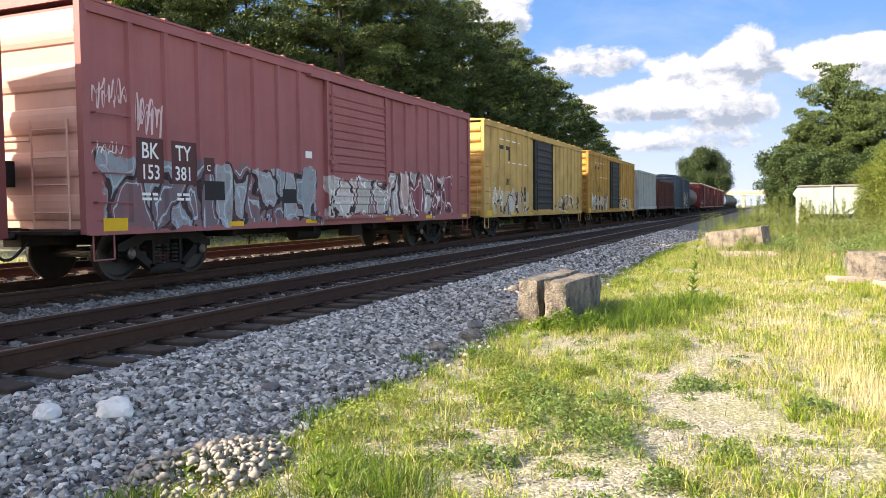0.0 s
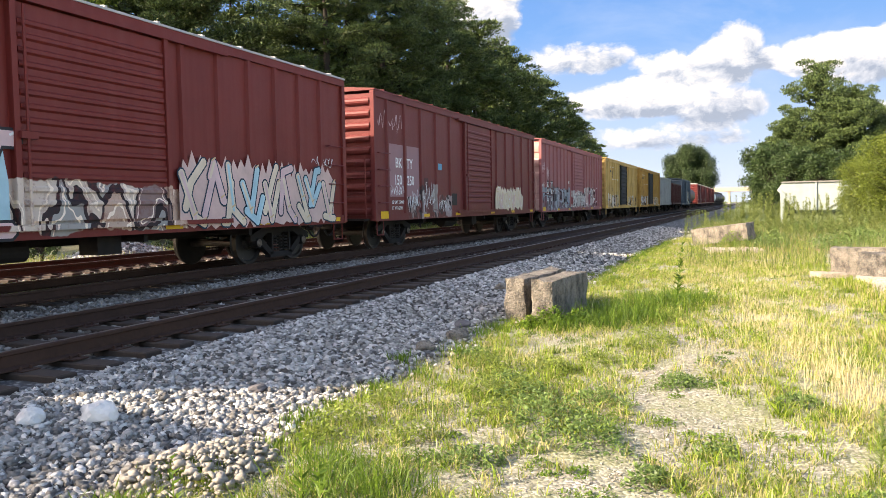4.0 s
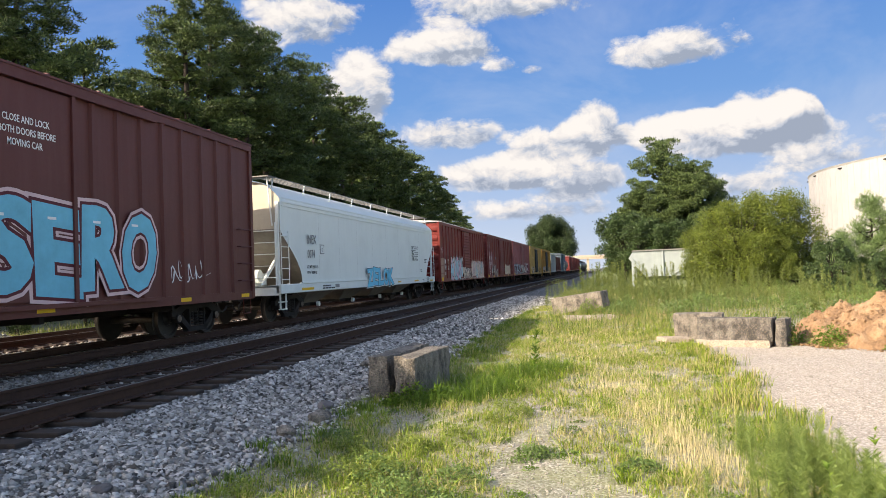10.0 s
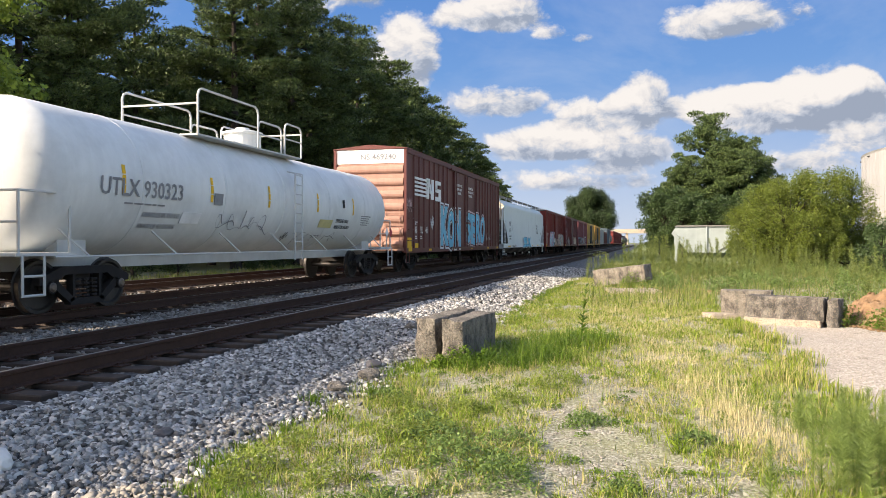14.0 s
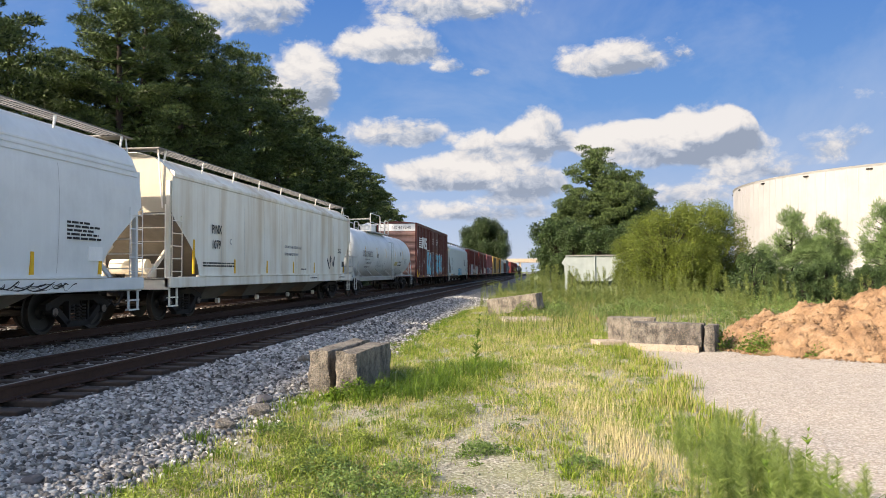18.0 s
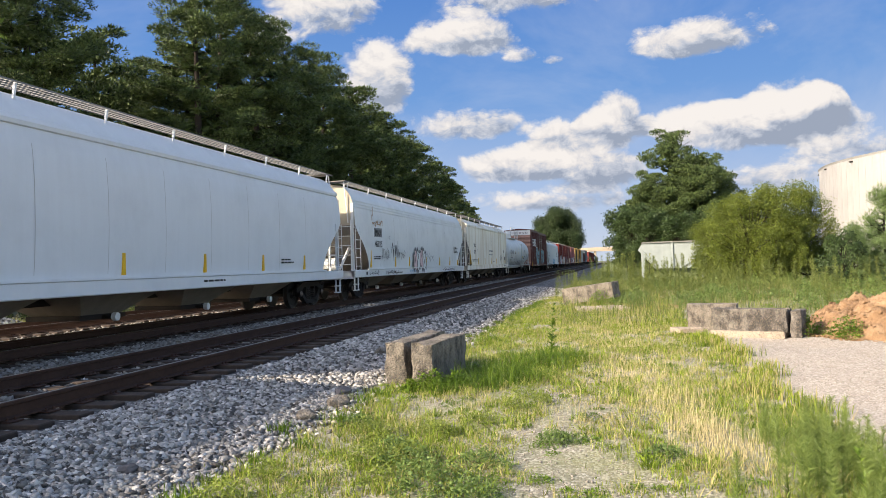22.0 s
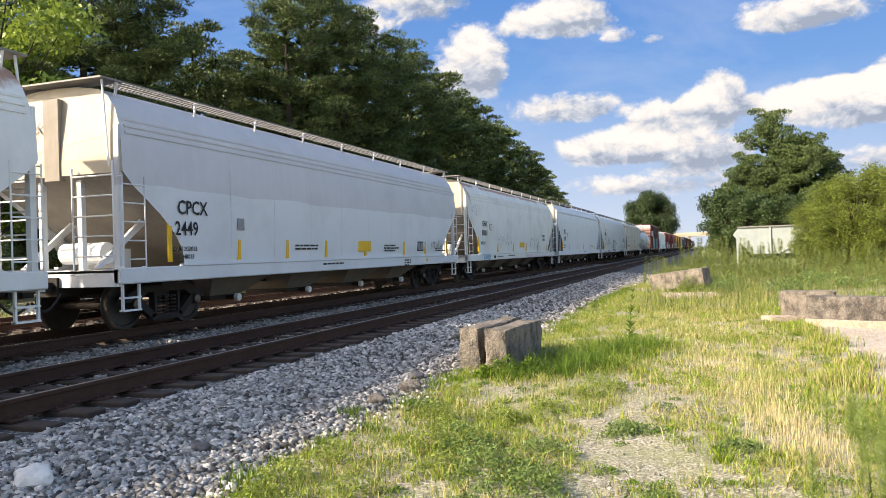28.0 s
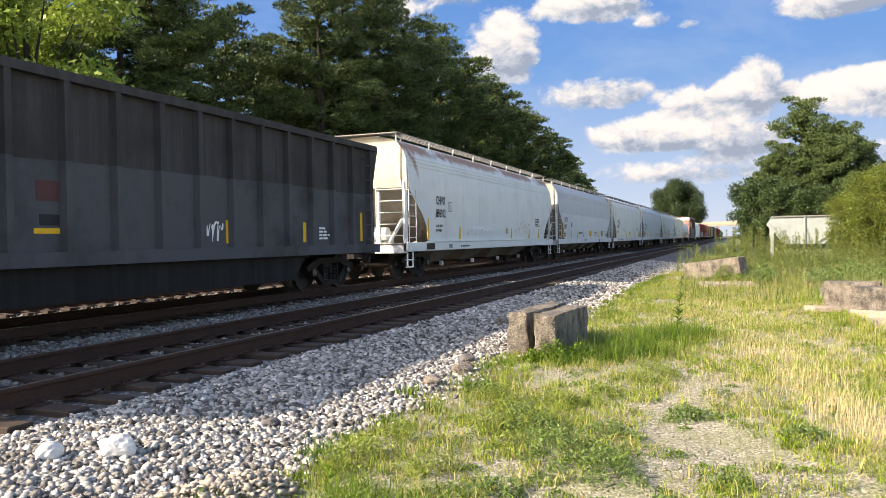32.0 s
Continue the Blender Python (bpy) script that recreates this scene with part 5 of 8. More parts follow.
def gondola(name, y0, y1, label, body, ribs=14, top=3.72, tub=True, marks=(), bottom=0.95):
    car, h = wagon(name, y0, y1, label, "gondola")
    W = 1.48
    t = 0.06
    for sx in (1, -1):
        part("side_wall", boxes((min(sx * (W - t), sx * W), max(sx * (W - t), sx * W), -h + 0.3, h - 0.3, bottom + 0.1, top)), body, car)
        part("end_wall", boxes((-W + t, W - t, min(sx * (h - 0.36), sx * (h - 0.3)), max(sx * (h - 0.36), sx * (h - 0.3)), bottom + 0.1, top)), body, car)
    part("floor_plate", boxes((-W + 0.01, W - 0.01, -h + 0.31, h - 0.31, bottom, bottom + 0.1)), body, car)
    if tub:
        bm = bmesh.new()
        extrude_poly(bm, [(-h + 3.4, bottom + 0.05), (h - 3.4, bottom + 0.05), (h - 4.0, 0.34), (-h + 4.0, 0.34)], "x", -1.42, 1.42)
        part("tub", bm, TUB, car, "soot-black lowered tub between the trucks")
    for s in (1, -1):
        bm = bmesh.new()
        extrude_poly(bm, [(s * (h - 0.32), 2.3), (s * (h - 0.25), 2.3), (s * (h + 0.18), top - 0.05), (s * (h + 0.18), top + 0.05), (s * (h - 0.32), top + 0.05)], "x", -W, -W + 0.12)
        extrude_poly(bm, [(s * (h - 0.32), 2.3), (s * (h - 0.25), 2.3), (s * (h + 0.18), top - 0.05), (s * (h + 0.18), top + 0.05), (s * (h - 0.32), top + 0.05)], "x", W - 0.12, W)
        box(bm, -W, W, min(s * (h + 0.1), s * (h + 0.2)), max(s * (h + 0.1), s * (h + 0.2)), top - 0.08, top + 0.05)
        part("end_overhang", bm, body, car)
        for x in (-1.3, -0.45, 0.45, 1.3):
            part("end_post", boxes((x - 0.05, x + 0.05, min(s * (h - 0.3), s * (h - 0.18)), max(s * (h - 0.3), s * (h - 0.18)), bottom, top)), body, car)
        bm = boxes((-1.45, 1.45, min(s * (h - 0.5), s * h), max(s * (h - 0.5), s * h), bottom - 0.1, bottom + 0.1))
        part("end_beam", bm, body, car)
        ladder(car, body, W, s * (h - 0.32), s * (h - 0.75), bottom + 0.1, top - 0.3, 6, 0.1)
    for sx in (1, -1):
        for k in range(ribs):
            y = -h + 0.45 + (2 * h - 0.9) * k / (ribs - 1)
            bm = bmesh.new()
            extrude_poly(bm, [(sx * W, y - 0.09), (sx * (W + 0.12), y - 0.055), (sx * (W + 0.12), y + 0.055), (sx * W, y + 0.09)], "z", bottom + 0.12, top - 0.05)
            part("side_post", bm, body, car)
        a, b = (W - 0.02, W + 0.13) if sx > 0 else (-W - 0.13, -W + 0.02)
        part("top_chord", boxes((a, b, -h + 0.1, h - 0.1, top - 0.08, top + 0.06)), body, car)
        part("side_sill", boxes((a - 0.02 * sx, b, -h, h, bottom - 0.05, bottom + 0.17)), body, car)
    part("centre_sill", boxes((-0.25, 0.25, -h, h, 0.6, bottom)), STEEL_DARK, car)
    add_trucks(car, h - 1.75)
    add_couplers(car, h)
    for kind, *a in marks:
        if kind == "panel":
            part("painted_panel", boxes((W, W + 0.006, a[0], a[1], a[2], a[3])), a[4], car)
        elif kind == "scrawl":
            scrawl("sprayed_tag", car, a[5], W + 0.008, a[0], a[1], a[2], a[3], int(a[4]), *a[6:])
        elif kind == "rows":
            stencil_rows("small_print", car, WHITE, W + 0.006, *a[:4], seed=int(a[4]))
    return car


# sprayed colours
def spray(name, c):
    return plain("spray_" + name, c, 0.5, 0, 0.18, 3)


SP_BLUE, SP_WHITE, SP_PINK, SP_BLACK, SP_CYAN, SP_TAN, SP_PALE = (spray("blue", (0.10, 0.33, 0.52)), spray("white", (0.72, 0.72, 0.72)), spray("pink", (0.62, 0.36, 0.46)),
                                                               spray("black", (0.02, 0.02, 0.025)), spray("cyan", (0.14, 0.44, 0.58)), spray("tan", (0.60, 0.44, 0.26)), spray("pale_pink", (0.62, 0.44, 0.44)))
SP_SKY, SP_BLUSH, SP_CREAM = spray("pale_sky", (0.36, 0.55, 0.62)), spray("blush", (0.60, 0.42, 0.38)), spray("cream", (0.66, 0.55, 0.42))
DARK_RED = plain("darker_red_panel", (0.12, 0.022, 0.02), 0.6, 0, 0.12, 2)
SP_NAVY, SP_WINE = spray("navy", (0.015, 0.04, 0.07)), spray("wine", (0.09, 0.012, 0.02))
G_BLUE = ((0.14, 0.06, 0.07), (0.22, 0.29, 0.33), (0.10, 0.06, 0.08), (0.30, 0.33, 0.35), (0.09, 0.05, 0.07))
G_WHITE = ((0.25, 0.08, 0.10), (0.55, 0.55, 0.53), (0.16, 0.07, 0.08), (0.40, 0.42, 0.40), (0.60, 0.50, 0.45))
G_TAN = ((0.65, 0.45, 0.30), (0.16, 0.05, 0.045), (0.72, 0.56, 0.44), (0.30, 0.28, 0.26), (0.60, 0.36, 0.24))
G_GREY = ((0.55, 0.55, 0.52), (0.40, 0.22, 0.05), (0.62, 0.60, 0.55), (0.15, 0.12, 0.10), (0.50, 0.35, 0.15))

ROOF_GALV = paint("weathered_roof_steel", (0.42, 0.41, 0.40), 0.6, 0.5, 0.4)

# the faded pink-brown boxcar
# end sheets in a much paler pink than the sides
END_PINK = paint("pale_pink_end", (0.56, 0.33, 0.28), 0.6, 0.3, 0.04)
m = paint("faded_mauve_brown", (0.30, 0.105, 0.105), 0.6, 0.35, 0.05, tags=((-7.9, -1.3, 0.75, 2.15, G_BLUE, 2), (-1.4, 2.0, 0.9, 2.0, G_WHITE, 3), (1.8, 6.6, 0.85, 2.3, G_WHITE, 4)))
DARK_BROWN = plain("dark_brown_panel", (0.085, 0.035, 0.035), 0.6, 0, 0.15, 2)
boxcar("boxcar", 8.45, 24.25, "faded mauve-brown boxcar with sprayed lower panels", m, m, [
    ("panel", -6.92, -6.30, 1.62, 2.36, DARK_BROWN), ("panel", -6.14, -5.49, 1.62, 2.36, DARK_BROWN),
    ("text", "BK", -6.80, 2.03, 0.37, WHITE, 0.85), ("text", "TY", -6.02, 2.03, 0.37, WHITE, 0.85), ("text", "153", -6.82, 1.69, 0.34, WHITE, 0.85), ("text", "381", -6.05, 1.69, 0.34, WHITE, 0.85),
    ("rows", -6.8, 1.42, 0.5, 2, 3), ("rows", -6.0, 1.42, 0.5, 2, 4), ("panel", -5.33, -5.02, 1.82, 2.12, DARK_BROWN), ("text", "C", -5.24, 1.88, 0.16, WHITE),
    ("scrawl", -7.72, 2.65, 0.62, 0.65, 5, SP_PALE, 0.032, 6), ("scrawl", -6.92, 2.36, 0.62, 0.75, 6, SP_PALE, 0.05, 6), ("scrawl", -7.8, 1.95, 0.6, 0.35, 9, SP_WHITE, 0.02, 5),
    ("panel", -2.0, -1.75, 2.3, 2.45, WHITE), ("panel", 5.3, 5.6, 1.3, 1.7, WHITE), ("panel", -5.3, -4.75, 1.35, 1.7, BLACK), ("panel", -2.9, -2.4, 1.3, 1.6, BLACK)],
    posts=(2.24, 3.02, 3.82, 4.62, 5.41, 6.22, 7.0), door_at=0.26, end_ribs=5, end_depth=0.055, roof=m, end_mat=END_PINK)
# oxide-red boxcar
m = paint("oxide_brown_red", (0.150, 0.030, 0.028), 0.5, 0.25, 0.03, tags=((-6.0, -3.6, 0.75, 1.9, ((0.42, 0.40, 0.38), (0.11, 0.026, 0.024), (0.35, 0.30, 0.28), (0.11, 0.026, 0.024), (0.30, 0.2, 0.2)), 5), (-3.5, -2.4, 0.75, 1.6, ((0.38, 0.36, 0.36), (0.11, 0.026, 0.024), (0.45, 0.4, 0.4)), 15)))
LILAC = plain("faded_repaint_panel", (0.30, 0.17, 0.18), 0.6, 0, 0.12, 2)
boxcar("boxcar", -8.96, 7.04, "oxide-red boxcar with pale repaint panels and tags", m, m, [
    ("panel", -7.14, -6.17, 1.47, 2.95, LILAC), ("panel", -5.98, -5.05, 1.47, 2.95, LILAC),
    ("text", "BK", -6.70, 2.30, 0.40, WHITE, 0.9), ("text", "TY", -5.95, 2.30, 0.40, WHITE, 0.9), ("text", "150", -6.78, 1.81, 0.40, WHITE, 0.85), ("text", "250", -5.93, 1.81, 0.40, WHITE, 0.85),
    ("text", "LD LMT 158000", -6.95, 1.27, 0.13, WHITE, 0.9), ("text", "LT WT 62000", -6.95, 1.10, 0.13, WHITE, 0.9),
    ("scrawl", -7.75, 3.17, 0.5, 0.75, 11, SP_PALE, 0.035, 2), ("scrawl", -7.15, 3.15, 0.85, 0.7, 16, SP_PALE, 0.035, 3), ("scrawl", -7.12, 1.43, 0.95, 0.4, 12, SP_WHITE, 0.03, 6), ("scrawl", -5.9, 0.95, 1.0, 0.8, 13, SP_WHITE, 0.03, 7), ("scrawl", -4.85, 1.0, 1.05, 0.95, 14, SP_WHITE, 0.03, 7), ("scrawl", -3.5, 0.95, 0.9, 0.6, 18, SP_WHITE, 0.03, 6),
    ("panel", -4.65, -4.35, 1.75, 2.05, DARK_BROWN), ("text", "C", -4.57, 1.8, 0.18, WHITE), ("panel", -2.3, -1.85, 1.2, 1.6, BLACK), ("panel", -3.5, -3.2, 2.35, 2.55, SP_BLUE), ("rows", -0.3, 2.0, 0.9, 1, 7), ("piece", 2.2, 5.9, 1.0, 1.85, SP_CREAM, [SP_CREAM, SP_BLUSH, SP_CREAM], SP_TAN, SP_WHITE, 41, 7, 0.15), ("panel", 6.0, 6.25, 1.35, 1.6, WHITE)],
    posts=(2.51, 3.72, 4.92, 6.08, 7.23), door_at=0.24, end_ribs=10, end_depth=0.10)
# red boxcar
m = paint("brick_oxide_red", (0.165, 0.026, 0.021), 0.5, 0.3, 0.04, tags=((-1.5, 2.4, 0.8, 1.7, G_TAN[1:] + G_GREY[:1], 8),), patch=(-7.7, -6.9, 1.0, 2.2, (0.40, 0.26, 0.20)))
boxcar("boxcar", -26.55, -10.65, "brick-red boxcar with pink and white graffiti", m, m, [
    ("text", "BK", -6.62, 1.89, 0.37, WHITE, 0.85), ("text", "TY", -5.78, 1.89, 0.37, WHITE, 0.85), ("text", "154", -6.65, 1.52, 0.34, WHITE, 0.85), ("text", "725", -5.88, 1.52, 0.34, WHITE, 0.85), ("rows", -6.6, 1.3, 0.4, 2, 17),
    ("scrawl", -7.6, 2.45, 0.55, 0.5, 21, SP_PALE, 0.03, 4), ("piece", -5.15, -1.25, 0.86, 2.25, SP_SKY, [SP_PINK, SP_PALE, SP_SKY, SP_PINK], SP_BLACK, SP_WHITE, 31, 6, 0.21), ("piece", 2.05, 7.35, 0.86, 2.1, SP_BLUSH, [SP_CREAM, SP_PALE, SP_CREAM, SP_SKY], SP_NAVY, SP_TAN, 37, 9, 0.15), ("scrawl", 6.6, 2.1, 0.85, 0.36, 38, SP_WHITE, 0.025, 5), ("panel", 5.9, 6.4, 1.2, 1.45, YELLOW), ("panel", -6.72, -6.08, 1.44, 2.36, DARK_RED), ("panel", -5.95, -5.3, 1.44, 2.36, DARK_RED)],
    posts=(2.25, 3.24, 4.18, 5.1, 6.0, 6.9), door_at=0.35, end_ribs=6, end_depth=0.09, roof=ROOF_GALV)
# yellow boxcars with dark doors
for k, (ya, yb, c) in enumerate(((25.8, 41.4, (0.50, 0.32, 0.105)), (43.1, 59.4, (0.40, 0.215, 0.045)))):
    m = paint("weathered_yellow", c, 0.65, 0.8, 0.42 if k else 0.26, tags=((-7.2, -2.0, 0.85, 1.9, G_GREY, 11 + k), (1.9, 7.2, 0.85, 1.8, G_GREY, 13 + k)))
    d = paint("charcoal_door", (0.024, 0.025, 0.027), 0.65, 0.4, 0.1)
    mk = [("panel", -6.2, -6.0, 2.6, 3.6, BLACK), ("panel", -6.2, -4.7, 3.4, 3.55, BLACK), ("panel", -4.9, -4.7, 3.0, 3.5, BLACK), ("rows", -6.0, 3.75, 3.4, 1, 41), ("rows", -5.0, 2.9, 3.0, 1, 42),
          ("text", "RBOX", -5.4, 2.05, 0.36, BLACK), ("panel", -3.2, -2.6, 1.4, 2.0, BLACK), ("scrawl", -7.2, 1.0, 1.6, 1.2, 43 + k, SP_WHITE, 0.07, 6), ("scrawl", -5.0, 1.0, 2.2, 1.0, 47 + k, SP_PALE, 0.07, 7), ("scrawl", 3.0, 1.0, 3.2, 0.9, 51 + k, SP_WHITE, 0.06, 8)]
    boxcar("boxcar", ya, yb, "weathered yellow boxcar with a charcoal sliding door", m, d, mk, ribs=8, door_w=3.1, end_ribs=9, end_depth=0.08, roof=m, door_ribs=9)

# hoppers
m = paint("pale_grey_hopper", (0.66, 0.69, 0.67), 0.5, 0.18, 0.0)
BLUE_DEC = spray("sky_blue", (0.10, 0.46, 0.66))
hopper("covered_hopper", -48.56, -28.3, "clean pale grey covered hopper with a blue tag on the sill", m, [
    ("text", "INEX", -8.02, 2.42, 0.42, GREYTEXT, 0.85), ("text", "0074", -8.0, 1.96, 0.38, GREYTEXT, 0.85), ("text", "LD LMT 220700 LB", -8.05, 1.62, 0.13, BLACK, 0.9), ("text", "LT WT 65300 LB", -8.05, 1.44, 0.13, BLACK, 0.9),
    ("panel", -6.85, -6.5, 2.1, 2.42, GREYTEXT), ("panel", -6.82, -6.53, 2.13, 2.39, m), ("text", "E", -6.74, 2.18, 0.18, GREYTEXT),
    ("rows", 5.35, 2.66, 2.0, 1, 59, GREYTEXT), ("text", "APPLIED", 5.35, 2.56, 0.115, BLACK, 0.8), ("rows", 5.95, 2.565, 0.9, 1, 60, GREYTEXT), ("rows", 5.35, 2.47, 1.35, 1, 57, GREYTEXT), ("text", "APPLIED", 5.35, 2.37, 0.115, BLACK, 0.8), ("rows", 5.95, 2.375, 0.9, 1, 58, GREYTEXT),
    ("text", "CAUTION:", 5.35, 2.28, 0.115, BLACK, 0.8), ("rows", 5.95, 2.285, 0.7, 1, 56, GREYTEXT), ("rows", 5.35, 2.19, 1.6, 1, 61, GREYTEXT), ("text", "TO CLEAN", 5.35, 2.09, 0.115, BLACK, 0.8), ("rows", 6.05, 2.095, 0.6, 1, 55, GREYTEXT), ("text", "CLEAN SOFT SOLED SHOES.", 5.35, 2.0, 0.115, BLACK, 0.8), ("rows", 8.0, 2.05, 0.5, 3, 62), ("rows", 7.1, 1.5, 0.4, 2, 63), ("word", -2.0, 1.7, 0.88, 1.6, "ZELOK", BLUE_DEC, SP_NAVY, SP_WHITE, SP_WHITE, 64),
    ("sillpanel", -8.6, -7.6, 0.92, 1.0, YELLOW), ("sillpanel", 5.6, 6.4, 0.95, 1.02, YELLOW), ("sillpanel", 2.6, 3.1, 0.95, 1.02, YELLOW), ("silltext", "EMPTY LOAD", 8.2, 0.09, 1.04), ("sillrows", 8.2, 0.96, 0.5, 2, 65), ("sillrows", -6.8, 1.0, 1.2, 2, 66), ("sillpanel", -5.6, -5.2, 0.94, 1.06, GREYTEXT), ("sillpanel", 8.9, 9.6, 0.92, 0.98, YELLOW), ("sillpanel", 7.3, 7.6, 0.98, 1.04, GREYTEXT),
    ("endtext", "INEX", -1.2, 3.75, 0.3), ("endtext", "0074", -1.2, 3.4, 0.3)], straight=True, stripes=False, top=4.34)
m = paint("cream_hopper", (0.80, 0.755, 0.66), 0.55, 0.22, 0.05, runs=(0.56, 0.44, 0.29))
hopper("covered_hopper", -109.0, -90.3, "cream covered hopper streaked with grime", m, [
    ("text", "PINX", -6.86, 2.38, 0.36, BLACK, 0.85), ("text", "1079", -6.86, 1.94, 0.36, BLACK, 0.85), ("text", "C", -5.6, 2.1, 0.24, GREYTEXT), ("rows", -7.4, 1.5, 3.0, 2, 71),
    ("text", "CLEAN WITH STEAM OR BOILING WATER", -0.6, 2.15, 0.14, GREYTEXT, 0.75), ("text", "INTERIOR AMERCOAT 399 EPOXY", -0.6, 1.88, 0.14, GREYTEXT, 0.75), ("scrawl", 5.2, 1.3, 1.3, 0.9, 74, SP_BLACK, 0.16, 2), ("rows", 6.9, 2.3, 0.6, 3, 75), ("panel", 7.6, 7.95, 1.5, 1.75, BLACK), ("rows", 1.4, 1.35, 0.9, 1, 76), ("sillrows", 7.0, 1.0, 1.0, 1, 77), ("sillrows", 2.5, 1.0, 1.0, 1, 78)],
    stripes=True, beads=False, chutes=4, straight=True, stripe_at=(-8.0, -5.2, -2.4, 0.42, 3.12, 7.9))
m = paint("white_hopper_tagged", (0.68, 0.69, 0.68), 0.5, 0.3, 0.05)
RUSTY = plain("rust_streak", (0.34, 0.17, 0.06), 0.85, 0, 0.3, 8)
hopper("covered_hopper", -130.7, -110.3, "white covered hopper with dense tags and yellow stripes", m, [
    ("panel", -7.82, -6.85, 2.44, 2.80, GREYTEXT), ("text", "PINX", -7.77, 2.48, 0.36, BLACK, 0.95), ("text", "463115", -7.8, 2.04, 0.36, BLACK, 0.85), ("rows", -7.9, 1.62, 1.2, 2, 81), ("text", "C", -5.92, 2.38, 0.22, GREYTEXT),
    ("scrawl", -6.9, 1.3, 1.1, 0.8, 82, SP_BLACK, 0.03, 5), ("scrawl", -5.5, 1.35, 1.1, 1.05, 83, SP_BLACK, 0.07, 4), ("scrawl", -4.2, 1.5, 1.0, 0.5, 84, SP_BLACK, 0.03, 5), ("letters", -1.95, 0.3, 1.05, 2.0, [SP_PALE, m], SP_BLACK, 85, 4, GREYTEXT),
    ("scrawl", 0.5, 1.4, 1.6, 0.5, 86, SP_BLACK, 0.025, 6), ("scrawl", -8.6, 0.9, 1.2, 0.2, 87, SP_BLACK, 0.03, 6), ("scrawl", -6.4, 0.9, 1.6, 0.2, 88, SP_BLACK, 0.03, 8), ("scrawl", -2.7, 0.9, 1.0, 0.2, 89, SP_BLUE, 0.03, 6), ("scrawl", 4.4, 0.9, 3.0, 0.2, 90, SP_BLACK, 0.03, 10),
    ("rows", 7.25, 2.25, 1.2, 5, 91), ("panel", 8.0, 8.5, 1.5, 1.8, WHITE), ("sillrows", -4.9, 0.95, 1.2, 1, 182), ("sillpanel", -9.0, -8.85, 0.94, 1.06, BLACK), ("sillpanel", -5.2, -5.0, 0.95, 1.04, DARK_BROWN), ("endtext", "463115", -1.2, 3.5, 0.25),
    ("scrawl", -8.0, 2.85, 1.2, 0.25, 92, RUSTY, 0.06, 4), ("scrawl", -8.1, 2.9, 0.15, 0.9, 93, RUSTY, 0.05, 1)], stripe_at=(-8.3, -4.9, -2.6, 0.6, 3.6, 6.2, 8.4))
m = paint("pale_grey_white_hopper", (0.65, 0.67, 0.69), 0.5, 0.2, 0.02)
hopper("covered_hopper", -151.5, -132.0, "pale grey-white covered hopper with dark lettering", m, [
    ("text", "MLLX", -7.82, 2.33, 0.42, BLACK, 0.85), ("text", "10079", -7.82, 1.86, 0.40, BLACK, 0.8), ("text", "LD LMT 220400 LBS", -7.9, 1.5, 0.12, BLACK, 0.75), ("text", "LT WT 65600 LBS", -7.9, 1.35, 0.12, BLACK, 0.75), ("panel", -6.55, -6.25, 2.1, 2.4, GREYTEXT), ("panel", -6.52, -6.28, 2.13, 2.37, m), ("text", "C", -6.48, 2.17, 0.2, GREYTEXT),
    ("rows", 4.8, 1.5, 1.0, 2, 102), ("sillrows", 0.5, 1.0, 1.0, 1, 103), ("endtext", "MLLX", -1.2, 3.7, 0.25), ("endtext", "10079", -1.2, 3.42, 0.25)], beads=False, top=4.45, stripe_at=(-8.25, -5.55, -2.4, 0.6, 3.6, 6.4))
m = paint("white_hopper_tan_streaks", (0.68, 0.68, 0.65), 0.5, 0.4, 0.02, rust_line=(-8.75, 4.14, -7.5, 1.3, 0.15))
hopper("covered_hopper", -171.2, -153.1, "white covered hopper with rusty top corner and sprayed outlines", m, [
    ("text", "CHVX", -6.97, 2.37, 0.36, BLACK, 0.8), ("text", "896817", -7.0, 1.96, 0.34, BLACK, 0.8), ("rows", -7.15, 1.65, 0.8, 2, 111), ("panel", -5.75, -5.45, 2.2, 2.5, GREYTEXT), ("panel", -5.72, -5.48, 2.23, 2.47, m), ("text", "C", -5.68, 2.27, 0.18, GREYTEXT),
    ("scrawl", -4.4, 1.3, 2.4, 0.85, 112, SP_BLACK, 0.022, 5), ("scrawl", 2.2, 1.3, 2.6, 0.9, 113, SP_BLACK, 0.026, 5), ("panel", 0.0, 1.0, 1.42, 1.68, YELLOW), ("rows", 0.08, 1.5, 0.8, 1, 180), ("rows", 5.6, 2.1, 0.9, 5, 114), ("scrawl", -6.9, 0.8, 1.1, 0.45, 115, SP_BLUE, 0.05, 6),
    ("sillrows", -2.6, 1.0, 1.4, 1, 116), ("sillpanel", -5.2, -4.9, 0.93, 1.06, BLACK), ("sillrows", -4.6, 0.98, 1.2, 1, 181), ("scrawl", 1.2, 0.88, 1.6, 0.22, 118, SP_PINK, 0.04, 8), ("scrawl", -8.5, 2.75, 0.9, 0.7, 117, GREYTEXT, 0.025, 3)], stripe_at=(-7.55, -4.4, -1.45, 1.4, 4.3, 6.9))
m = paint("two_tone_grey_hopper", (0.50, 0.505, 0.53), 0.5, 0.22, 0.02, tone=(2.55, (0.60, 0.62, 0.64)))
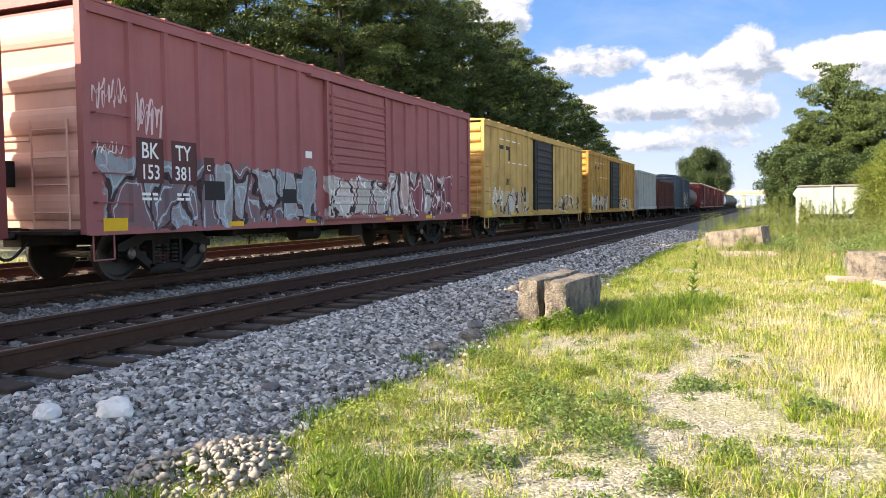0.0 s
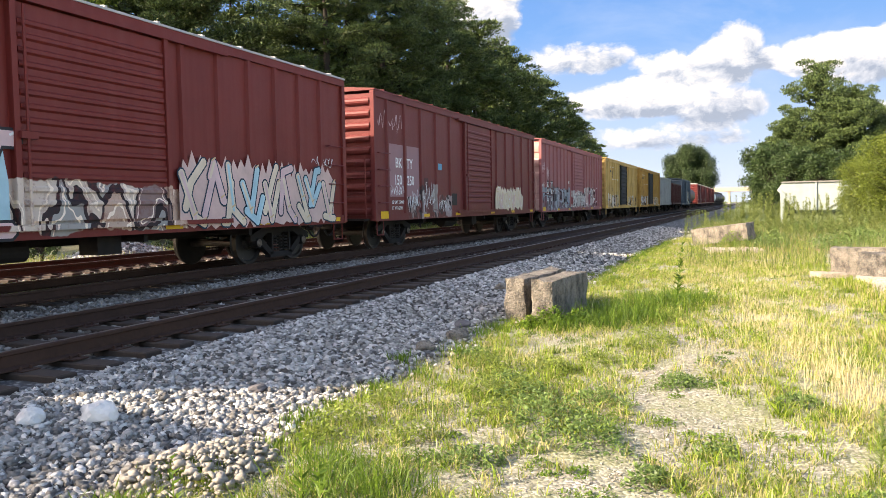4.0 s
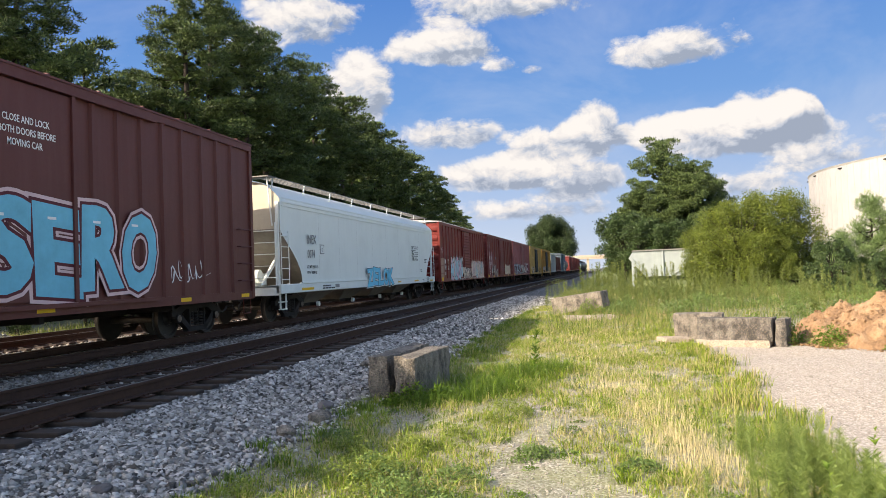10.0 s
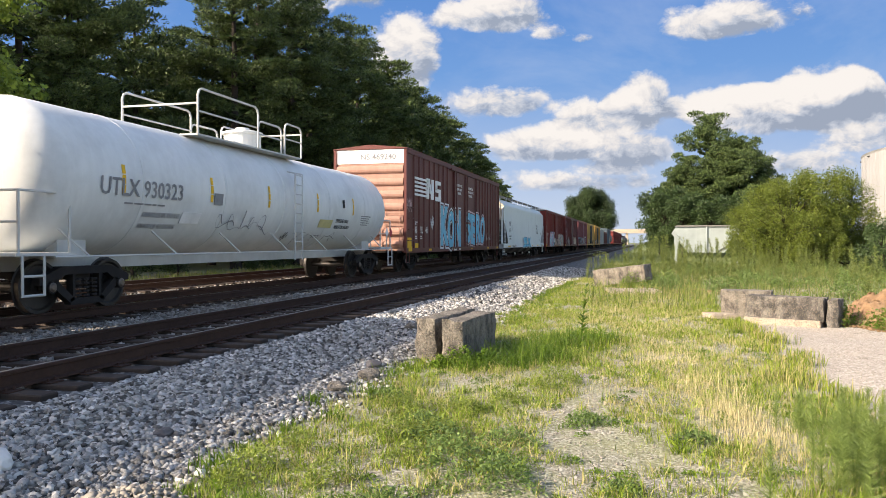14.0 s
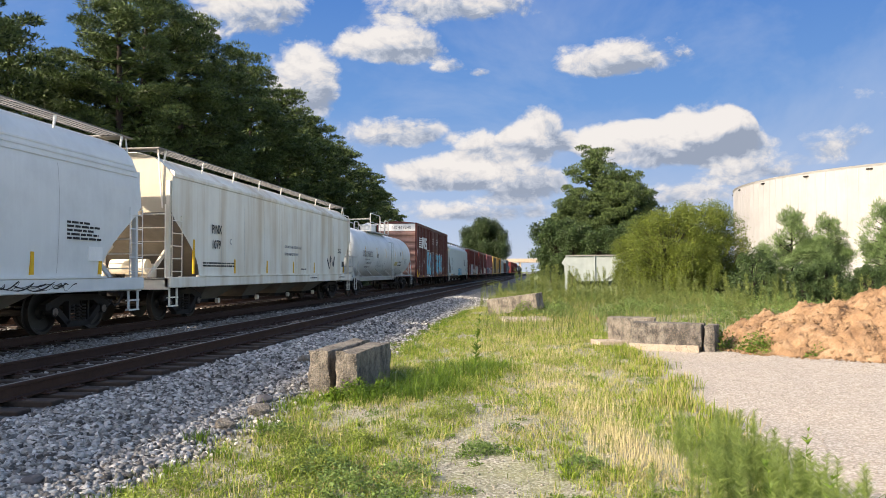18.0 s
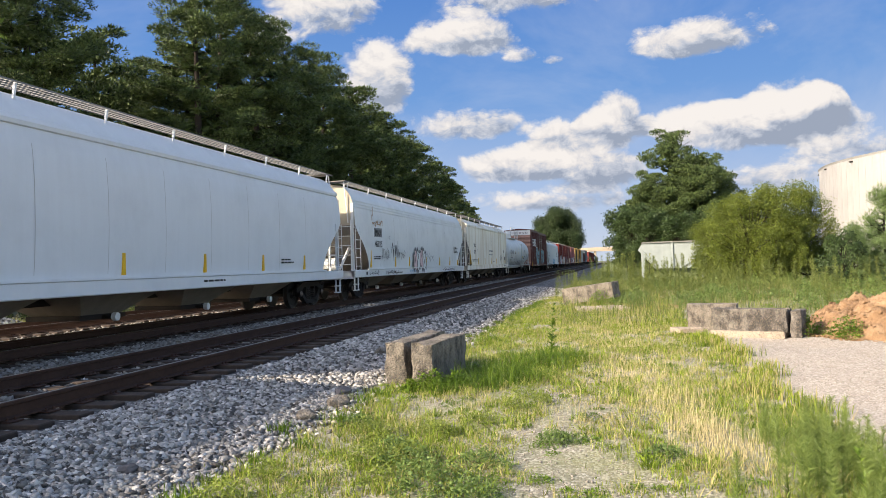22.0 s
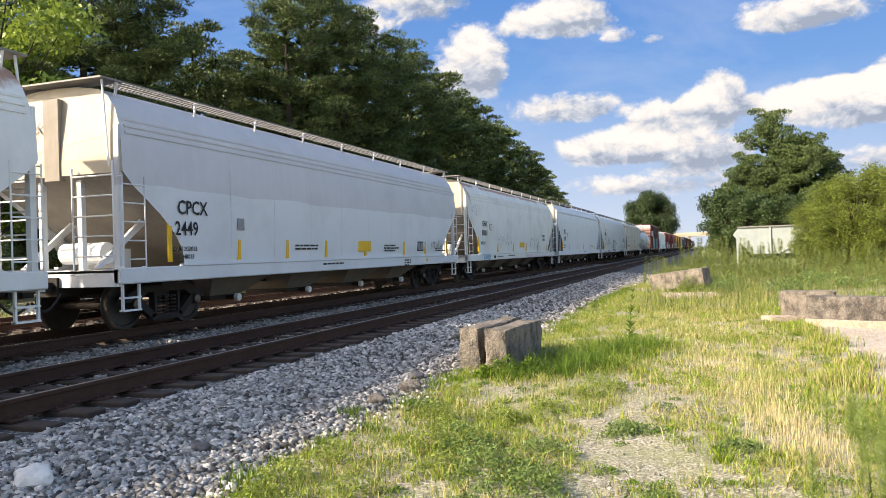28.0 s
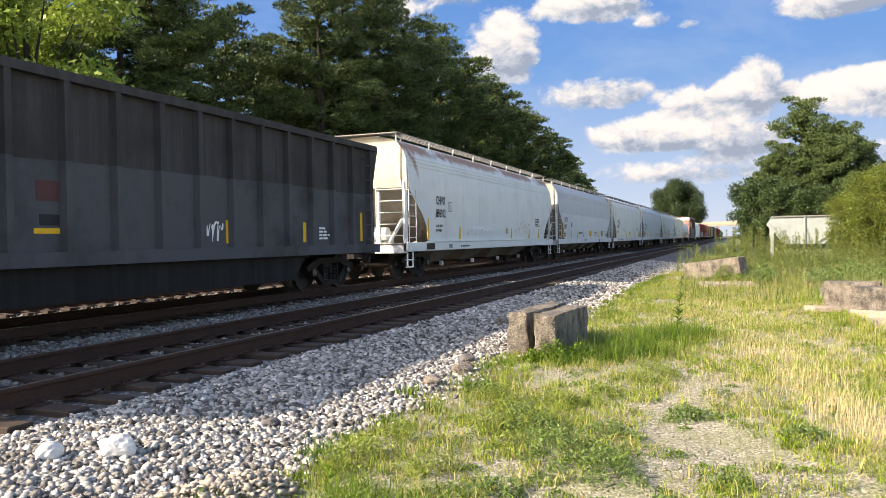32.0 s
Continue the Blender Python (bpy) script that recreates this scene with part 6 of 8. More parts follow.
hopper("covered_hopper", -190.8, -172.6, "grey covered hopper repainted paler below with black lettering", m, [
    ("text", "CPCX", -7.62, 2.12, 0.38, BLACK, 0.9), ("text", "2449", -7.68, 1.72, 0.38, BLACK, 0.9), ("text", "LD LMT 215200 LB", -7.75, 1.42, 0.12, BLACK, 0.75), ("text", "LT WT 64800 LB", -7.75, 1.27, 0.12, BLACK, 0.75), ("panel", -5.7, -5.45, 1.85, 2.1, GREYTEXT), ("panel", 0.2, 1.0, 1.35, 1.65, YELLOW), ("panel", 4.82, 5.34, 1.33, 1.66, BLACK), ("panel", 4.86, 5.06, 1.37, 1.62, GREYTEXT), ("panel", 5.1, 5.3, 1.37, 1.62, GREYTEXT),
    ("rows", -3.3, 1.5, 1.4, 2, 122), ("rows", 2.0, 1.5, 1.4, 3, 123), ("scrawl", 6.1, 1.3, 1.2, 0.5, 124, SP_BLACK, 0.02, 7), ("rows", 6.6, 1.4, 1.1, 2, 127), ("sillrows", 3.5, 1.02, 0.6, 3, 125), ("sillrows", -2.0, 1.02, 1.4, 1, 126), ("sillpanel", 5.5, 5.65, 0.96, 1.06, YELLOW), ("endtext", "CPCX", -1.0, 3.6, 0.28), ("endtext", "2449", -1.0, 3.28, 0.28)], stripe_at=(-7.85, -5.65, -3.7, -1.78, 0.6, 3.55, 5.5, 7.83))
m = paint("white_hopper_rusty_roof", (0.68, 0.69, 0.67), 0.5, 0.3, 0.02, rust_line=(-8.9, 4.08, -7.6, 1.3, 0.32))
hopper("covered_hopper", -211.1, -192.3, "white covered hopper with heavy rust along the roof edge", m, [
    ("text", "CHVX", -7.15, 2.36, 0.40, BLACK, 0.75), ("text", "896912", -7.14, 1.95, 0.38, BLACK, 0.75), ("text", "LD LMT 220000", -7.15, 1.62, 0.12, BLACK, 0.75), ("text", "LT WT 66000", -7.15, 1.47, 0.12, BLACK, 0.75), ("panel", -5.95, -5.65, 2.15, 2.48, GREYTEXT), ("panel", -5.92, -5.68, 2.18, 2.45, m), ("text", "C", -5.88, 2.22, 0.2, GREYTEXT),
    ("scrawl", -3.8, 1.35, 2.6, 0.45, 132, SP_WHITE, 0.14, 5), ("scrawl", 2.2, 1.25, 2.4, 0.85, 133, RUSTY, 0.025, 5), ("rows", 5.8, 2.1, 0.9, 5, 134), ("rows", 0.9, 1.6, 0.5, 3, 138, RUSTY), ("sillrows", -4.85, 0.95, 1.2, 1, 182), ("sillpanel", -6.0, -5.7, 0.93, 1.06, GREYTEXT), ("sillpanel", -8.0, -7.3, 0.9, 1.1, BLACK), ("endtext", "CHVX", -1.0, 3.6, 0.25)], stripe_at=(-7.8, -4.85, 1.67, 4.68, 6.5))

# tall brown boxcar with the white striped mark drawn as plain shapes
m = paint("dark_brown_boxcar", (0.112, 0.036, 0.031), 0.5, 0.25, 0.03)
# end sheets in a paler tan than the brown sides
END_TAN = paint("pale_tan_end", (0.34, 0.195, 0.15), 0.6, 0.5, 0.12)
mk = [("logo", -8.7, -6.65 - 0.06 * k, 3.86 - 0.17 * k, 3.95 - 0.17 * k, WHITE) for k in range(5)]
mk += [("logo", -6.9, -6.55, 3.13, 4.02, WHITE), ("logo", -6.1, -5.8, 3.13, 4.02, WHITE), ("logo", -6.55, -6.4, 3.66, 4.02, WHITE), ("logo", -6.4, -6.25, 3.38, 3.80, WHITE), ("logo", -6.25, -6.1, 3.13, 3.52, WHITE), ("logo", -5.55, -4.6, 3.85, 4.02, WHITE), ("logo", -5.55, -5.2, 3.6, 3.85, WHITE), ("logo", -5.55, -4.6, 3.5, 3.66, WHITE), ("logo", -4.95, -4.6, 3.3, 3.5, WHITE), ("logo", -5.55, -4.6, 3.11, 3.3, WHITE),
       ("text", "46", -8.55, 1.61, 0.42, WHITE, 0.8), ("text", "92", -7.72, 1.62, 0.42, WHITE, 0.8), ("text", "40", -6.95, 1.62, 0.42, WHITE, 0.8), ("rows", -8.55, 2.05, 0.45, 2, 140), ("rows", -8.6, 1.45, 0.5, 2, 141), ("rows", -7.75, 1.45, 0.5, 2, 149), ("panel", -8.62, -8.0, 0.98, 1.2, YELLOW), ("panel", -9.6, -8.95, 0.98, 1.42, YELLOW), ("scrawl", -9.55, 2.3, 0.6, 1.0, 142, SP_PALE, 0.05, 5), ("scrawl", -6.2, 1.7, 0.6, 0.8, 143, SP_WHITE, 0.06, 4),
       ("word", -4.6, -0.75, 1.0, 2.85, "KON", SP_CYAN, SP_WINE, SP_WHITE, SP_WHITE, 144), ("word", 0.45, 5.2, 1.15, 2.75, "SERO", SP_CYAN, SP_WINE, SP_PALE, SP_WHITE, 145), ("scrawl", 5.8, 1.1, 1.6, 0.8, 146, SP_WHITE, 0.04, 5), ("text", "CLOSE THIS DOOR", -1.5, 4.06, 0.17, WHITE, 0.75, 0.066), ("text", "BEFORE CLOSING", -1.5, 3.86, 0.17, WHITE, 0.75, 0.066), ("text", "MAIN DOOR", -1.35, 3.66, 0.17, WHITE, 0.75, 0.066), ("text", "CLOSE AND LOCK", 1.0, 4.06, 0.17, WHITE, 0.75, 0.066), ("text", "BOTH DOORS BEFORE", 0.92, 3.86, 0.17, WHITE, 0.75, 0.066), ("text", "MOVING CAR", 1.1, 3.66, 0.17, WHITE, 0.75, 0.066)]
big = boxcar("boxcar", -69.77, -50.3, "tall dark brown boxcar with white striped mark and blue graffiti", m, m, mk, top=4.96, posts=(3.25, 4.01, 4.79, 5.57, 6.34, 7.21, 7.93, 8.68), door_w=4.9, door_at=0.3, doors=2, door_ribs=0, end_ribs=7, end_depth=0.11, end_mat=END_TAN, end_top=WHITE)
text_part("lettering", "NS 469240", 0.34, GREYTEXT, big, on_end(-0.42, -9.78, 4.56))

# tank car
PLACARD_RED = plain("red_placard", (0.42, 0.05, 0.06), 0.5, 0, 0.1)
PALE_YELLOW = plain("faded_yellow_plate", (0.52, 0.46, 0.22), 0.6, 0, 0.2)
m = paint("pale_grey_tank", (0.64, 0.65, 0.64), 0.45, 0.45, 0.09)
FRAME_W = paint("white_frame", (0.50, 0.50, 0.48), 0.55, 0.4, 0.15)
tank_car("tank_car", -89.0, -71.0, "pale grey tank car with white pipe railings", m, [
    ("text", "UTLX 930323", -7.2, 2.10, 0.46, GREYTEXT, 0.95), ("rows", -6.5, 1.95, 1.4, 1, 151), ("text", "176600 LB 85 450 KG", -5.9, 1.72, 0.16, GREYTEXT, 0.85), ("text", "106400 LB 48 250 KG", -5.9, 1.5, 0.16, GREYTEXT, 0.85), ("text", "ETHYLENE OXIDE", 3.55, 1.85, 0.17, BLACK, 0.75), ("text", "INHALATION HAZARD", 3.55, 1.66, 0.17, BLACK, 0.7), ("panel", 2.35, 3.3, 1.8, PALE_YELLOW), ("panel", 3.95, 4.1, 2.45, BLACK), ("rows", 5.6, 2.1, 0.9, 5, 152),
    ("panel", -3.5, -3.15, 2.2, GREYTEXT), ("panel", -4.6, -3.9, 1.75, SP_WHITE), ("scrawl", 0.9, 1.4, 3.2, 0.6, 153, SP_BLACK, 0.02, 5), ("scrawl", -3.2, 1.7, 2.4, 0.7, 154, GREYTEXT, 0.03, 5), ("scrawl", 0.4, 1.4, 0.3, 0.4, 155, SP_BLACK, 0.04, 3)], FRAME_W)

# dark coal gondola at the tail of the shot
m = paint("charcoal_gondola", (0.040, 0.037, 0.036), 0.75, 0.7, 0.14, tone=(2.45, (0.078, 0.080, 0.088)))
gondola("gondola", -230.7, -213.1, "charcoal coal gondola with heavy side posts", m, 18, 3.70, marks=[
    ("panel", 2.3, 2.44, 1.2, 1.65, YELLOW), ("panel", 5.1, 5.22, 1.2, 1.65, YELLOW), ("panel", 7.9, 8.02, 1.2, 1.95, YELLOW), ("scrawl", 1.75, 1.2, 0.45, 0.55, 161, SP_WHITE, 0.05, 3), ("rows", 5.8, 1.5, 0.5, 4, 162), ("panel", -1.95, -1.4, 1.85, 2.15, DARK_BROWN), ("panel", -2.0, -1.4, 1.38, 1.46, YELLOW), ("panel", -1.9, -1.5, 1.5, 1.66, BLACK)])

# wagons far ahead
m = paint("light_grey_ribbed", (0.36, 0.37, 0.35), 0.65, 0.6, 0.2)
gondola("covered_hopper", 61.2, 72.0, "light grey ribbed covered hopper far ahead", m, 12, 3.95, False)
m = paint("rust_brown_hopper", (0.10, 0.035, 0.028), 0.7, 0.4, 0.2)
gondola("open_hopper", 73.6, 86.4, "rust-brown open hopper far ahead", m, 12, 3.55, False)
m = paint("slate_blue", (0.075, 0.10, 0.125), 0.65, 0.6, 0.25, tags=((0.5, 6.5, 0.9, 3.0, G_GREY, 31),))
boxcar("boxcar", 88.2, 105.0, "slate-blue boxcar with pale graffiti", m, m, [], top=4.5, detail=False)
tank_car("tank_car", 106.8, 121.0, "brown tank car far ahead", paint("brown_tank", (0.14, 0.09, 0.07), 0.6, 0.4, 0.2), [], STEEL_DARK, True, 1.35, 2.3)
for k in range(4):
    m = paint("bright_oxide_red", (0.13, 0.024, 0.022), 0.55, 0.3, 0.05)
    boxcar("boxcar", 123.0 + 18.2 * k, 139.4 + 18.2 * k, "oxide-red boxcar far ahead", m, m, [("scrawl", -5, 1.2, 8, 1.0, 171 + k, SP_WHITE, 0.15, 9)], top=4.5, ribs=6, detail=False, roof=ROOF_GALV)
tank_car("tank_car", 196.4, 210.6, "white tank car far ahead", paint("white_tank", (0.60, 0.60, 0.58), 0.5, 0.3, 0.1), [], STEEL_DARK, True)
BLACK_TANK = paint("black_tank", (0.03, 0.03, 0.032), 0.5, 0.3, 0.05)
for k in range(5):
    tank_car("tank_car", 212.4 + 16.6 * k, 227.2 + 16.6 * k, "black tank car far ahead", BLACK_TANK, [], STEEL_DARK, True)


# ---- things on the verge and in the yard ----
def rough_block(name, L, W, H, m, mat, label, seed, parent=None, chip=0.012, cat="concrete block", group=""):
    """A worn concrete block, base at z = 0, chipped along its edges."""
    bm = boxes((-L / 2, L / 2, -W / 2, W / 2, 0, H))
    bmesh.ops.subdivide_edges(bm, edges=bm.edges[:], cuts=7, use_grid_fill=True)
    for v in bm.verts:
        p = v.co * 5 + Vector((seed, seed * 2, 0))
        edge = sum((abs(abs(v.co.x) - L / 2) < 1e-4, abs(abs(v.co.y) - W / 2) < 1e-4, abs(v.co.z - H) < 1e-4))
        k = chip * (2.4 if edge > 1 else 0.6)
        v.co += Vector((noise.noise(p), noise.noise(p + Vector((7, 0, 0))), noise.noise(p + Vector((0, 9, 0))))) * k
        if edge > 1:
            v.co -= Vector((math.copysign(chip * 0.5, v.co.x), math.copysign(chip * 0.5, v.co.y), chip * 0.5))
    ob = part(name, bm, mat, parent)
    ob.matrix_basis = m
    if parent is None:
        tagged(ob, label, cat, group)
    return ob


# pair of old concrete beams beside the ballast, the nearest ends facing the camera
z = float(gz(-3, 9.8)) - 0.05
rough_block("concrete_beam", 0.30, 1.9, 0.62, pose(-2.86, 10.72, z, 0, 0, -4), CONCRETE, "old exposed-aggregate concrete beam set in grass", 3, chip=0.015, group="concrete beams by the track")
rough_block("concrete_beam", 0.31, 1.55, 0.62, pose(-2.45, 10.4, z, 0, 0, -5), CONCRETE, "old exposed-aggregate concrete beam half hidden by grass", 5, chip=0.015, group="concrete beams by the track")
# tilted slab
rough_block("concrete_slab", 2.0, 0.55, 0.56, pose(-0.86, 27.6, -0.20, 4, -7, -26), CONCRETE, "tilted broken concrete slab on bare clay", 9, cat="concrete slab")
rough_block("concrete_slab", 1.6, 1.4, 0.12, pose(-0.5, 24.6, -0.36, 0, 0, 10), CONCRETE_PALE, "flat pale concrete slab in the grass", 10, cat="concrete slab")
# yard blocks
zy = -0.40
yb = empty("concrete_block", pose(2.62, 16.1, zy, 0, 0, -22), "black-stained concrete block on a pale footing beside the yard", "concrete block", "yard blocks")
rough_block("upper_block", 1.42, 0.46, 0.44, pose(-0.02, 0, 0.14), CONCRETE_STAINED, "", 21, yb)
rough_block("footing", 1.38, 0.56, 0.15, pose(-0.05, -0.02, 0), CONCRETE_PALE, "", 22, yb)
rough_block("end_cap", 0.20, 0.55, 0.56, pose(0.84, 0.08, 0.0), CONCRETE_STAINED, "", 23, yb)
rough_block("concrete_block", 1.0, 0.5, 0.62, pose(2.02, 17.3, zy, 0, 0, -14), CONCRETE, "chipped grey concrete block with a pale side", 24, group="yard blocks")
rough_block("concrete_slab", 0.6, 0.5, 0.10, pose(1.45, 16.9, -0.36, 0, 3, 20), CONCRETE_PALE, "small broken pale concrete piece in grass", 26, cat="concrete slab")


# clay heap
def heap_mat():
    n = Nodes("orange_clay")
    o = n.coord()
    a = n.noise(o, 2.2, 7, 0.7)
    col = n.ramp(a, [(0.25, (0.15, 0.08, 0.04)), (0.5, (0.33, 0.20, 0.105)), (0.75, (0.47, 0.33, 0.20))])
    n.bump(n.math("ADD", n.noise(o, 9, 6, 0.75), n.noise(o, 30, 4, 0.7)), 0.9, 0.06)
    return n.done(col, 0.95)


CLAY = heap_mat()
hx, hy = np.meshgrid(np.linspace(-1, 1, 220), np.linspace(-1, 1, 170), indexing="ij")
rad = np.sqrt(hx ** 2 + hy ** 2)
hz = np.clip(1 - rad ** 1.7, 0, 1) ** 0.8
wx, wy = 7.9 + hx * 4.3, 16.9 + hy * 3.3
bump = np.array([noise.fractal(Vector((a * 1.5, b * 1.5, 3.0)), 1.0, 2.0, 6) for a, b in zip(wx.ravel(), wy.ravel())]).reshape(wx.shape)
ridge = np.array([abs(noise.noise(Vector((a * 3.1, b * 3.1, 8.0)))) for a, b in zip(wx.ravel(), wy.ravel())]).reshape(wx.shape)
hz = hz * 1.05 * (1 + 0.14 * bump) + np.where(hz > 0.01, 0.16 * bump - 0.12 * ridge + 0.05, 0) * np.clip(hz * 5, 0, 1) - 0.43
rough = np.array([0.5 - 2.2 * abs(noise.noise(Vector((a * 4.3, b * 4.3, 1.0)))) + 1.2 * abs(noise.noise(Vector((a * 11, b * 11, 5.0)))) for a, b in zip(wx.ravel(), wy.ravel())]).reshape(wx.shape)
hz += np.where(hz > -0.42, 0.075 * rough, 0)
hi = np.arange(hz.size).reshape(hz.shape)
heap = mesh_np("clay_bank", np.stack([wx, wy, hz], -1).reshape(-1, 3), np.stack([hi[:-1, :-1], hi[1:, :-1], hi[1:, 1:], hi[:-1, 1:]], -1).reshape(-1, 4), CLAY, smooth=False)
tagged(heap, "heap of dug orange clay beside the yard", "dirt heap")
cr = np.random.default_rng(12)
th, rr = cr.uniform(0, 6.28, 11000), np.sqrt(cr.uniform(0, 1.12, 11000))
cx, cy = 7.9 + np.cos(th) * rr * 4.3, 16.9 + np.sin(th) * rr * 3.3
ga, gb = np.clip((cx - wx[0, 0]) / 8.6 * 219, 0, 219).astype(int), np.clip((cy - wy[0, 0]) / 6.6 * 169, 0, 169).astype(int)
cz = np.maximum(hz[ga, gb] - gz(cx, cy), 0)
size = 0.008 + 0.032 * cr.uniform(0, 1, 11000) ** 3
clods = stones("clay_clods", cx, cy, size, CLAY, "lumps of orange clay on the heap", cr, sink=0.1)
me = clods.data
co = np.empty(len(me.vertices) * 3, dtype=np.float32)
me.vertices.foreach_get("co", co)
co = co.reshape(-1, 3)
co[:, 2] += np.repeat(cz, 8)
me.vertices.foreach_set("co", co.ravel())

# low mound of crumbled concrete at the edge of the ballast
rth, rrr = cr.uniform(0, 6.28, 900), np.sqrt(cr.uniform(0, 1, 900))
rx, ry = -3.0 + np.cos(rth) * rrr * 0.42, 3.55 + np.sin(rth) * rrr * 0.62
RUBBLE = plain("crumbled_concrete", (0.27, 0.245, 0.21), 0.9, 0, 0.3, 30, 0.4)
mound = stones("rubble_mound", rx, ry, 0.007 + 0.024 * cr.uniform(0, 1, 900) ** 3, RUBBLE, "low mound of crumbled pale concrete on the ballast edge", cr)
co = np.empty(len(mound.data.vertices) * 3, dtype=np.float32)
mound.data.vertices.foreach_get("co", co)
co = co.reshape(-1, 3)
co[:, 2] += np.repeat(0.15 * (1 - rrr ** 1.6), 8)
mound.data.vertices.foreach_set("co", co.ravel())

# pale gravel pile beyond the side track
gth, grr = cr.uniform(0, 6.28, 2600), np.sqrt(cr.uniform(0, 1, 2600))
px, py = -20.95 + np.cos(gth) * grr * 1.6, 20.94 + np.sin(gth) * grr * 2.4
pile = stones("gravel_pile", px, py, cr.uniform(0.03, 0.09, 2600), STONE, "pale gravel pile beyond the side track", cr)
me = pile.data
co = np.empty(len(me.vertices) * 3, dtype=np.float32)
me.vertices.foreach_get("co", co)
co = co.reshape(-1, 3)
co[:, 2] += np.repeat(0.62 * (1 - grr ** 1.4), 8)
me.vertices.foreach_set("co", co.ravel())

# white steel bin on legs
BIN = paint("chalky_white_steel", (0.26, 0.295, 0.29), 0.6, 0.4, 0.12)
bn = empty("hopper_bin", pose(3.62, 52.0, -0.3, 0, 0, -6), "chalky white steel hopper bin on legs among weeds", "hopper bin")
bn.scale = (1.2, 1.0, 0.94)
bm = bmesh.new()
extrude_poly(bm, [(-1.45, 2.75), (1.68, 2.75), (1.68, 1.75), (0.95, 0.95), (-0.85, 0.95), (-1.72, 2.25)], "y", -1.0, 1.0)
part("bin_body", bm, BIN, bn)
bm = bmesh.new()
extrude_poly(bm, [(-1.55, 2.72), (1.74, 2.72), (1.74, 2.80), (-1.45, 2.80)], "y", -1.1, 1.1)
part("lid", bm, GALV, bn)
for x, y in ((-1.5, -0.95), (1.62, -0.95), (-1.5, 0.95), (1.62, 0.95)):
    part("leg", boxes((x - 0.06, x + 0.06, y - 0.06, y + 0.06, 0, 2.3)), BIN, bn)
part("brace", tubes([((1.62, -1.04, 1.9), (0.5, -1.04, 0.95)), ((-1.5, -1.04, 2.2), (-0.6, -1.04, 0.95)), ((0.1, -1.04, 2.7), (0.1, -1.04, 0.95))], 0.05), BIN, bn)

# white storage tank
TANKW = paint("white_tank_wall", (0.30, 0.295, 0.292), 0.7, 0.4, 0.0, scale=0.25)
TX, TY, TR, TH = 52.6, 101.0, 27.0, 12.2
st = empty("storage_tank", pose(TX, TY, -0.4), "huge white cylindrical storage tank", "storage tank")
bm = bmesh.new()
lathe(bm, [(0, TR), (TH, TR), (TH + 0.25, TR + 0.12), (TH + 0.3, TR - 0.3), (TH + 0.9, 0)], Matrix.Rotation(radians(-90), 4, "Y"), 96)
bmesh.ops.recalc_face_normals(bm, faces=bm.faces)
part("shell", bm, TANKW, st)
for k in range(24):
    a = 2 * math.pi * k / 24
    ob = part("roof_vent", boxes((-0.3, 0.3, -0.1, 0.1, TH - 0.28, TH - 0.16)), STEEL_DARK, st)
    ob.matrix_basis = pose(math.cos(a) * (TR + 0.06), math.sin(a) * (TR + 0.06), 0, 0, 0, math.degrees(a) + 90)
bm = bmesh.new()
for z in (3.2, 6.4, 9.6):
    lathe(bm, [(z - 0.03, TR), (z - 0.03, TR + 0.02), (z + 0.03, TR + 0.02), (z + 0.03, TR)], Matrix.Rotation(radians(-90), 4, "Y"), 96)
part("shell_seams", bm, TANKW, st)
rib = boxes((TR - 0.05, TR + 0.022, -0.04, 0.04, 0, TH))
repeat("shell_rib", rib, TANKW, st, [pose(0, 0, 0, 0, 0, a) for a in np.arange(0, 360, 2.5)])

# road bridge over the line, far off
br = empty("road_bridge", pose(-8, 420, 0), "pale concrete road bridge over the tracks", "bridge")
part("deck", boxes((-60, 70, -5, 5, 6.2, 7.4)), CONCRETE_PALE, br)
part("parapet", boxes((-60, 70, -5.2, -5, 7.0, 8.3)), CONCRETE_PALE, br)
for x in (-24, -2.5, 14):
    part("pier", boxes((x - 0.6, x + 0.6, -4, 4, -0.5, 6.2)), CONCRETE_PALE, br)


# ---- plants ----
def tri_cloud(centres, dirs, length, width, r, droop=0.0):
    """Thin pointed leaves from centres along dirs: arrays of verts and triangles."""
    n = len(centres)
    side = np.cross(dirs, r.normal(size=(n, 3)))
    side /= np.linalg.norm(side, axis=1)[:, None] + 1e-9
    tip = centres + dirs * length[:, None]
    tip[:, 2] -= droop * length
    a = centres - side * width[:, None] / 2
    b = centres + side * width[:, None] / 2
    v = np.stack([a, b, tip], 1).reshape(-1, 3)
    return v, np.arange(n * 3).reshape(-1, 3)


BARK = plain("pine_bark", (0.03, 0.024, 0.02), 0.9, 0, 0.4, 8, 0.6)
NEEDLES = leafy("pine_needles", (0.006, 0.018, 0.008), (0.130, 0.180, 0.056), 0.5, 0.06, 0.2, 1.5)
LEAVES = leafy("broad_leaves", (0.07, 0.12, 0.02), (0.28, 0.37, 0.06), 0.5, 0.35)
LEAVES_YELLOW = leafy("yellow_green_leaves", (0.035, 0.06, 0.008), (0.17, 0.205, 0.028), 0.5, 0.25, 0.3, 1.2)
LEAVES_DARK = leafy("dark_leaves", (0.014, 0.034, 0.010), (0.065, 0.10, 0.028), 0.5, 0.12)


LEAVES_OAK = leafy("deep_green_leaves", (0.010, 0.024, 0.008), (0.045, 0.07, 0.02), 0.5, 0.1)


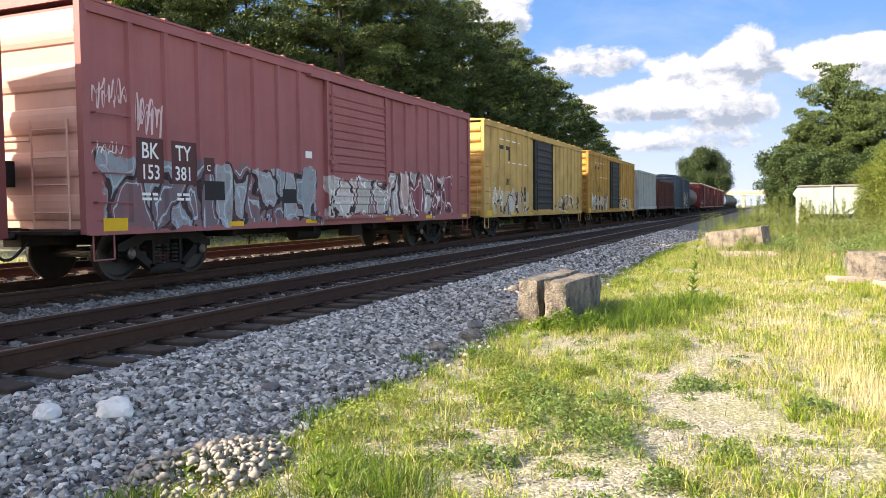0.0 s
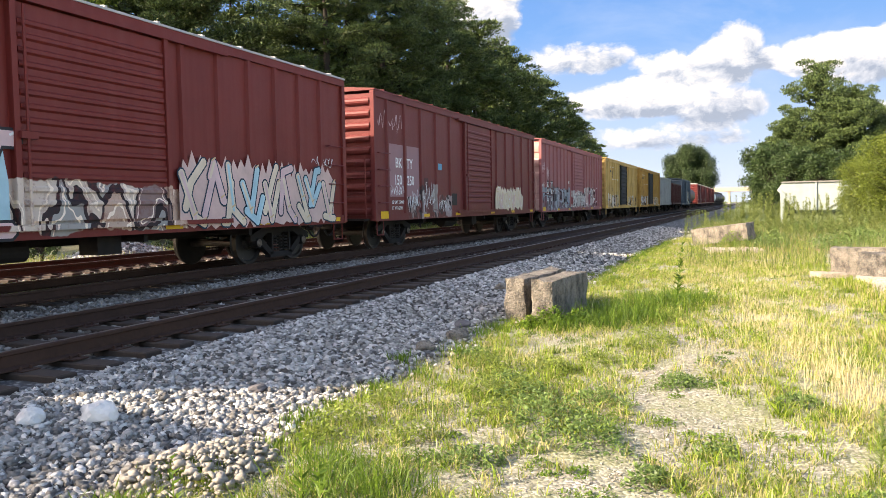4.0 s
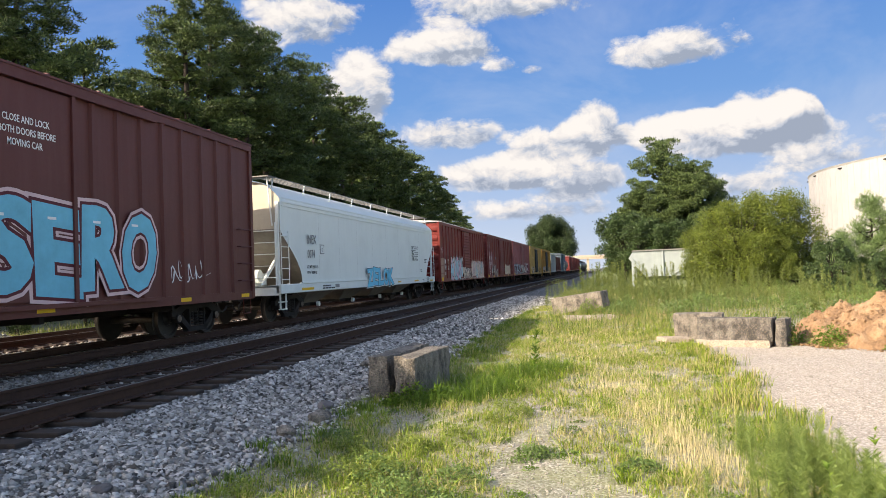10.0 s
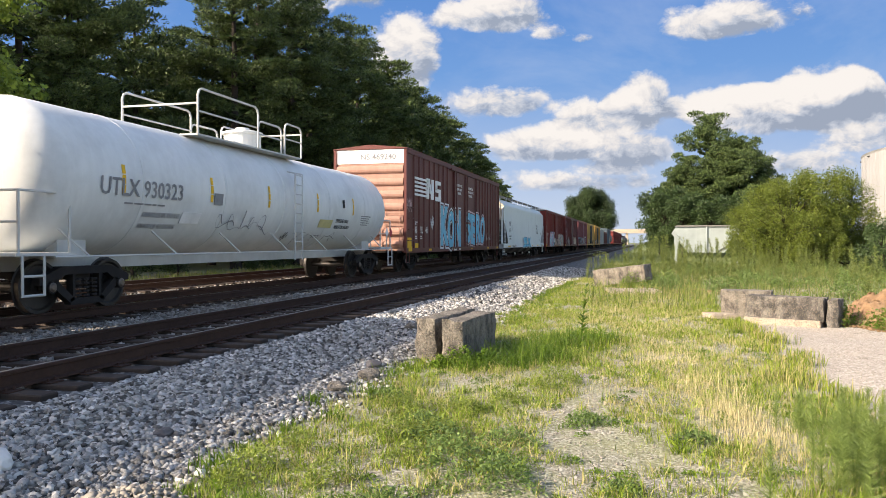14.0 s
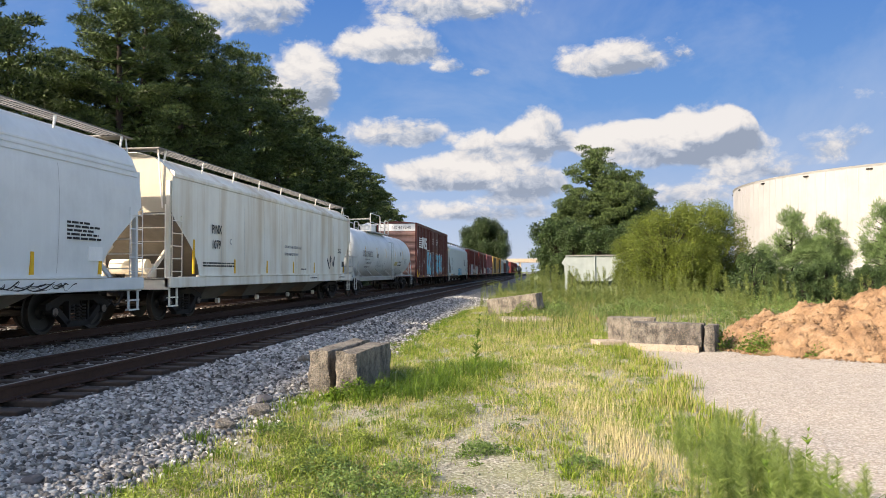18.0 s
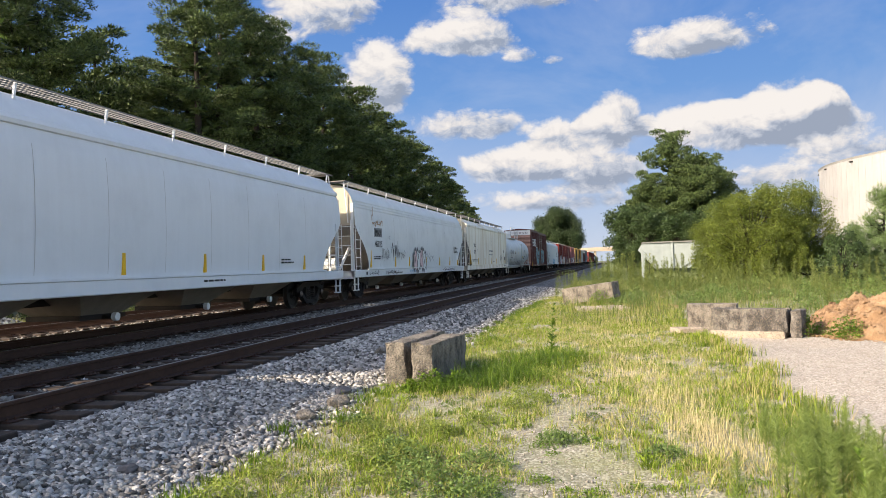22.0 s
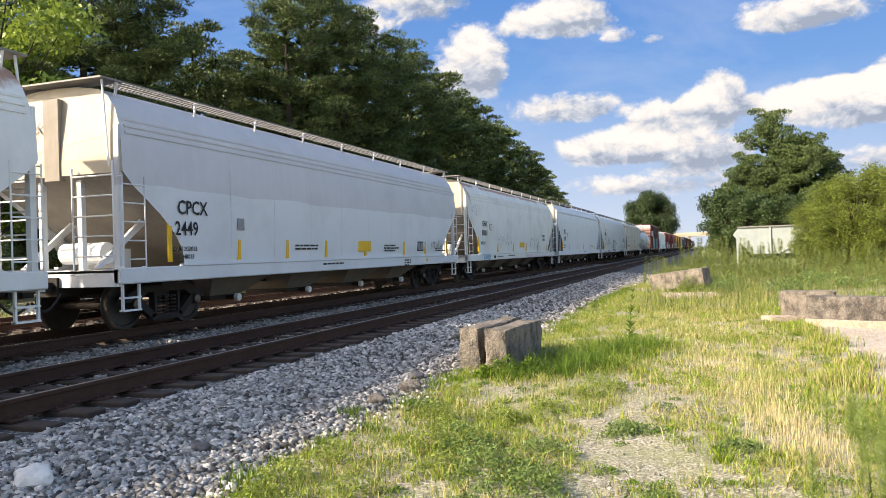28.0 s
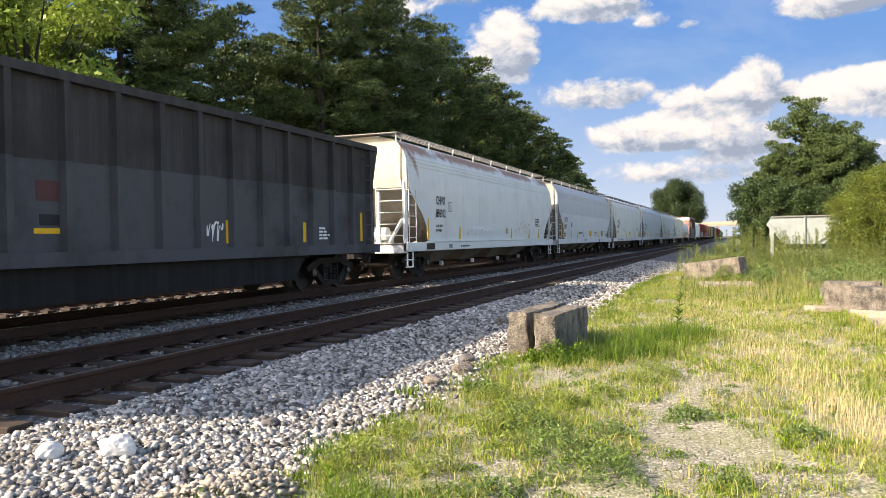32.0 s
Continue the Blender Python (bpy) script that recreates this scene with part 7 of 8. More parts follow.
def trunk_mesh(bm, pts, radii, n=8):
    prev = None
    for p, r in zip(pts, radii):
        ring = [bm.verts.new((p[0] + math.cos(2 * math.pi * k / n) * r, p[1] + math.sin(2 * math.pi * k / n) * r, p[2])) for k in range(n)]
        if prev:
            for k in range(n):
                bm.faces.new((prev[k], prev[(k + 1) % n], ring[(k + 1) % n], ring[k]))
        prev = ring


def pine(seed, H, R, low=0.10, pads=320, leaf=(0.30, 0.10), per=170, round_top=0.6, size=0.85, core=900, n=54, squash=(0.24, 0.44), mat=None):
    """Meshes of one pine: trunk with limbs, and a crown of separate flattened needle pads along the limbs round a dense inside."""
    r = np.random.default_rng(seed)
    bm = bmesh.new()
    bend = r.normal(0, 0.012 * H, 2)
    zs = np.linspace(0, H * 0.97, 9)
    pts = [(bend[0] * (z / H) ** 2, bend[1] * (z / H) ** 2, z) for z in zs]
    trunk_mesh(bm, pts, [0.014 * H * (1 - 0.9 * z / H) + 0.02 for z in zs])
    limbs = []
    for k in range(n):
        f = low + (1 - low) * (k // 4 + r.uniform(0.35, 0.65)) / math.ceil(n / 4)
        z = f * H
        a = k * 2.399 + r.normal(0, 0.4)
        prof = math.sin(math.pi * min(1, (1 - f) / (1 - low) * 0.66 + 0.03)) ** round_top
        ln = R * prof * r.uniform(0.62, 1.12)
        rise = 0.02 + 0.42 * f + r.normal(0, 0.10)
        x0, y0 = bend * (z / H) ** 2
        p = [np.array([x0, y0, z])]
        d = np.array([math.cos(a), math.sin(a), rise])
        for j in range(4):
            d = d + r.normal(0, 0.10, 3) + (0, 0, 0.04)
            p.append(p[-1] + d / np.linalg.norm(d) * ln / 4)
        limbs.append(p)
        for j in range(4):
            tube(bm, p[j], p[j + 1], 0.024 * (1 - j / 4.4) * (0.5 + ln / R), 0.024 * (1 - (j + 1) / 4.4) * (0.5 + ln / R), n=4, caps=False)
    P = np.array(limbs)
    wts = np.linalg.norm(P[:, 4] - P[:, 0], axis=1) ** 1.2

    def along(m, s):
        pick = r.choice(n, m, p=wts / wts.sum())
        seg = np.minimum((s * 4).astype(int), 3)
        fr = s * 4 - seg
        return P[pick, seg] * (1 - fr)[:, None] + P[pick, seg + 1] * fr[:, None]

    # needle pads: shells of short sprays, fuller above than below
    c = along(pads, r.uniform(0.2, 1.0, pads) ** 0.55) + r.normal(0, 1, (pads, 3)) * np.array([0.20, 0.20, 0.05]) * (R / 4.5)
    c = np.concatenate([c, np.array([[bend[0] + q, bend[1] + w, H * e] for q, w, e in zip(r.normal(0, 0.25, 7), r.normal(0, 0.25, 7), np.linspace(0.9, 1.0, 7))]) * (1, 1, 0.99)])
    big = size * r.uniform(0.55, 1.25, len(c))
    big[-7:] *= np.linspace(0.9, 0.45, 7)
    m = len(c) * per
    q = r.normal(size=(m, 3)) + (0, 0, 0.35)
    q /= np.linalg.norm(q, axis=1)[:, None]
    flat = np.repeat(r.uniform(*squash, len(c)), per)
    rad = np.repeat(big, per) * r.uniform(0.55, 1.0, m) ** 0.5
    base = np.repeat(c, per, 0) + q * rad[:, None] * np.stack([np.ones(m), np.ones(m), flat], -1)
    d = q * 0.8 + r.normal(0, 0.45, (m, 3)) + (0, 0, 0.5)
    d /= np.linalg.norm(d, axis=1)[:, None]
    v, f = tri_cloud(base, d, leaf[0] * r.uniform(0.6, 1.25, m), np.full(m, leaf[1]), r)
    # larger sprays close to the trunk
    b2 = along(core, r.uniform(0.02, 0.5, core))
    d2 = r.normal(size=(core, 3)) * (1, 1, 0.6)
    d2 /= np.linalg.norm(d2, axis=1)[:, None]
    v2, f2 = tri_cloud(b2, d2, np.full(core, 0.62 * R / 4.5), np.full(core, 0.36 * R / 4.5), r)
    v, f = np.concatenate([v, v2]), np.concatenate([f, f2 + len(v)])
    me_t = shared("trunk", bm, BARK, True)
    tmp = mesh_np("tmp", v, f, mat or NEEDLES)
    crown = tmp.data
    bpy.data.objects.remove(tmp)
    return me_t, crown


def leafy_tree(seed, H, R, mat, n_leaf=9000, leaf=(0.22, 0.16), base=0.15, lumps=34, lump=(0.34, 0.24)):
    r = np.random.default_rng(seed)
    bm = bmesh.new()
    zs = np.linspace(0, H * 0.8, 6)
    trunk_mesh(bm, [(r.normal(0, 0.03) * z, r.normal(0, 0.03) * z, z) for z in zs], [0.02 * H * (1 - 0.85 * z / H) + 0.01 for z in zs])
    cs = []
    for k in range(lumps):
        f = base + (1 - base) * r.uniform(0.05, 1) ** 0.8
        rad = R * math.sqrt(max(0.02, 1 - ((f - 0.52) / 0.55) ** 2)) * r.uniform(0.35, 0.95)
        a = r.uniform(0, 6.283)
        c = np.array([math.cos(a) * rad, math.sin(a) * rad, f * H])
        cs.append(c)
        tube(bm, (0, 0, max(0.1 * H, f * H * 0.55)), tuple(c), 0.012 * H * 0.5, 0.008, n=5, caps=False)
    me_t = shared("trunk", bm, BARK, True)
    cs = np.array(cs)
    pick = r.integers(0, lumps, n_leaf)
    q = r.normal(size=(n_leaf, 3))
    q /= np.linalg.norm(q, axis=1)[:, None]
    P = cs[pick] + q * (r.uniform(0.2, 1, n_leaf) ** 0.5)[:, None] * np.array([lump[0], lump[0], lump[1]]) * R * r.uniform(0.7, 1.3, (n_leaf, 1))
    P[:, 2] = np.maximum(P[:, 2], 0.05)
    d = r.normal(size=(n_leaf, 3))
    d /= np.linalg.norm(d, axis=1)[:, None]
    s = np.cross(d, r.normal(size=(n_leaf, 3)))
    s /= np.linalg.norm(s, axis=1)[:, None]
    L = leaf[0] * r.uniform(0.6, 1.3, n_leaf)[:, None]
    W = leaf[1] * r.uniform(0.6, 1.3, n_leaf)[:, None]
    v = np.stack([P, P + d * L * 0.5 + s * W * 0.5, P + d * L, P + d * L * 0.5 - s * W * 0.5], 1).reshape(-1, 3)
    ob = mesh_np("tmp", v, np.arange(n_leaf * 4).reshape(-1, 4), mat)
    crown = ob.data
    bpy.data.objects.remove(ob)
    return me_t, crown


def plant(name, meshes, x, y, scale, turn, label, category, group="", zs=None):
    ob = empty(name, pose(x, y, float(gz(x, y)) - 0.05, 0, 0, turn), label, category, group)
    for nm, me in zip(("trunk", "crown"), meshes):
        c = new(nm, me)
        c.parent = ob
        c.scale = (scale, scale, (zs or scale))
    return ob


PINES = [pine(k + 101, 20, r, lo, 400, (0.20, 0.055), 190, size=0.66, n=72) for k, (r, lo) in enumerate(((4.6, 0.08), (4.2, 0.1), (5.0, 0.06), (3.9, 0.1)))]
FAR_PINES = [pine(k + 131, 20, r, lo, 340, (0.34, 0.12), 70, size=0.78) for k, (r, lo) in enumerate(((4.8, 0.05), (4.4, 0.06)))]
tr = np.random.default_rng(77)


def pine_at(x, y, h, k, wide=1.0, label="tall dark green pine in the wood beyond the tracks"):
    plant("pine_tree", PINES[k % 4] if y < 72 and x > -33.5 else FAR_PINES[k % 2], x, y, h / 20 * wide, float(tr.uniform(0, 360)), label, "tree", "pines beyond the tracks", h / 20)


# the wood beyond the tracks: front row, tops following the skyline, then a second row
for k, (x, y, h) in enumerate([(-38, 32, 17.0), (-31.5, 32.5, 19.0), (-32, 36, 20.2), (-27, 46, 20.6), (-28, 50, 21.5), (-27, 55, 21.6), (-28, 60, 21.6), (-27, 65, 21), (-28, 70, 21.0), (-27, 76, 20.2), (-28, 82, 19.4), (-27, 88, 19.6),
                               (-28, 94, 19.2), (-27, 101, 18.8), (-28, 107, 18.4), (-27, 113, 17.2), (-27, 120, 16.6), (-28, 128, 15.6), (-28, 137, 14.6), (-28, 146, 12.8), (-29, 155, 11.5)]):
    pine_at(x, y, h + 0.9, k, 1.24)
for k in range(20):
    y = 40 + k * 6.5
    pine_at(-34 + tr.uniform(-1.5, 1.5), y, float(np.interp(y, [30, 45, 80, 120, 160], [15, 19, 19, 15.5, 11])), k + 1, 1.2)
pine_at(-39, 56, 19.5, 2, 1.2)
for k in range(6):
    pine_at(-40 - k % 2 * 3, 24 + k * 5, 15.5 + k * 0.4, k, 1.2)
for k in range(16):
    pine_at(-42 + tr.uniform(-1.5, 1.5), 52 + k * 6.5, float(np.interp(k, [0, 5, 10, 15], [17, 17, 13, 9])), k, 1.25)

BROAD = [leafy_tree(201, 12, 3.6, LEAVES, 26000, (0.22, 0.14)), leafy_tree(202, 12, 4.2, LEAVES_DARK, 11000, (0.34, 0.24)), leafy_tree(203, 6, 3.5, LEAVES_YELLOW, 34000, (0.17, 0.055), 0.03, 120, (0.17, 0.20)), leafy_tree(204, 3, 1.4, LEAVES_DARK, 7000, (0.14, 0.06), 0.04, 40, (0.22, 0.24))]
for x, y, h in ((-29.5, 24.8, 15.5), (-33, 21.5, 13.0), (-34, 28, 15.0), (-35, 17, 11.5)):
    plant("broadleaf_tree", BROAD[0], x, y, h / 12, float(tr.uniform(0, 360)), "light green broadleaf tree beyond the tracks", "tree", "broadleaf trees")
# low growth under the wood
for k in range(22):
    y = 14 + k * 5.2
    plant("shrub", BROAD[3], -22.5 + tr.uniform(-1.5, 1), y, tr.uniform(0.7, 1.4), float(tr.uniform(0, 360)), "dark green shrub at the wood's edge", "shrub", "shrubs under the wood")
# lone crown far along the line, and the trees on the other side
BIGOAK = leafy_tree(205, 20, 10.0, LEAVES_OAK, 60000, (0.55, 0.36), 0.02, 90, (0.26, 0.26))
plant("broadleaf_tree", BIGOAK, -21.2, 300, 0.96, 20, "round dark green tree beside the line", "tree", zs=1.06)
plant("broadleaf_tree", BIGOAK, -23, 318, 0.8, 120, "round dark green tree beside the line", "tree", zs=0.95)
BIGPINE = pine(110, 18, 5.7, 0.03, 560, (0.32, 0.11), 90, 0.5, 0.80, 2200, 110, (0.45, 0.75))
for x, y, h, w in ((7.4, 98, 17.0, 1.0), (11.5, 99, 13.5, 0.95), (4.2, 108, 11.5, 0.8), (3.0, 122, 10.5, 0.75), (9.5, 112, 13.5, 0.9), (2.6, 140, 10.0, 0.8), (4.6, 96, 11.8, 1.0), (10.4, 95, 13.4, 1.05), (13.4, 101, 11.6, 1.0), (1.9, 112, 9.0, 0.9)):
    plant("pine_tree", BIGPINE, x, y, h / 18 * w, float(tr.uniform(0, 360)), "broad dark green pine across from the wood", "tree", "pines near the tank", h / 18)
for x, y, s in ((2.0, 88, 0.62), (3.6, 84, 0.55), (6.0, 80, 0.5), (1.6, 100, 0.7), (9.0, 86, 0.55)):
    plant("broadleaf_tree", BROAD[1], x, y, s, float(tr.uniform(0, 360)), "dark green broadleaf tree across from the wood", "tree", "trees near the bin")
for x, y, s in ((7.4, 45, 0.80), (9.2, 46.5, 0.88), (6.2, 48, 0.62), (10.8, 47.5, 0.62), (8.4, 44, 0.5)):
    plant("shrub", BROAD[2], x, y, s, float(tr.uniform(0, 360)), "large yellow-green willow-like shrub", "shrub", "yellow-green shrubs")
NEEDLES_YOUNG = leafy("young_pine_needles", (0.05, 0.09, 0.03), (0.20, 0.28, 0.10), 0.5, 0.2)
SAPLING = pine(120, 4, 1.25, 0.02, 150, (0.26, 0.022), 100, 0.75, 0.26, 300, 60, (0.9, 1.5), NEEDLES_YOUNG)
for x, y, s in ((13.2, 42, 1.12), (15.4, 43, 1.05), (17.0, 40, 1.15), (11.5, 41, 0.7), (19, 43, 1.1), (14.3, 41, 0.8)):
    plant("pine_tree", SAPLING, x, y, s, float(tr.uniform(0, 360)), "young pine sapling in front of the tank", "tree", "pine saplings")
for k in range(16):
    plant("shrub", BROAD[3], 9.5 + k * 1.0, 30 + tr.uniform(0, 8), tr.uniform(0.5, 0.85), float(tr.uniform(0, 360)), "low green shrub behind the clay heap", "shrub", "shrubs behind the heap")


# grasses
def blades(name, x, y, h, w, mat, label, r, lean=0.35, curl=0.5):
    """Upright grass blades of two segments."""
    n = len(x)
    z = gz(x, y)
    a = r.uniform(0, 6.283, n)
    la = np.abs(r.normal(0, lean, n))
    dx, dy = np.cos(a) * la, np.sin(a) * la
    b = r.uniform(0, 6.283, n)
    sx, sy = np.cos(b) * w / 2, np.sin(b) * w / 2
    base = np.stack([x, y, z - 0.01], -1)
    mid = base + np.stack([dx * h * 0.4, dy * h * 0.4, h * 0.6], -1)
    tip = base + np.stack([dx * h * (0.8 + curl), dy * h * (0.8 + curl), h * (1.0 - 0.25 * la)], -1)
    s = np.stack([sx, sy, 0 * sx], -1)
    v = np.stack([base - s, base + s, mid + s * 0.75, mid - s * 0.75, tip], 1).reshape(-1, 3)
    k = (np.arange(n) * 5)[:, None, None]
    f = (np.array([[0, 1, 2], [0, 2, 3], [3, 2, 4]])[None] + k).reshape(-1, 3)
    return tagged(mesh_np(name, v, f, mat), label, "grass", kind="stuff")


GRASS = meadow("mixed_grass", (0.065, 0.105, 0.012), (0.31, 0.37, 0.045), (0.42, 0.35, 0.17))
GRASS_FRESH = meadow("fresh_grass", (0.09, 0.15, 0.012), (0.30, 0.40, 0.035), (0.46, 0.40, 0.18))
GRASS_RANK = meadow("rank_grass_leaf", (0.045, 0.08, 0.014), (0.17, 0.22, 0.04), (0.30, 0.27, 0.12))
GRASS_LUSH = leafy("lush_grass", (0.04, 0.085, 0.008), (0.17, 0.26, 0.028), 0.5, 0.35)
GRASS_DRY = leafy("dry_straw_grass", (0.40, 0.33, 0.16), (0.66, 0.58, 0.34), 0.6, 0.3)
WEED = leafy("dark_weed", (0.05, 0.10, 0.02), (0.16, 0.24, 0.05), 0.5, 0.25)


def grass_area(n, x0, x1, y0, y1, r, near=2.0):
    y = y0 + (y1 - y0) * r.uniform(0, 1, n) ** near
    return r.uniform(x0, x1, n), y


gr = np.random.default_rng(31)


def tufted(x, y, per, radius):
    """Each spot becomes a tuft of several blades."""
    n = len(x) * per
    return np.repeat(x, per) + gr.normal(0, radius, n), np.repeat(y, per) + gr.normal(0, radius, n)


x, y = grass_area(78000, -3.3, 2.1, 2.0, 34, gr, 1.6)
patch = wave(x, y, 1.15, 4.0) + 0.5 * wave(x, y, 3.1, 9.0) + 0.55 * wave(x, y, 7.3, 5.0)
bare = np.exp(-((x + 0.65 - 0.05 * (y - 5)) / 0.36) ** 2) * (y < 8.5) + 0.8 * np.exp(-((x + 0.35) / 0.25) ** 2 - ((y - 10.3) / 0.8) ** 2)
ok = (patch + gr.normal(0, 0.30, len(x)) > -0.30 + 1.0 * bare) & (x > -3.15 + 0.25 * wave(x, y, 1.6, 0.5) + gr.normal(0, 0.1, len(x))) & (x < 1.75 + 0.2 * wave(x, y, 1.1, 3.0))
x, y = tufted(x[ok], y[ok], 4, 0.02)
high = np.repeat(gr.uniform(0.35, 1.4, len(x) // 4), 4)
blades("short_grass", x, y, gr.uniform(0.02, 0.085, len(x)) * high * (1 + 0.4 * wave(x, y, 0.8, 2.0)) * (1 + y * 0.012), gr.uniform(0.0035, 0.006, len(x)) * (1 + y * 0.04), GRASS, "short yellow-green grass on the verge", gr, 0.55)
x, y = gr.uniform(-3.1, 1.9, 22000), gr.uniform(-6, 2.15, 22000)
ok = wave(x, y, 1.15, 4.0) + 0.5 * wave(x, y, 3.1, 9.0) + 0.55 * wave(x, y, 7.3, 5.0) + gr.normal(0, 0.3, len(x)) > -0.28
x, y = tufted(x[ok], y[ok], 4, 0.02)
blades("grass_behind", x, y, gr.uniform(0.03, 0.11, len(x)), gr.uniform(0.005, 0.009, len(x)), GRASS_FRESH, "short yellow-green grass on the verge", gr, 0.55)
# tussocks: spreading clumps of longer blades, thicker on the verge than on the path
tx, ty = grass_area(4200, -3.0, 1.9, 2.3, 26, gr, 1.7)
tb = np.exp(-((tx + 0.65 - 0.05 * (ty - 5)) / 0.42) ** 2) * (ty < 9)
tk = (wave(tx, ty, 1.15, 4.0) + 0.55 * wave(tx, ty, 7.3, 5.0) + gr.normal(0, 0.35, len(tx)) > -0.25 + 1.05 * tb) & (tx > -3.0 + 0.25 * wave(tx, ty, 1.6, 0.5)) & (tx < 1.75 + 0.2 * wave(tx, ty, 1.1, 3.0))
x, y = tufted(tx[tk], ty[tk], 22, 0.035)
tall = np.repeat(gr.uniform(0.5, 1.35, tk.sum()), 22)
blades("tussock_grass", x, y, gr.uniform(0.05, 0.15, len(x)) * tall, gr.uniform(0.004, 0.007, len(x)) * (1 + y * 0.04), GRASS_FRESH, "spreading tussocks of fresh yellow-green grass", gr, 0.95, 0.6)
# dry seed grass: thin upright straws in a few drifts
drifts = [(0.72, 7.2, 0.16, 0.5, 1300), (0.55, 8.5, 0.22, 0.6, 750), (0.21, 10.6, 0.35, 1.0, 1000), (-0.1, 13.5, 0.45, 1.3, 900), (-0.6, 17.0, 0.5, 1.6, 900), (0.6, 12, 0.5, 2.0, 600), (0.4, 19, 0.7, 2.0, 600), (-1.6, 8.0, 0.3, 0.5, 120), (-0.4, 8.2, 0.4, 0.7, 220), (1.0, 6.6, 0.14, 0.3, 300)]
x = np.concatenate([cx + gr.normal(0, sx, k) for cx, cy, sx, sy, k in drifts])
y = np.concatenate([cy + gr.normal(0, sy, k) for cx, cy, sx, sy, k in drifts])
ok = (x < 1.8) & (x > -2.3)
x, y = x[ok], y[ok]
blades("straw_grass", x, y, gr.uniform(0.05, 0.19, len(x)), gr.uniform(0.0016, 0.003, len(x)) * (1 + y * 0.05), GRASS_DRY, "dry straw-coloured seed grass", gr, 0.28, 0.25)
# gravelly soil between the tufts
x, y = grass_area(15000, -2.9, 1.9, 2.2, 13, gr, 1.5)
ok = wave(x, y, 1.15, 4.0) + 0.5 * wave(x, y, 3.1, 9.0) + gr.normal(0, 0.3, len(x)) < -0.1 + 1.2 * np.exp(-((x + 0.65 - 0.05 * (y - 5)) / 0.4) ** 2)
PEBBLE = plain("pale_pebbles", (0.31, 0.275, 0.235), 0.85, 0, 0.4, 60, 0.3)
stones("verge_pebbles", x[ok], y[ok], gr.uniform(0.003, 0.008, ok.sum()) * (1 + 0.03 * y[ok]), PEBBLE, "fine pale pebbles on bare soil", gr)
x, y = gr.uniform(1.75, 6.5, 15000), 3.2 + 13 * gr.uniform(0, 1, 15000) ** 1.5
ok = x > 1.95 + 0.25 * wave(x, y, 1.1, 3.0)
stones("yard_gravel", x[ok], y[ok], gr.uniform(0.003, 0.007, ok.sum()) * (1 + 0.04 * y[ok]), PEBBLE, "fine pale gravel of the yard", gr)


def leaf_mounds(name, spots, per, leaf, mat, label):
    """Low leafy weeds: small oval leaves filling domes; spots are (x, y, radius, height)."""
    vs = []
    for cx, cy, rad, hh in spots:
        n = int(per * rad / 0.25)
        a, q = gr.uniform(0, 6.283, n), np.sqrt(gr.uniform(0, 1, n))
        rr = rad * q * (1 + 0.35 * np.sin(3 * a + cx * 9) + 0.2 * np.sin(7 * a))
        x, y = cx + np.cos(a) * rr, cy + np.sin(a) * rr
        p = np.stack([x, y, gz(x, y) + hh * (1 - 0.8 * q ** 2) * gr.uniform(0.2, 1.1, n)], -1)
        d = gr.normal(size=(n, 3)) * (1, 1, 0.5) + (0, 0, 0.3)
        d /= np.linalg.norm(d, axis=1)[:, None]
        t = np.cross(d, gr.normal(size=(n, 3)) * 0.5 + (0, 0, 1))
        t /= np.linalg.norm(t, axis=1)[:, None]
        L = leaf * gr.uniform(0.6, 1.4, (n, 1))
        vs.append(np.stack([p, p + d * L * 0.5 + t * L * 0.24, p + d * L, p + d * L * 0.5 - t * L * 0.24], 1).reshape(-1, 3))
    v = np.concatenate(vs)
    return tagged(mesh_np(name, v, np.arange(len(v)).reshape(-1, 4), mat), label, "weeds", kind="stuff")


LEAF_BRIGHT = leafy("bright_weed_leaf", (0.09, 0.125, 0.022), (0.27, 0.33, 0.06), 0.5, 0.3)
WEED_LEAF = leafy("bluish_weed_leaf", (0.07, 0.115, 0.03), (0.19, 0.27, 0.07), 0.5, 0.3)
leaf_mounds("leafy_weeds", [(-1.35, 5.2, 0.34, 0.20), (-1.0, 4.85, 0.30, 0.17), (-1.62, 5.7, 0.26, 0.16), (-0.75, 3.6, 0.22, 0.10), (-1.1, 5.9, 0.24, 0.13), (-2.6, 7.3, 0.2, 0.14), (-1.9, 6.2, 0.22, 0.12), (-0.5, 4.3, 0.16, 0.08), (-0.2, 5.0, 0.14, 0.07),
                            (0.55, 4.4, 0.16, 0.07), (-1.55, 4.3, 0.2, 0.1), (0.35, 6.4, 0.18, 0.07), (-0.55, 6.8, 0.22, 0.09)], 900, 0.030, WEED_LEAF, "low bluish-green leafy weeds")
leaf_mounds("bright_weeds", [(float(gr.uniform(-2.75, -1.5)), float(gr.uniform(4.2, 7.2)), float(gr.uniform(0.12, 0.26)), float(gr.uniform(0.10, 0.22))) for _ in range(14)] + [(float(gr.uniform(-2.2, -0.9)), float(gr.uniform(7.5, 12.5)), float(gr.uniform(0.12, 0.3)), float(gr.uniform(0.08, 0.20))) for _ in range(14)], 1000, 0.024, LEAF_BRIGHT, "bright yellow-green leafy weeds on the verge")
leaf_mounds("verge_clover", [(float(a), float(b), float(c), float(c) * 0.3) for a, b, c in zip(gr.uniform(-2.8, 1.7, 240), 3 + 16 * gr.uniform(0, 1, 240) ** 1.4, gr.uniform(0.05, 0.17, 240))], 420, 0.022, GRASS_LUSH, "patches of small green clover on the verge")
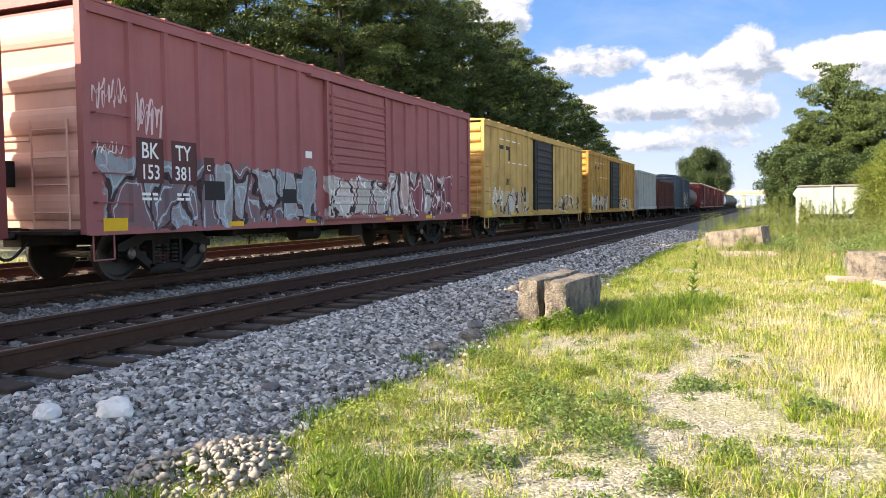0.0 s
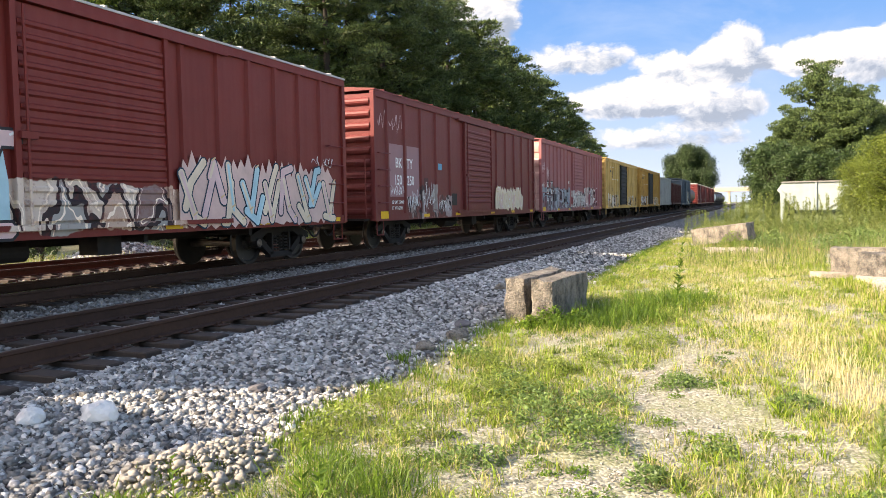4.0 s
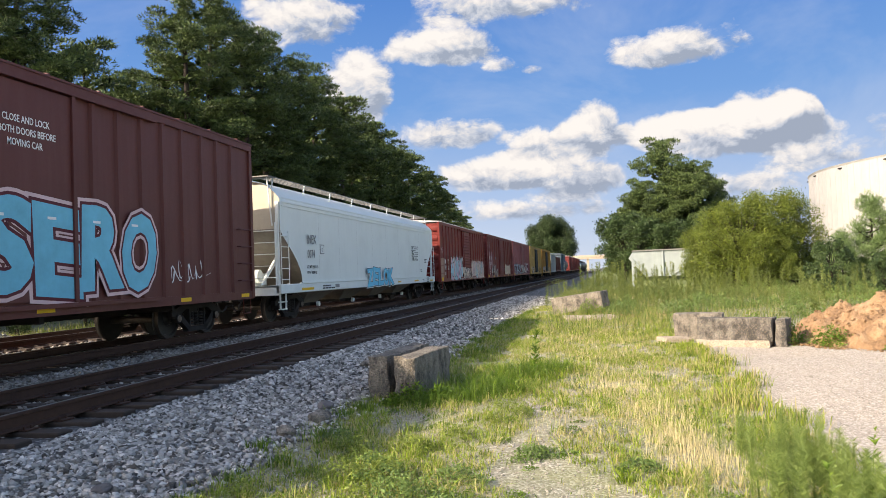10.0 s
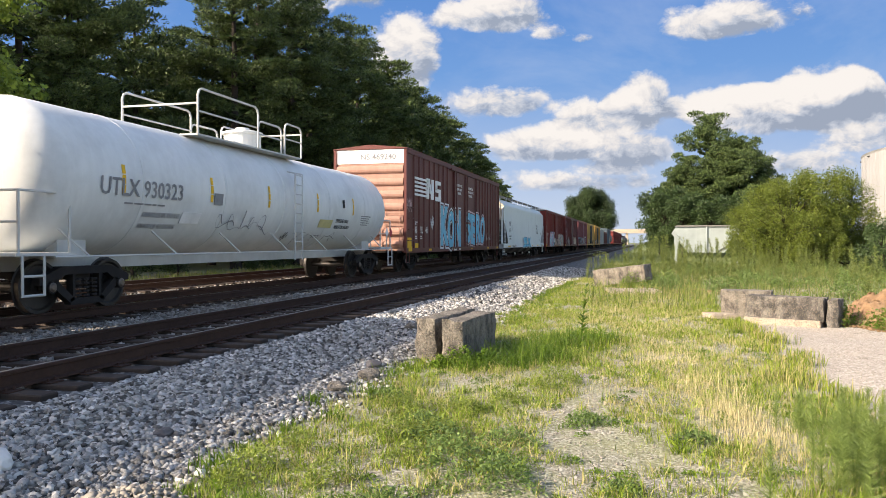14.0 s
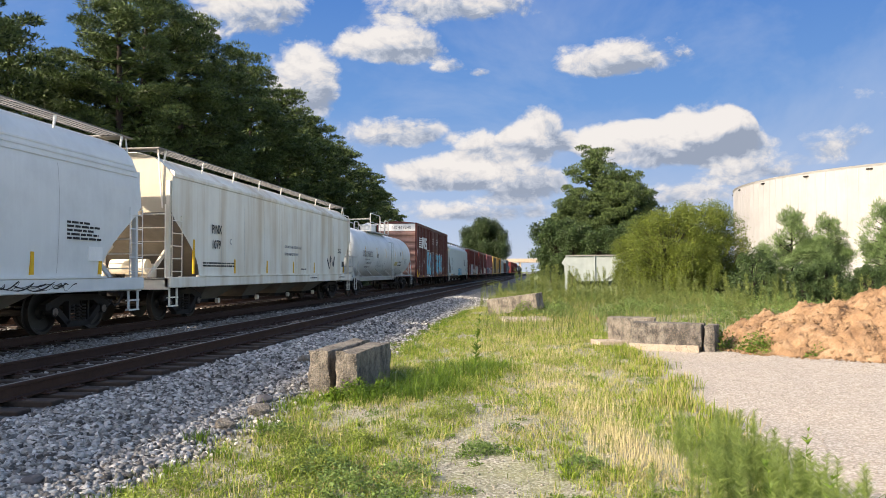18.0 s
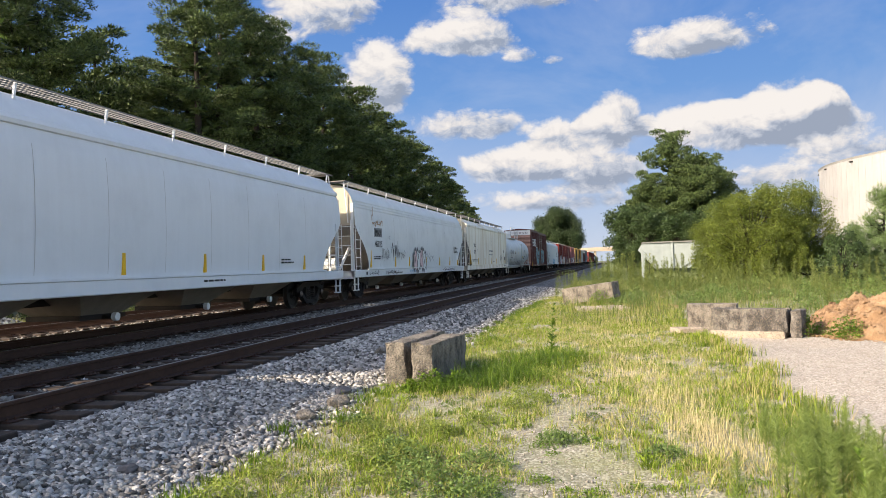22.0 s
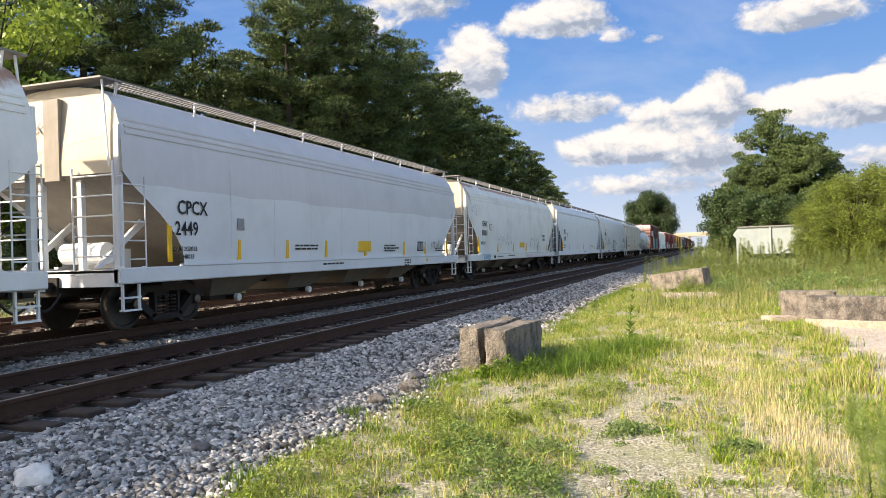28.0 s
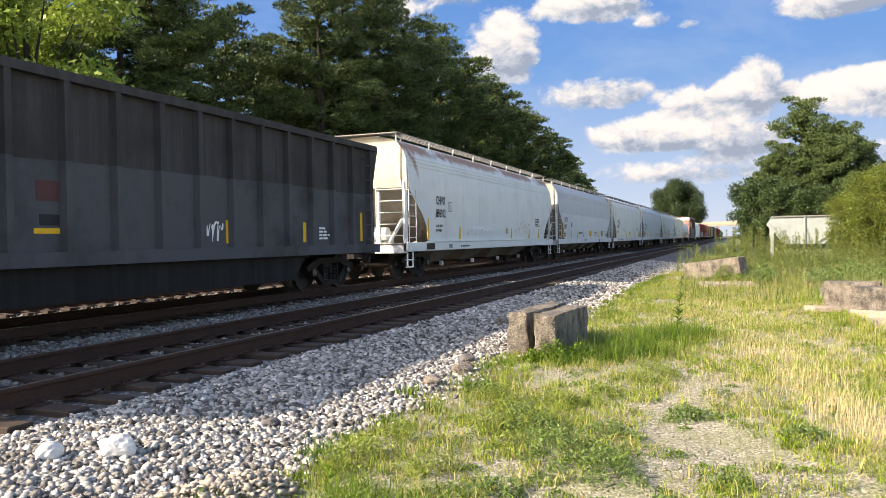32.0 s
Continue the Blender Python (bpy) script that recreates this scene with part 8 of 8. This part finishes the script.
leaf_mounds("beam_weeds", [(-2.35, 9.45, 0.22, 0.28), (-2.05, 9.55, 0.2, 0.22), (-2.6, 9.35, 0.14, 0.14), (-0.55, 27.0, 0.5, 0.5), (3.55, 16.1, 0.35, 0.5), (4.2, 15.5, 0.35, 0.4), (5.2, 14.9, 0.3, 0.25), (6.6, 14.2, 0.3, 0.3), (8.0, 14.0, 0.35, 0.3), (3.2, 17.6, 0.4, 0.5)], 900, 0.05, GRASS_LUSH, "bright green leafy weeds beside the concrete")
leaf_mounds("wild_greens", [(float(gr.uniform(-0.5, 24)), float(gr.uniform(20.5, 44)), float(gr.uniform(0.25, 0.8)), float(gr.uniform(0.2, 0.7))) for _ in range(120)], 330, 0.07, WEED_LEAF, "rank green herbs before the shrubs")


def clumps(name, spots, per, h, w, mat, label, spread_m, lean=0.4, hmin=0.5):
    xs, ys, hs = [], [], []
    for cxx, cyy, s in spots:
        n = int(per * s)
        xs.append(cxx + gr.normal(0, spread_m * s, n))
        ys.append(cyy + gr.normal(0, spread_m * s, n))
        hs.append(gr.uniform(hmin, 1, n) * h * s)
    x, y, hh = np.concatenate(xs), np.concatenate(ys), np.concatenate(hs)
    return blades(name, x, y, hh, gr.uniform(0.7, 1.3, len(x)) * w * (1 + y * 0.02), mat, label, gr, lean)


clumps("lush_grass_clumps", [(-2.05, 3.55, 1.0), (-1.9, 3.75, 0.8), (-2.3, 3.9, 0.7), (-1.75, 10.1, 1.3), (-1.5, 10.8, 1.3), (-1.2, 11.6, 1.4), (-1.7, 9.6, 1.0), (-0.9, 12.4, 1.2), (-2.2, 9.3, 0.9), (-1.3, 10.2, 1.1), (1.6, 4.6, 1.0), (1.75, 5.4, 1.0), (1.55, 6.2, 0.8)], 420, 0.30, 0.006, GRASS_LUSH, "lush bright green grass clumps", 0.18, 0.95, 0.15)
edge_spots = [(float(-2.95 + 0.3 * wave(-3, yy, 1.6, 0.5) + gr.normal(0, 0.12)), float(yy), float(gr.uniform(0.4, 0.8))) for yy in np.arange(3.0, 30, 0.55)]
clumps("edge_weeds", edge_spots, 120, 0.24, 0.010, GRASS_LUSH, "weeds along the edge of the ballast", 0.12)
edge_spots = [(float(1.75 + 0.2 * wave(1.7, yy, 1.1, 3.0) + gr.normal(0, 0.1)), float(yy), float(gr.uniform(0.5, 1.0))) for yy in np.arange(3.4, 16, 0.4)]
clumps("yard_edge_grass", edge_spots, 150, 0.26, 0.009, GRASS, "grass along the edge of the gravel yard", 0.14)


def stalks(name, spots, label, mat, leaf=0.11, per=26, slim=0.22):
    """Tall single weeds: a stem with short leaves all the way up."""
    vs, fs, o = [], [], 0
    for x, y, h in spots:
        z0 = float(gz(x, y))
        n = int(per * h / 0.5)
        t = gr.uniform(0.1, 1, n)
        lx, ly = gr.normal(0, 0.06, 2) * h
        c = np.stack([x + lx * t, y + ly * t, z0 + t * h], -1)
        a = gr.uniform(0, 6.283, n)
        d = np.stack([np.cos(a), np.sin(a), gr.uniform(0.3, 1.1, n)], -1)
        d /= np.linalg.norm(d, axis=1)[:, None]
        v, f = tri_cloud(c, d, leaf * (1.2 - 0.7 * t) * (0.6 + h * 0.6), np.full(n, leaf * slim * (0.6 + 0.6 * h)), gr)
        s = np.array([[x - 0.006, y, z0], [x + 0.006, y, z0], [x + lx, y + ly, z0 + h]])
        vs += [v, s]
        fs += [f + o, np.array([[0, 1, 2]]) + o + len(v)]
        o += len(v) + 3
    return tagged(mesh_np(name, np.concatenate(vs), np.concatenate(fs), mat), label, "weeds", kind="stuff")


stalks("horseweed", [(-2.15, 3.35, 0.40), (-2.0, 3.3, 0.36), (-2.5, 2.85, 0.28), (-0.98, 11.0, 1.0), (-2.75, 3.1, 0.3), (-2.5, 6.5, 0.3), (1.45, 5.0, 0.4), (1.6, 4.5, 0.45), (1.8, 5.6, 0.5), (1.3, 4.2, 0.35)], "upright horseweed with narrow leaves", GRASS_LUSH)
WEED_TALL = leafy("tall_weed_leaf", (0.045, 0.07, 0.016), (0.19, 0.22, 0.055), 0.5, 0.25)
WEED_FEATHER = leafy("feathery_weed_leaf", (0.09, 0.14, 0.03), (0.26, 0.33, 0.09), 0.5, 0.35)
stalks("yard_weeds", [(float(gr.normal(1.5, 0.22)), float(gr.uniform(4.3, 7.0)), float(gr.uniform(0.15, 0.45))) for _ in range(130)], "feathery green weeds at the yard edge", WEED_FEATHER, 0.12, 330, 0.035)
sp = [(float(gr.uniform(-0.6, 8.5)), float(gr.uniform(27, 46)), float(gr.uniform(0.4, 1.5))) for _ in range(190)]
sp += [(float(gr.uniform(-2.6, -0.5)), float(gr.uniform(29, 40)), float(gr.uniform(0.5, 1.3))) for _ in range(40)]
sp += [(float(gr.uniform(4, 22)), float(gr.uniform(22, 38)), float(gr.uniform(0.3, 1.5))) for _ in range(240)]
sp += [(float(gr.uniform(-1.2, 4.5)), float(gr.uniform(30, 47)), float(gr.uniform(1.0, 1.9))) for _ in range(70)]
stalks("tall_weeds", sp, "tall green weeds in front of the trees", WEED_TALL, 0.13, 50, 0.10)
x, y = gr.uniform(-2.6, 26, 60000), gr.uniform(18.5, 52, 60000)
ok = (x > -1.5 - 0.05 * (y - 18)) & ((x < 3) | (y > 20.5))
x, y = x[ok], y[ok]
blades("rank_grass", x, y, gr.uniform(0.10, 0.5, len(x)), gr.uniform(0.007, 0.014, len(x)), GRASS_RANK, "rank yellow-green grass before the shrubs", gr, 0.3)
x, y = gr.uniform(-24, -18, 16000), gr.uniform(4, 70, 16000)
blades("lineside_grass", x, y, gr.uniform(0.15, 0.5, len(x)), gr.uniform(0.012, 0.02, len(x)), GRASS, "bright grass beyond the side track", gr, 0.3)


# ---- cumulus clouds on a far backdrop that drifts ----
CLOUDS = [(18.4, 0.24, 2.9, 0.059, 1),
          (11.7, 0.299, 4.0, 0.036, 1),
          (22.4, 0.335, 4.3, 0.055, 0.75),
          (6.9, 0.357, 8.9, 0.04, 0.7),
          (-3.9, 0.271, 3.5, 0.029, 0.85),
          (-7.3, 0.275, 3.7, 0.039, 0.5),
          (11.8, 0.182, 4.4, 0.029, 0.8),
          (0.8, 0.173, 2.4, 0.041, 1),
          (4.6, 0.161, 2.9, 0.029, 0.9),
          (8.3, 0.126, 4.1, 0.029, 1),
          (2.8, 0.117, 4.0, 0.038, 1),
          (-9.0, 0.155, 6.0, 0.037, 1),
          (-11.3, 0.166, 3.3, 0.042, 1),
          (-12.9, 0.174, 1.6, 0.029, 1),
          (-5.0, 0.166, 3.5, 0.029, 0.9),
          (-14.4, 0.122, 3.3, 0.023, 0.7),
          (5.5, 0.078, 5.6, 0.02, 0.8),
          (-8.2, 0.093, 6.3, 0.022, 0.6),
          (7.4, 0.273, 1.4, 0.014, 0.6),
          (26.1, 0.273, 2.7, 0.043, 0.5),
          (-19.1, 0.145, 3.2, 0.028, 0.5),
          (5.2, 0.264, 1.0, 0.009, 0.5)]  # azimuth left of the line (degrees), slope, half widths, weight



def cloud_mat():
    n = Nodes("cumulus")
    o = n.coord()
    x, y, z = n.xyz(o)[0:3]
    az = n.math("MULTIPLY", n.math("ARCTAN2", n.math("MULTIPLY", x, -1.0), y), 180 / math.pi)
    sl = n.math("DIVIDE", z, n.math("SQRT", n.math("ADD", n.math("MULTIPLY", x, x), n.math("MULTIPLY", y, y))))
    cv = n.add("CombineXYZ")
    n.put(cv.inputs[0], n.math("MULTIPLY", az, 0.10))
    n.put(cv.inputs[1], n.math("MULTIPLY", sl, 7.5))
    v = cv.outputs[0]
    n1 = n.noise(v, 2.1, 9, 0.60, 0.25)
    n2 = n.noise(v, 0.7, 4, 0.5)
    total, light = None, None
    for a, s, ra, rs, wt in CLOUDS:
        u = n.math("DIVIDE", n.math("SUBTRACT", az, a), ra)
        w = n.math("DIVIDE", n.math("SUBTRACT", sl, s), rs)
        wl = n.math("ADD", w, n.math("MULTIPLY", n.math("LESS_THAN", w, 0.0), n.math("MULTIPLY", w, 0.6)))
        q = n.math("MULTIPLY", n.math("MAXIMUM", n.math("SUBTRACT", 1.0, n.math("MULTIPLY", n.math("ADD", n.math("MULTIPLY", u, u), n.math("MULTIPLY", wl, wl)), 0.6)), 0.0), wt)
        lt = n.math("MULTIPLY", q, n.math("ADD", w, n.math("MULTIPLY", u, 0.45)))
        total = q if total is None else n.math("ADD", total, q)
        light = lt if light is None else n.math("ADD", light, lt)
    total = n.math("SUBTRACT", n.math("MINIMUM", total, 1.1), 0.40)
    warp = n.add("VectorMath", operation="MULTIPLY_ADD")
    nz = n.add("TexNoise")
    n.put(nz.inputs["Vector"], v)
    nz.inputs["Scale"].default_value, nz.inputs["Detail"].default_value = 2.2, 3
    n.put(warp.inputs[0], nz.outputs["Color"])
    warp.inputs[1].default_value = (0.30, 0.30, 0.0)
    n.put(warp.inputs[2], v)

    def billow(shift):
        """Heaped round lobes at several sizes, read at a small offset."""
        mv = n.add("VectorMath", operation="ADD")
        n.put(mv.inputs[0], warp.outputs[0])
        mv.inputs[1].default_value = shift
        vo = n.add("TexVoronoi", feature="SMOOTH_F1", normalize=True)
        n.put(vo.inputs["Vector"], mv.outputs[0])
        for key, value in (("Scale", 4.2), ("Detail", 4.0), ("Roughness", 0.58), ("Lacunarity", 2.2), ("Smoothness", 0.35)):
            vo.inputs[key].default_value = value
        return n.math("SUBTRACT", 1.0, vo.outputs["Distance"])

    b0, b1 = billow((0, 0, 0)), billow((-0.035, 0.06, 0))
    dens = n.math("ADD", n.math("ADD", n.math("MULTIPLY", total, 0.95), n.math("MULTIPLY", n.math("SUBTRACT", n1, 0.5), 1.35)), n.math("MULTIPLY", n.math("SUBTRACT", b0, 0.62), 1.2))
    alpha = n.ramp(dens, [(0.0, 0.0), (0.12, 0.30), (0.26, 0.88), (0.42, 1.0)])
    wisp = n.math("MULTIPLY", n.ramp(n.noise(v, 0.55, 6, 0.6, 0.5), [(0.46, 0.0), (0.75, 1.0)]), 0.35)
    tone = n.math("ADD", n.math("ADD", 0.36, n.math("MULTIPLY", light, 0.85)), n.math("ADD", n.math("MULTIPLY", n.math("SUBTRACT", b0, b1), 2.0), n.math("MULTIPLY", n.math("SUBTRACT", n1, 0.5), 0.8)))
    col = n.ramp(tone, [(0.08, (0.34, 0.41, 0.53)), (0.32, (0.56, 0.62, 0.72)), (0.54, (0.80, 0.80, 0.81)), (0.78, (0.94, 0.925, 0.90))])
    blue = n.ramp(sl, [(0.0, (0.62, 0.72, 0.86)), (0.10, (0.40, 0.56, 0.83)), (0.22, (0.17, 0.37, 0.76)), (0.42, (0.07, 0.225, 0.65)), (0.75, (0.035, 0.14, 0.50))])
    blue = n.mix(wisp, blue, (0.74, 0.80, 0.90))
    col = n.mix(alpha, blue, col)
    em = n.add("Emission")
    n.put(em.inputs[0], col)
    em.inputs[1].default_value = 0.45
    n.t.links.new(em.outputs[0], n.out.inputs[0])
    return n.mat


ca, cs = np.meshgrid(np.radians(np.linspace(-50, 75, 60)), np.linspace(-0.02, 0.75, 24), indexing="ij")
cv = np.stack([-np.sin(ca) * 2500, np.cos(ca) * 2500, cs * 2500], -1).reshape(-1, 3)
ci = np.arange(len(cv)).reshape(ca.shape)
clouds = mesh_np("cloud_backdrop", cv, np.stack([ci[:-1, :-1], ci[1:, :-1], ci[1:, 1:], ci[:-1, 1:]], -1).reshape(-1, 4), cloud_mat(), smooth=True)
tagged(clouds, "white cumulus clouds drifting over a blue sky", "sky", kind="structure")


# ---- what moves: the train rolls away along the line, the clouds drift ----
def motions():
    for car, yc in MOVING:
        walk(car, [(t, pose(TRACK_TRAIN, yc + s, 0)) for t, s in RUN])
    walk(clouds, [(0, pose(0, 0, 0, 0, 0, 0.7)), (16, pose(0, 0, 0, 0, 0, -0.5)), (32, pose(0, 0, 0, 0, 0, -1.8))])


motions()
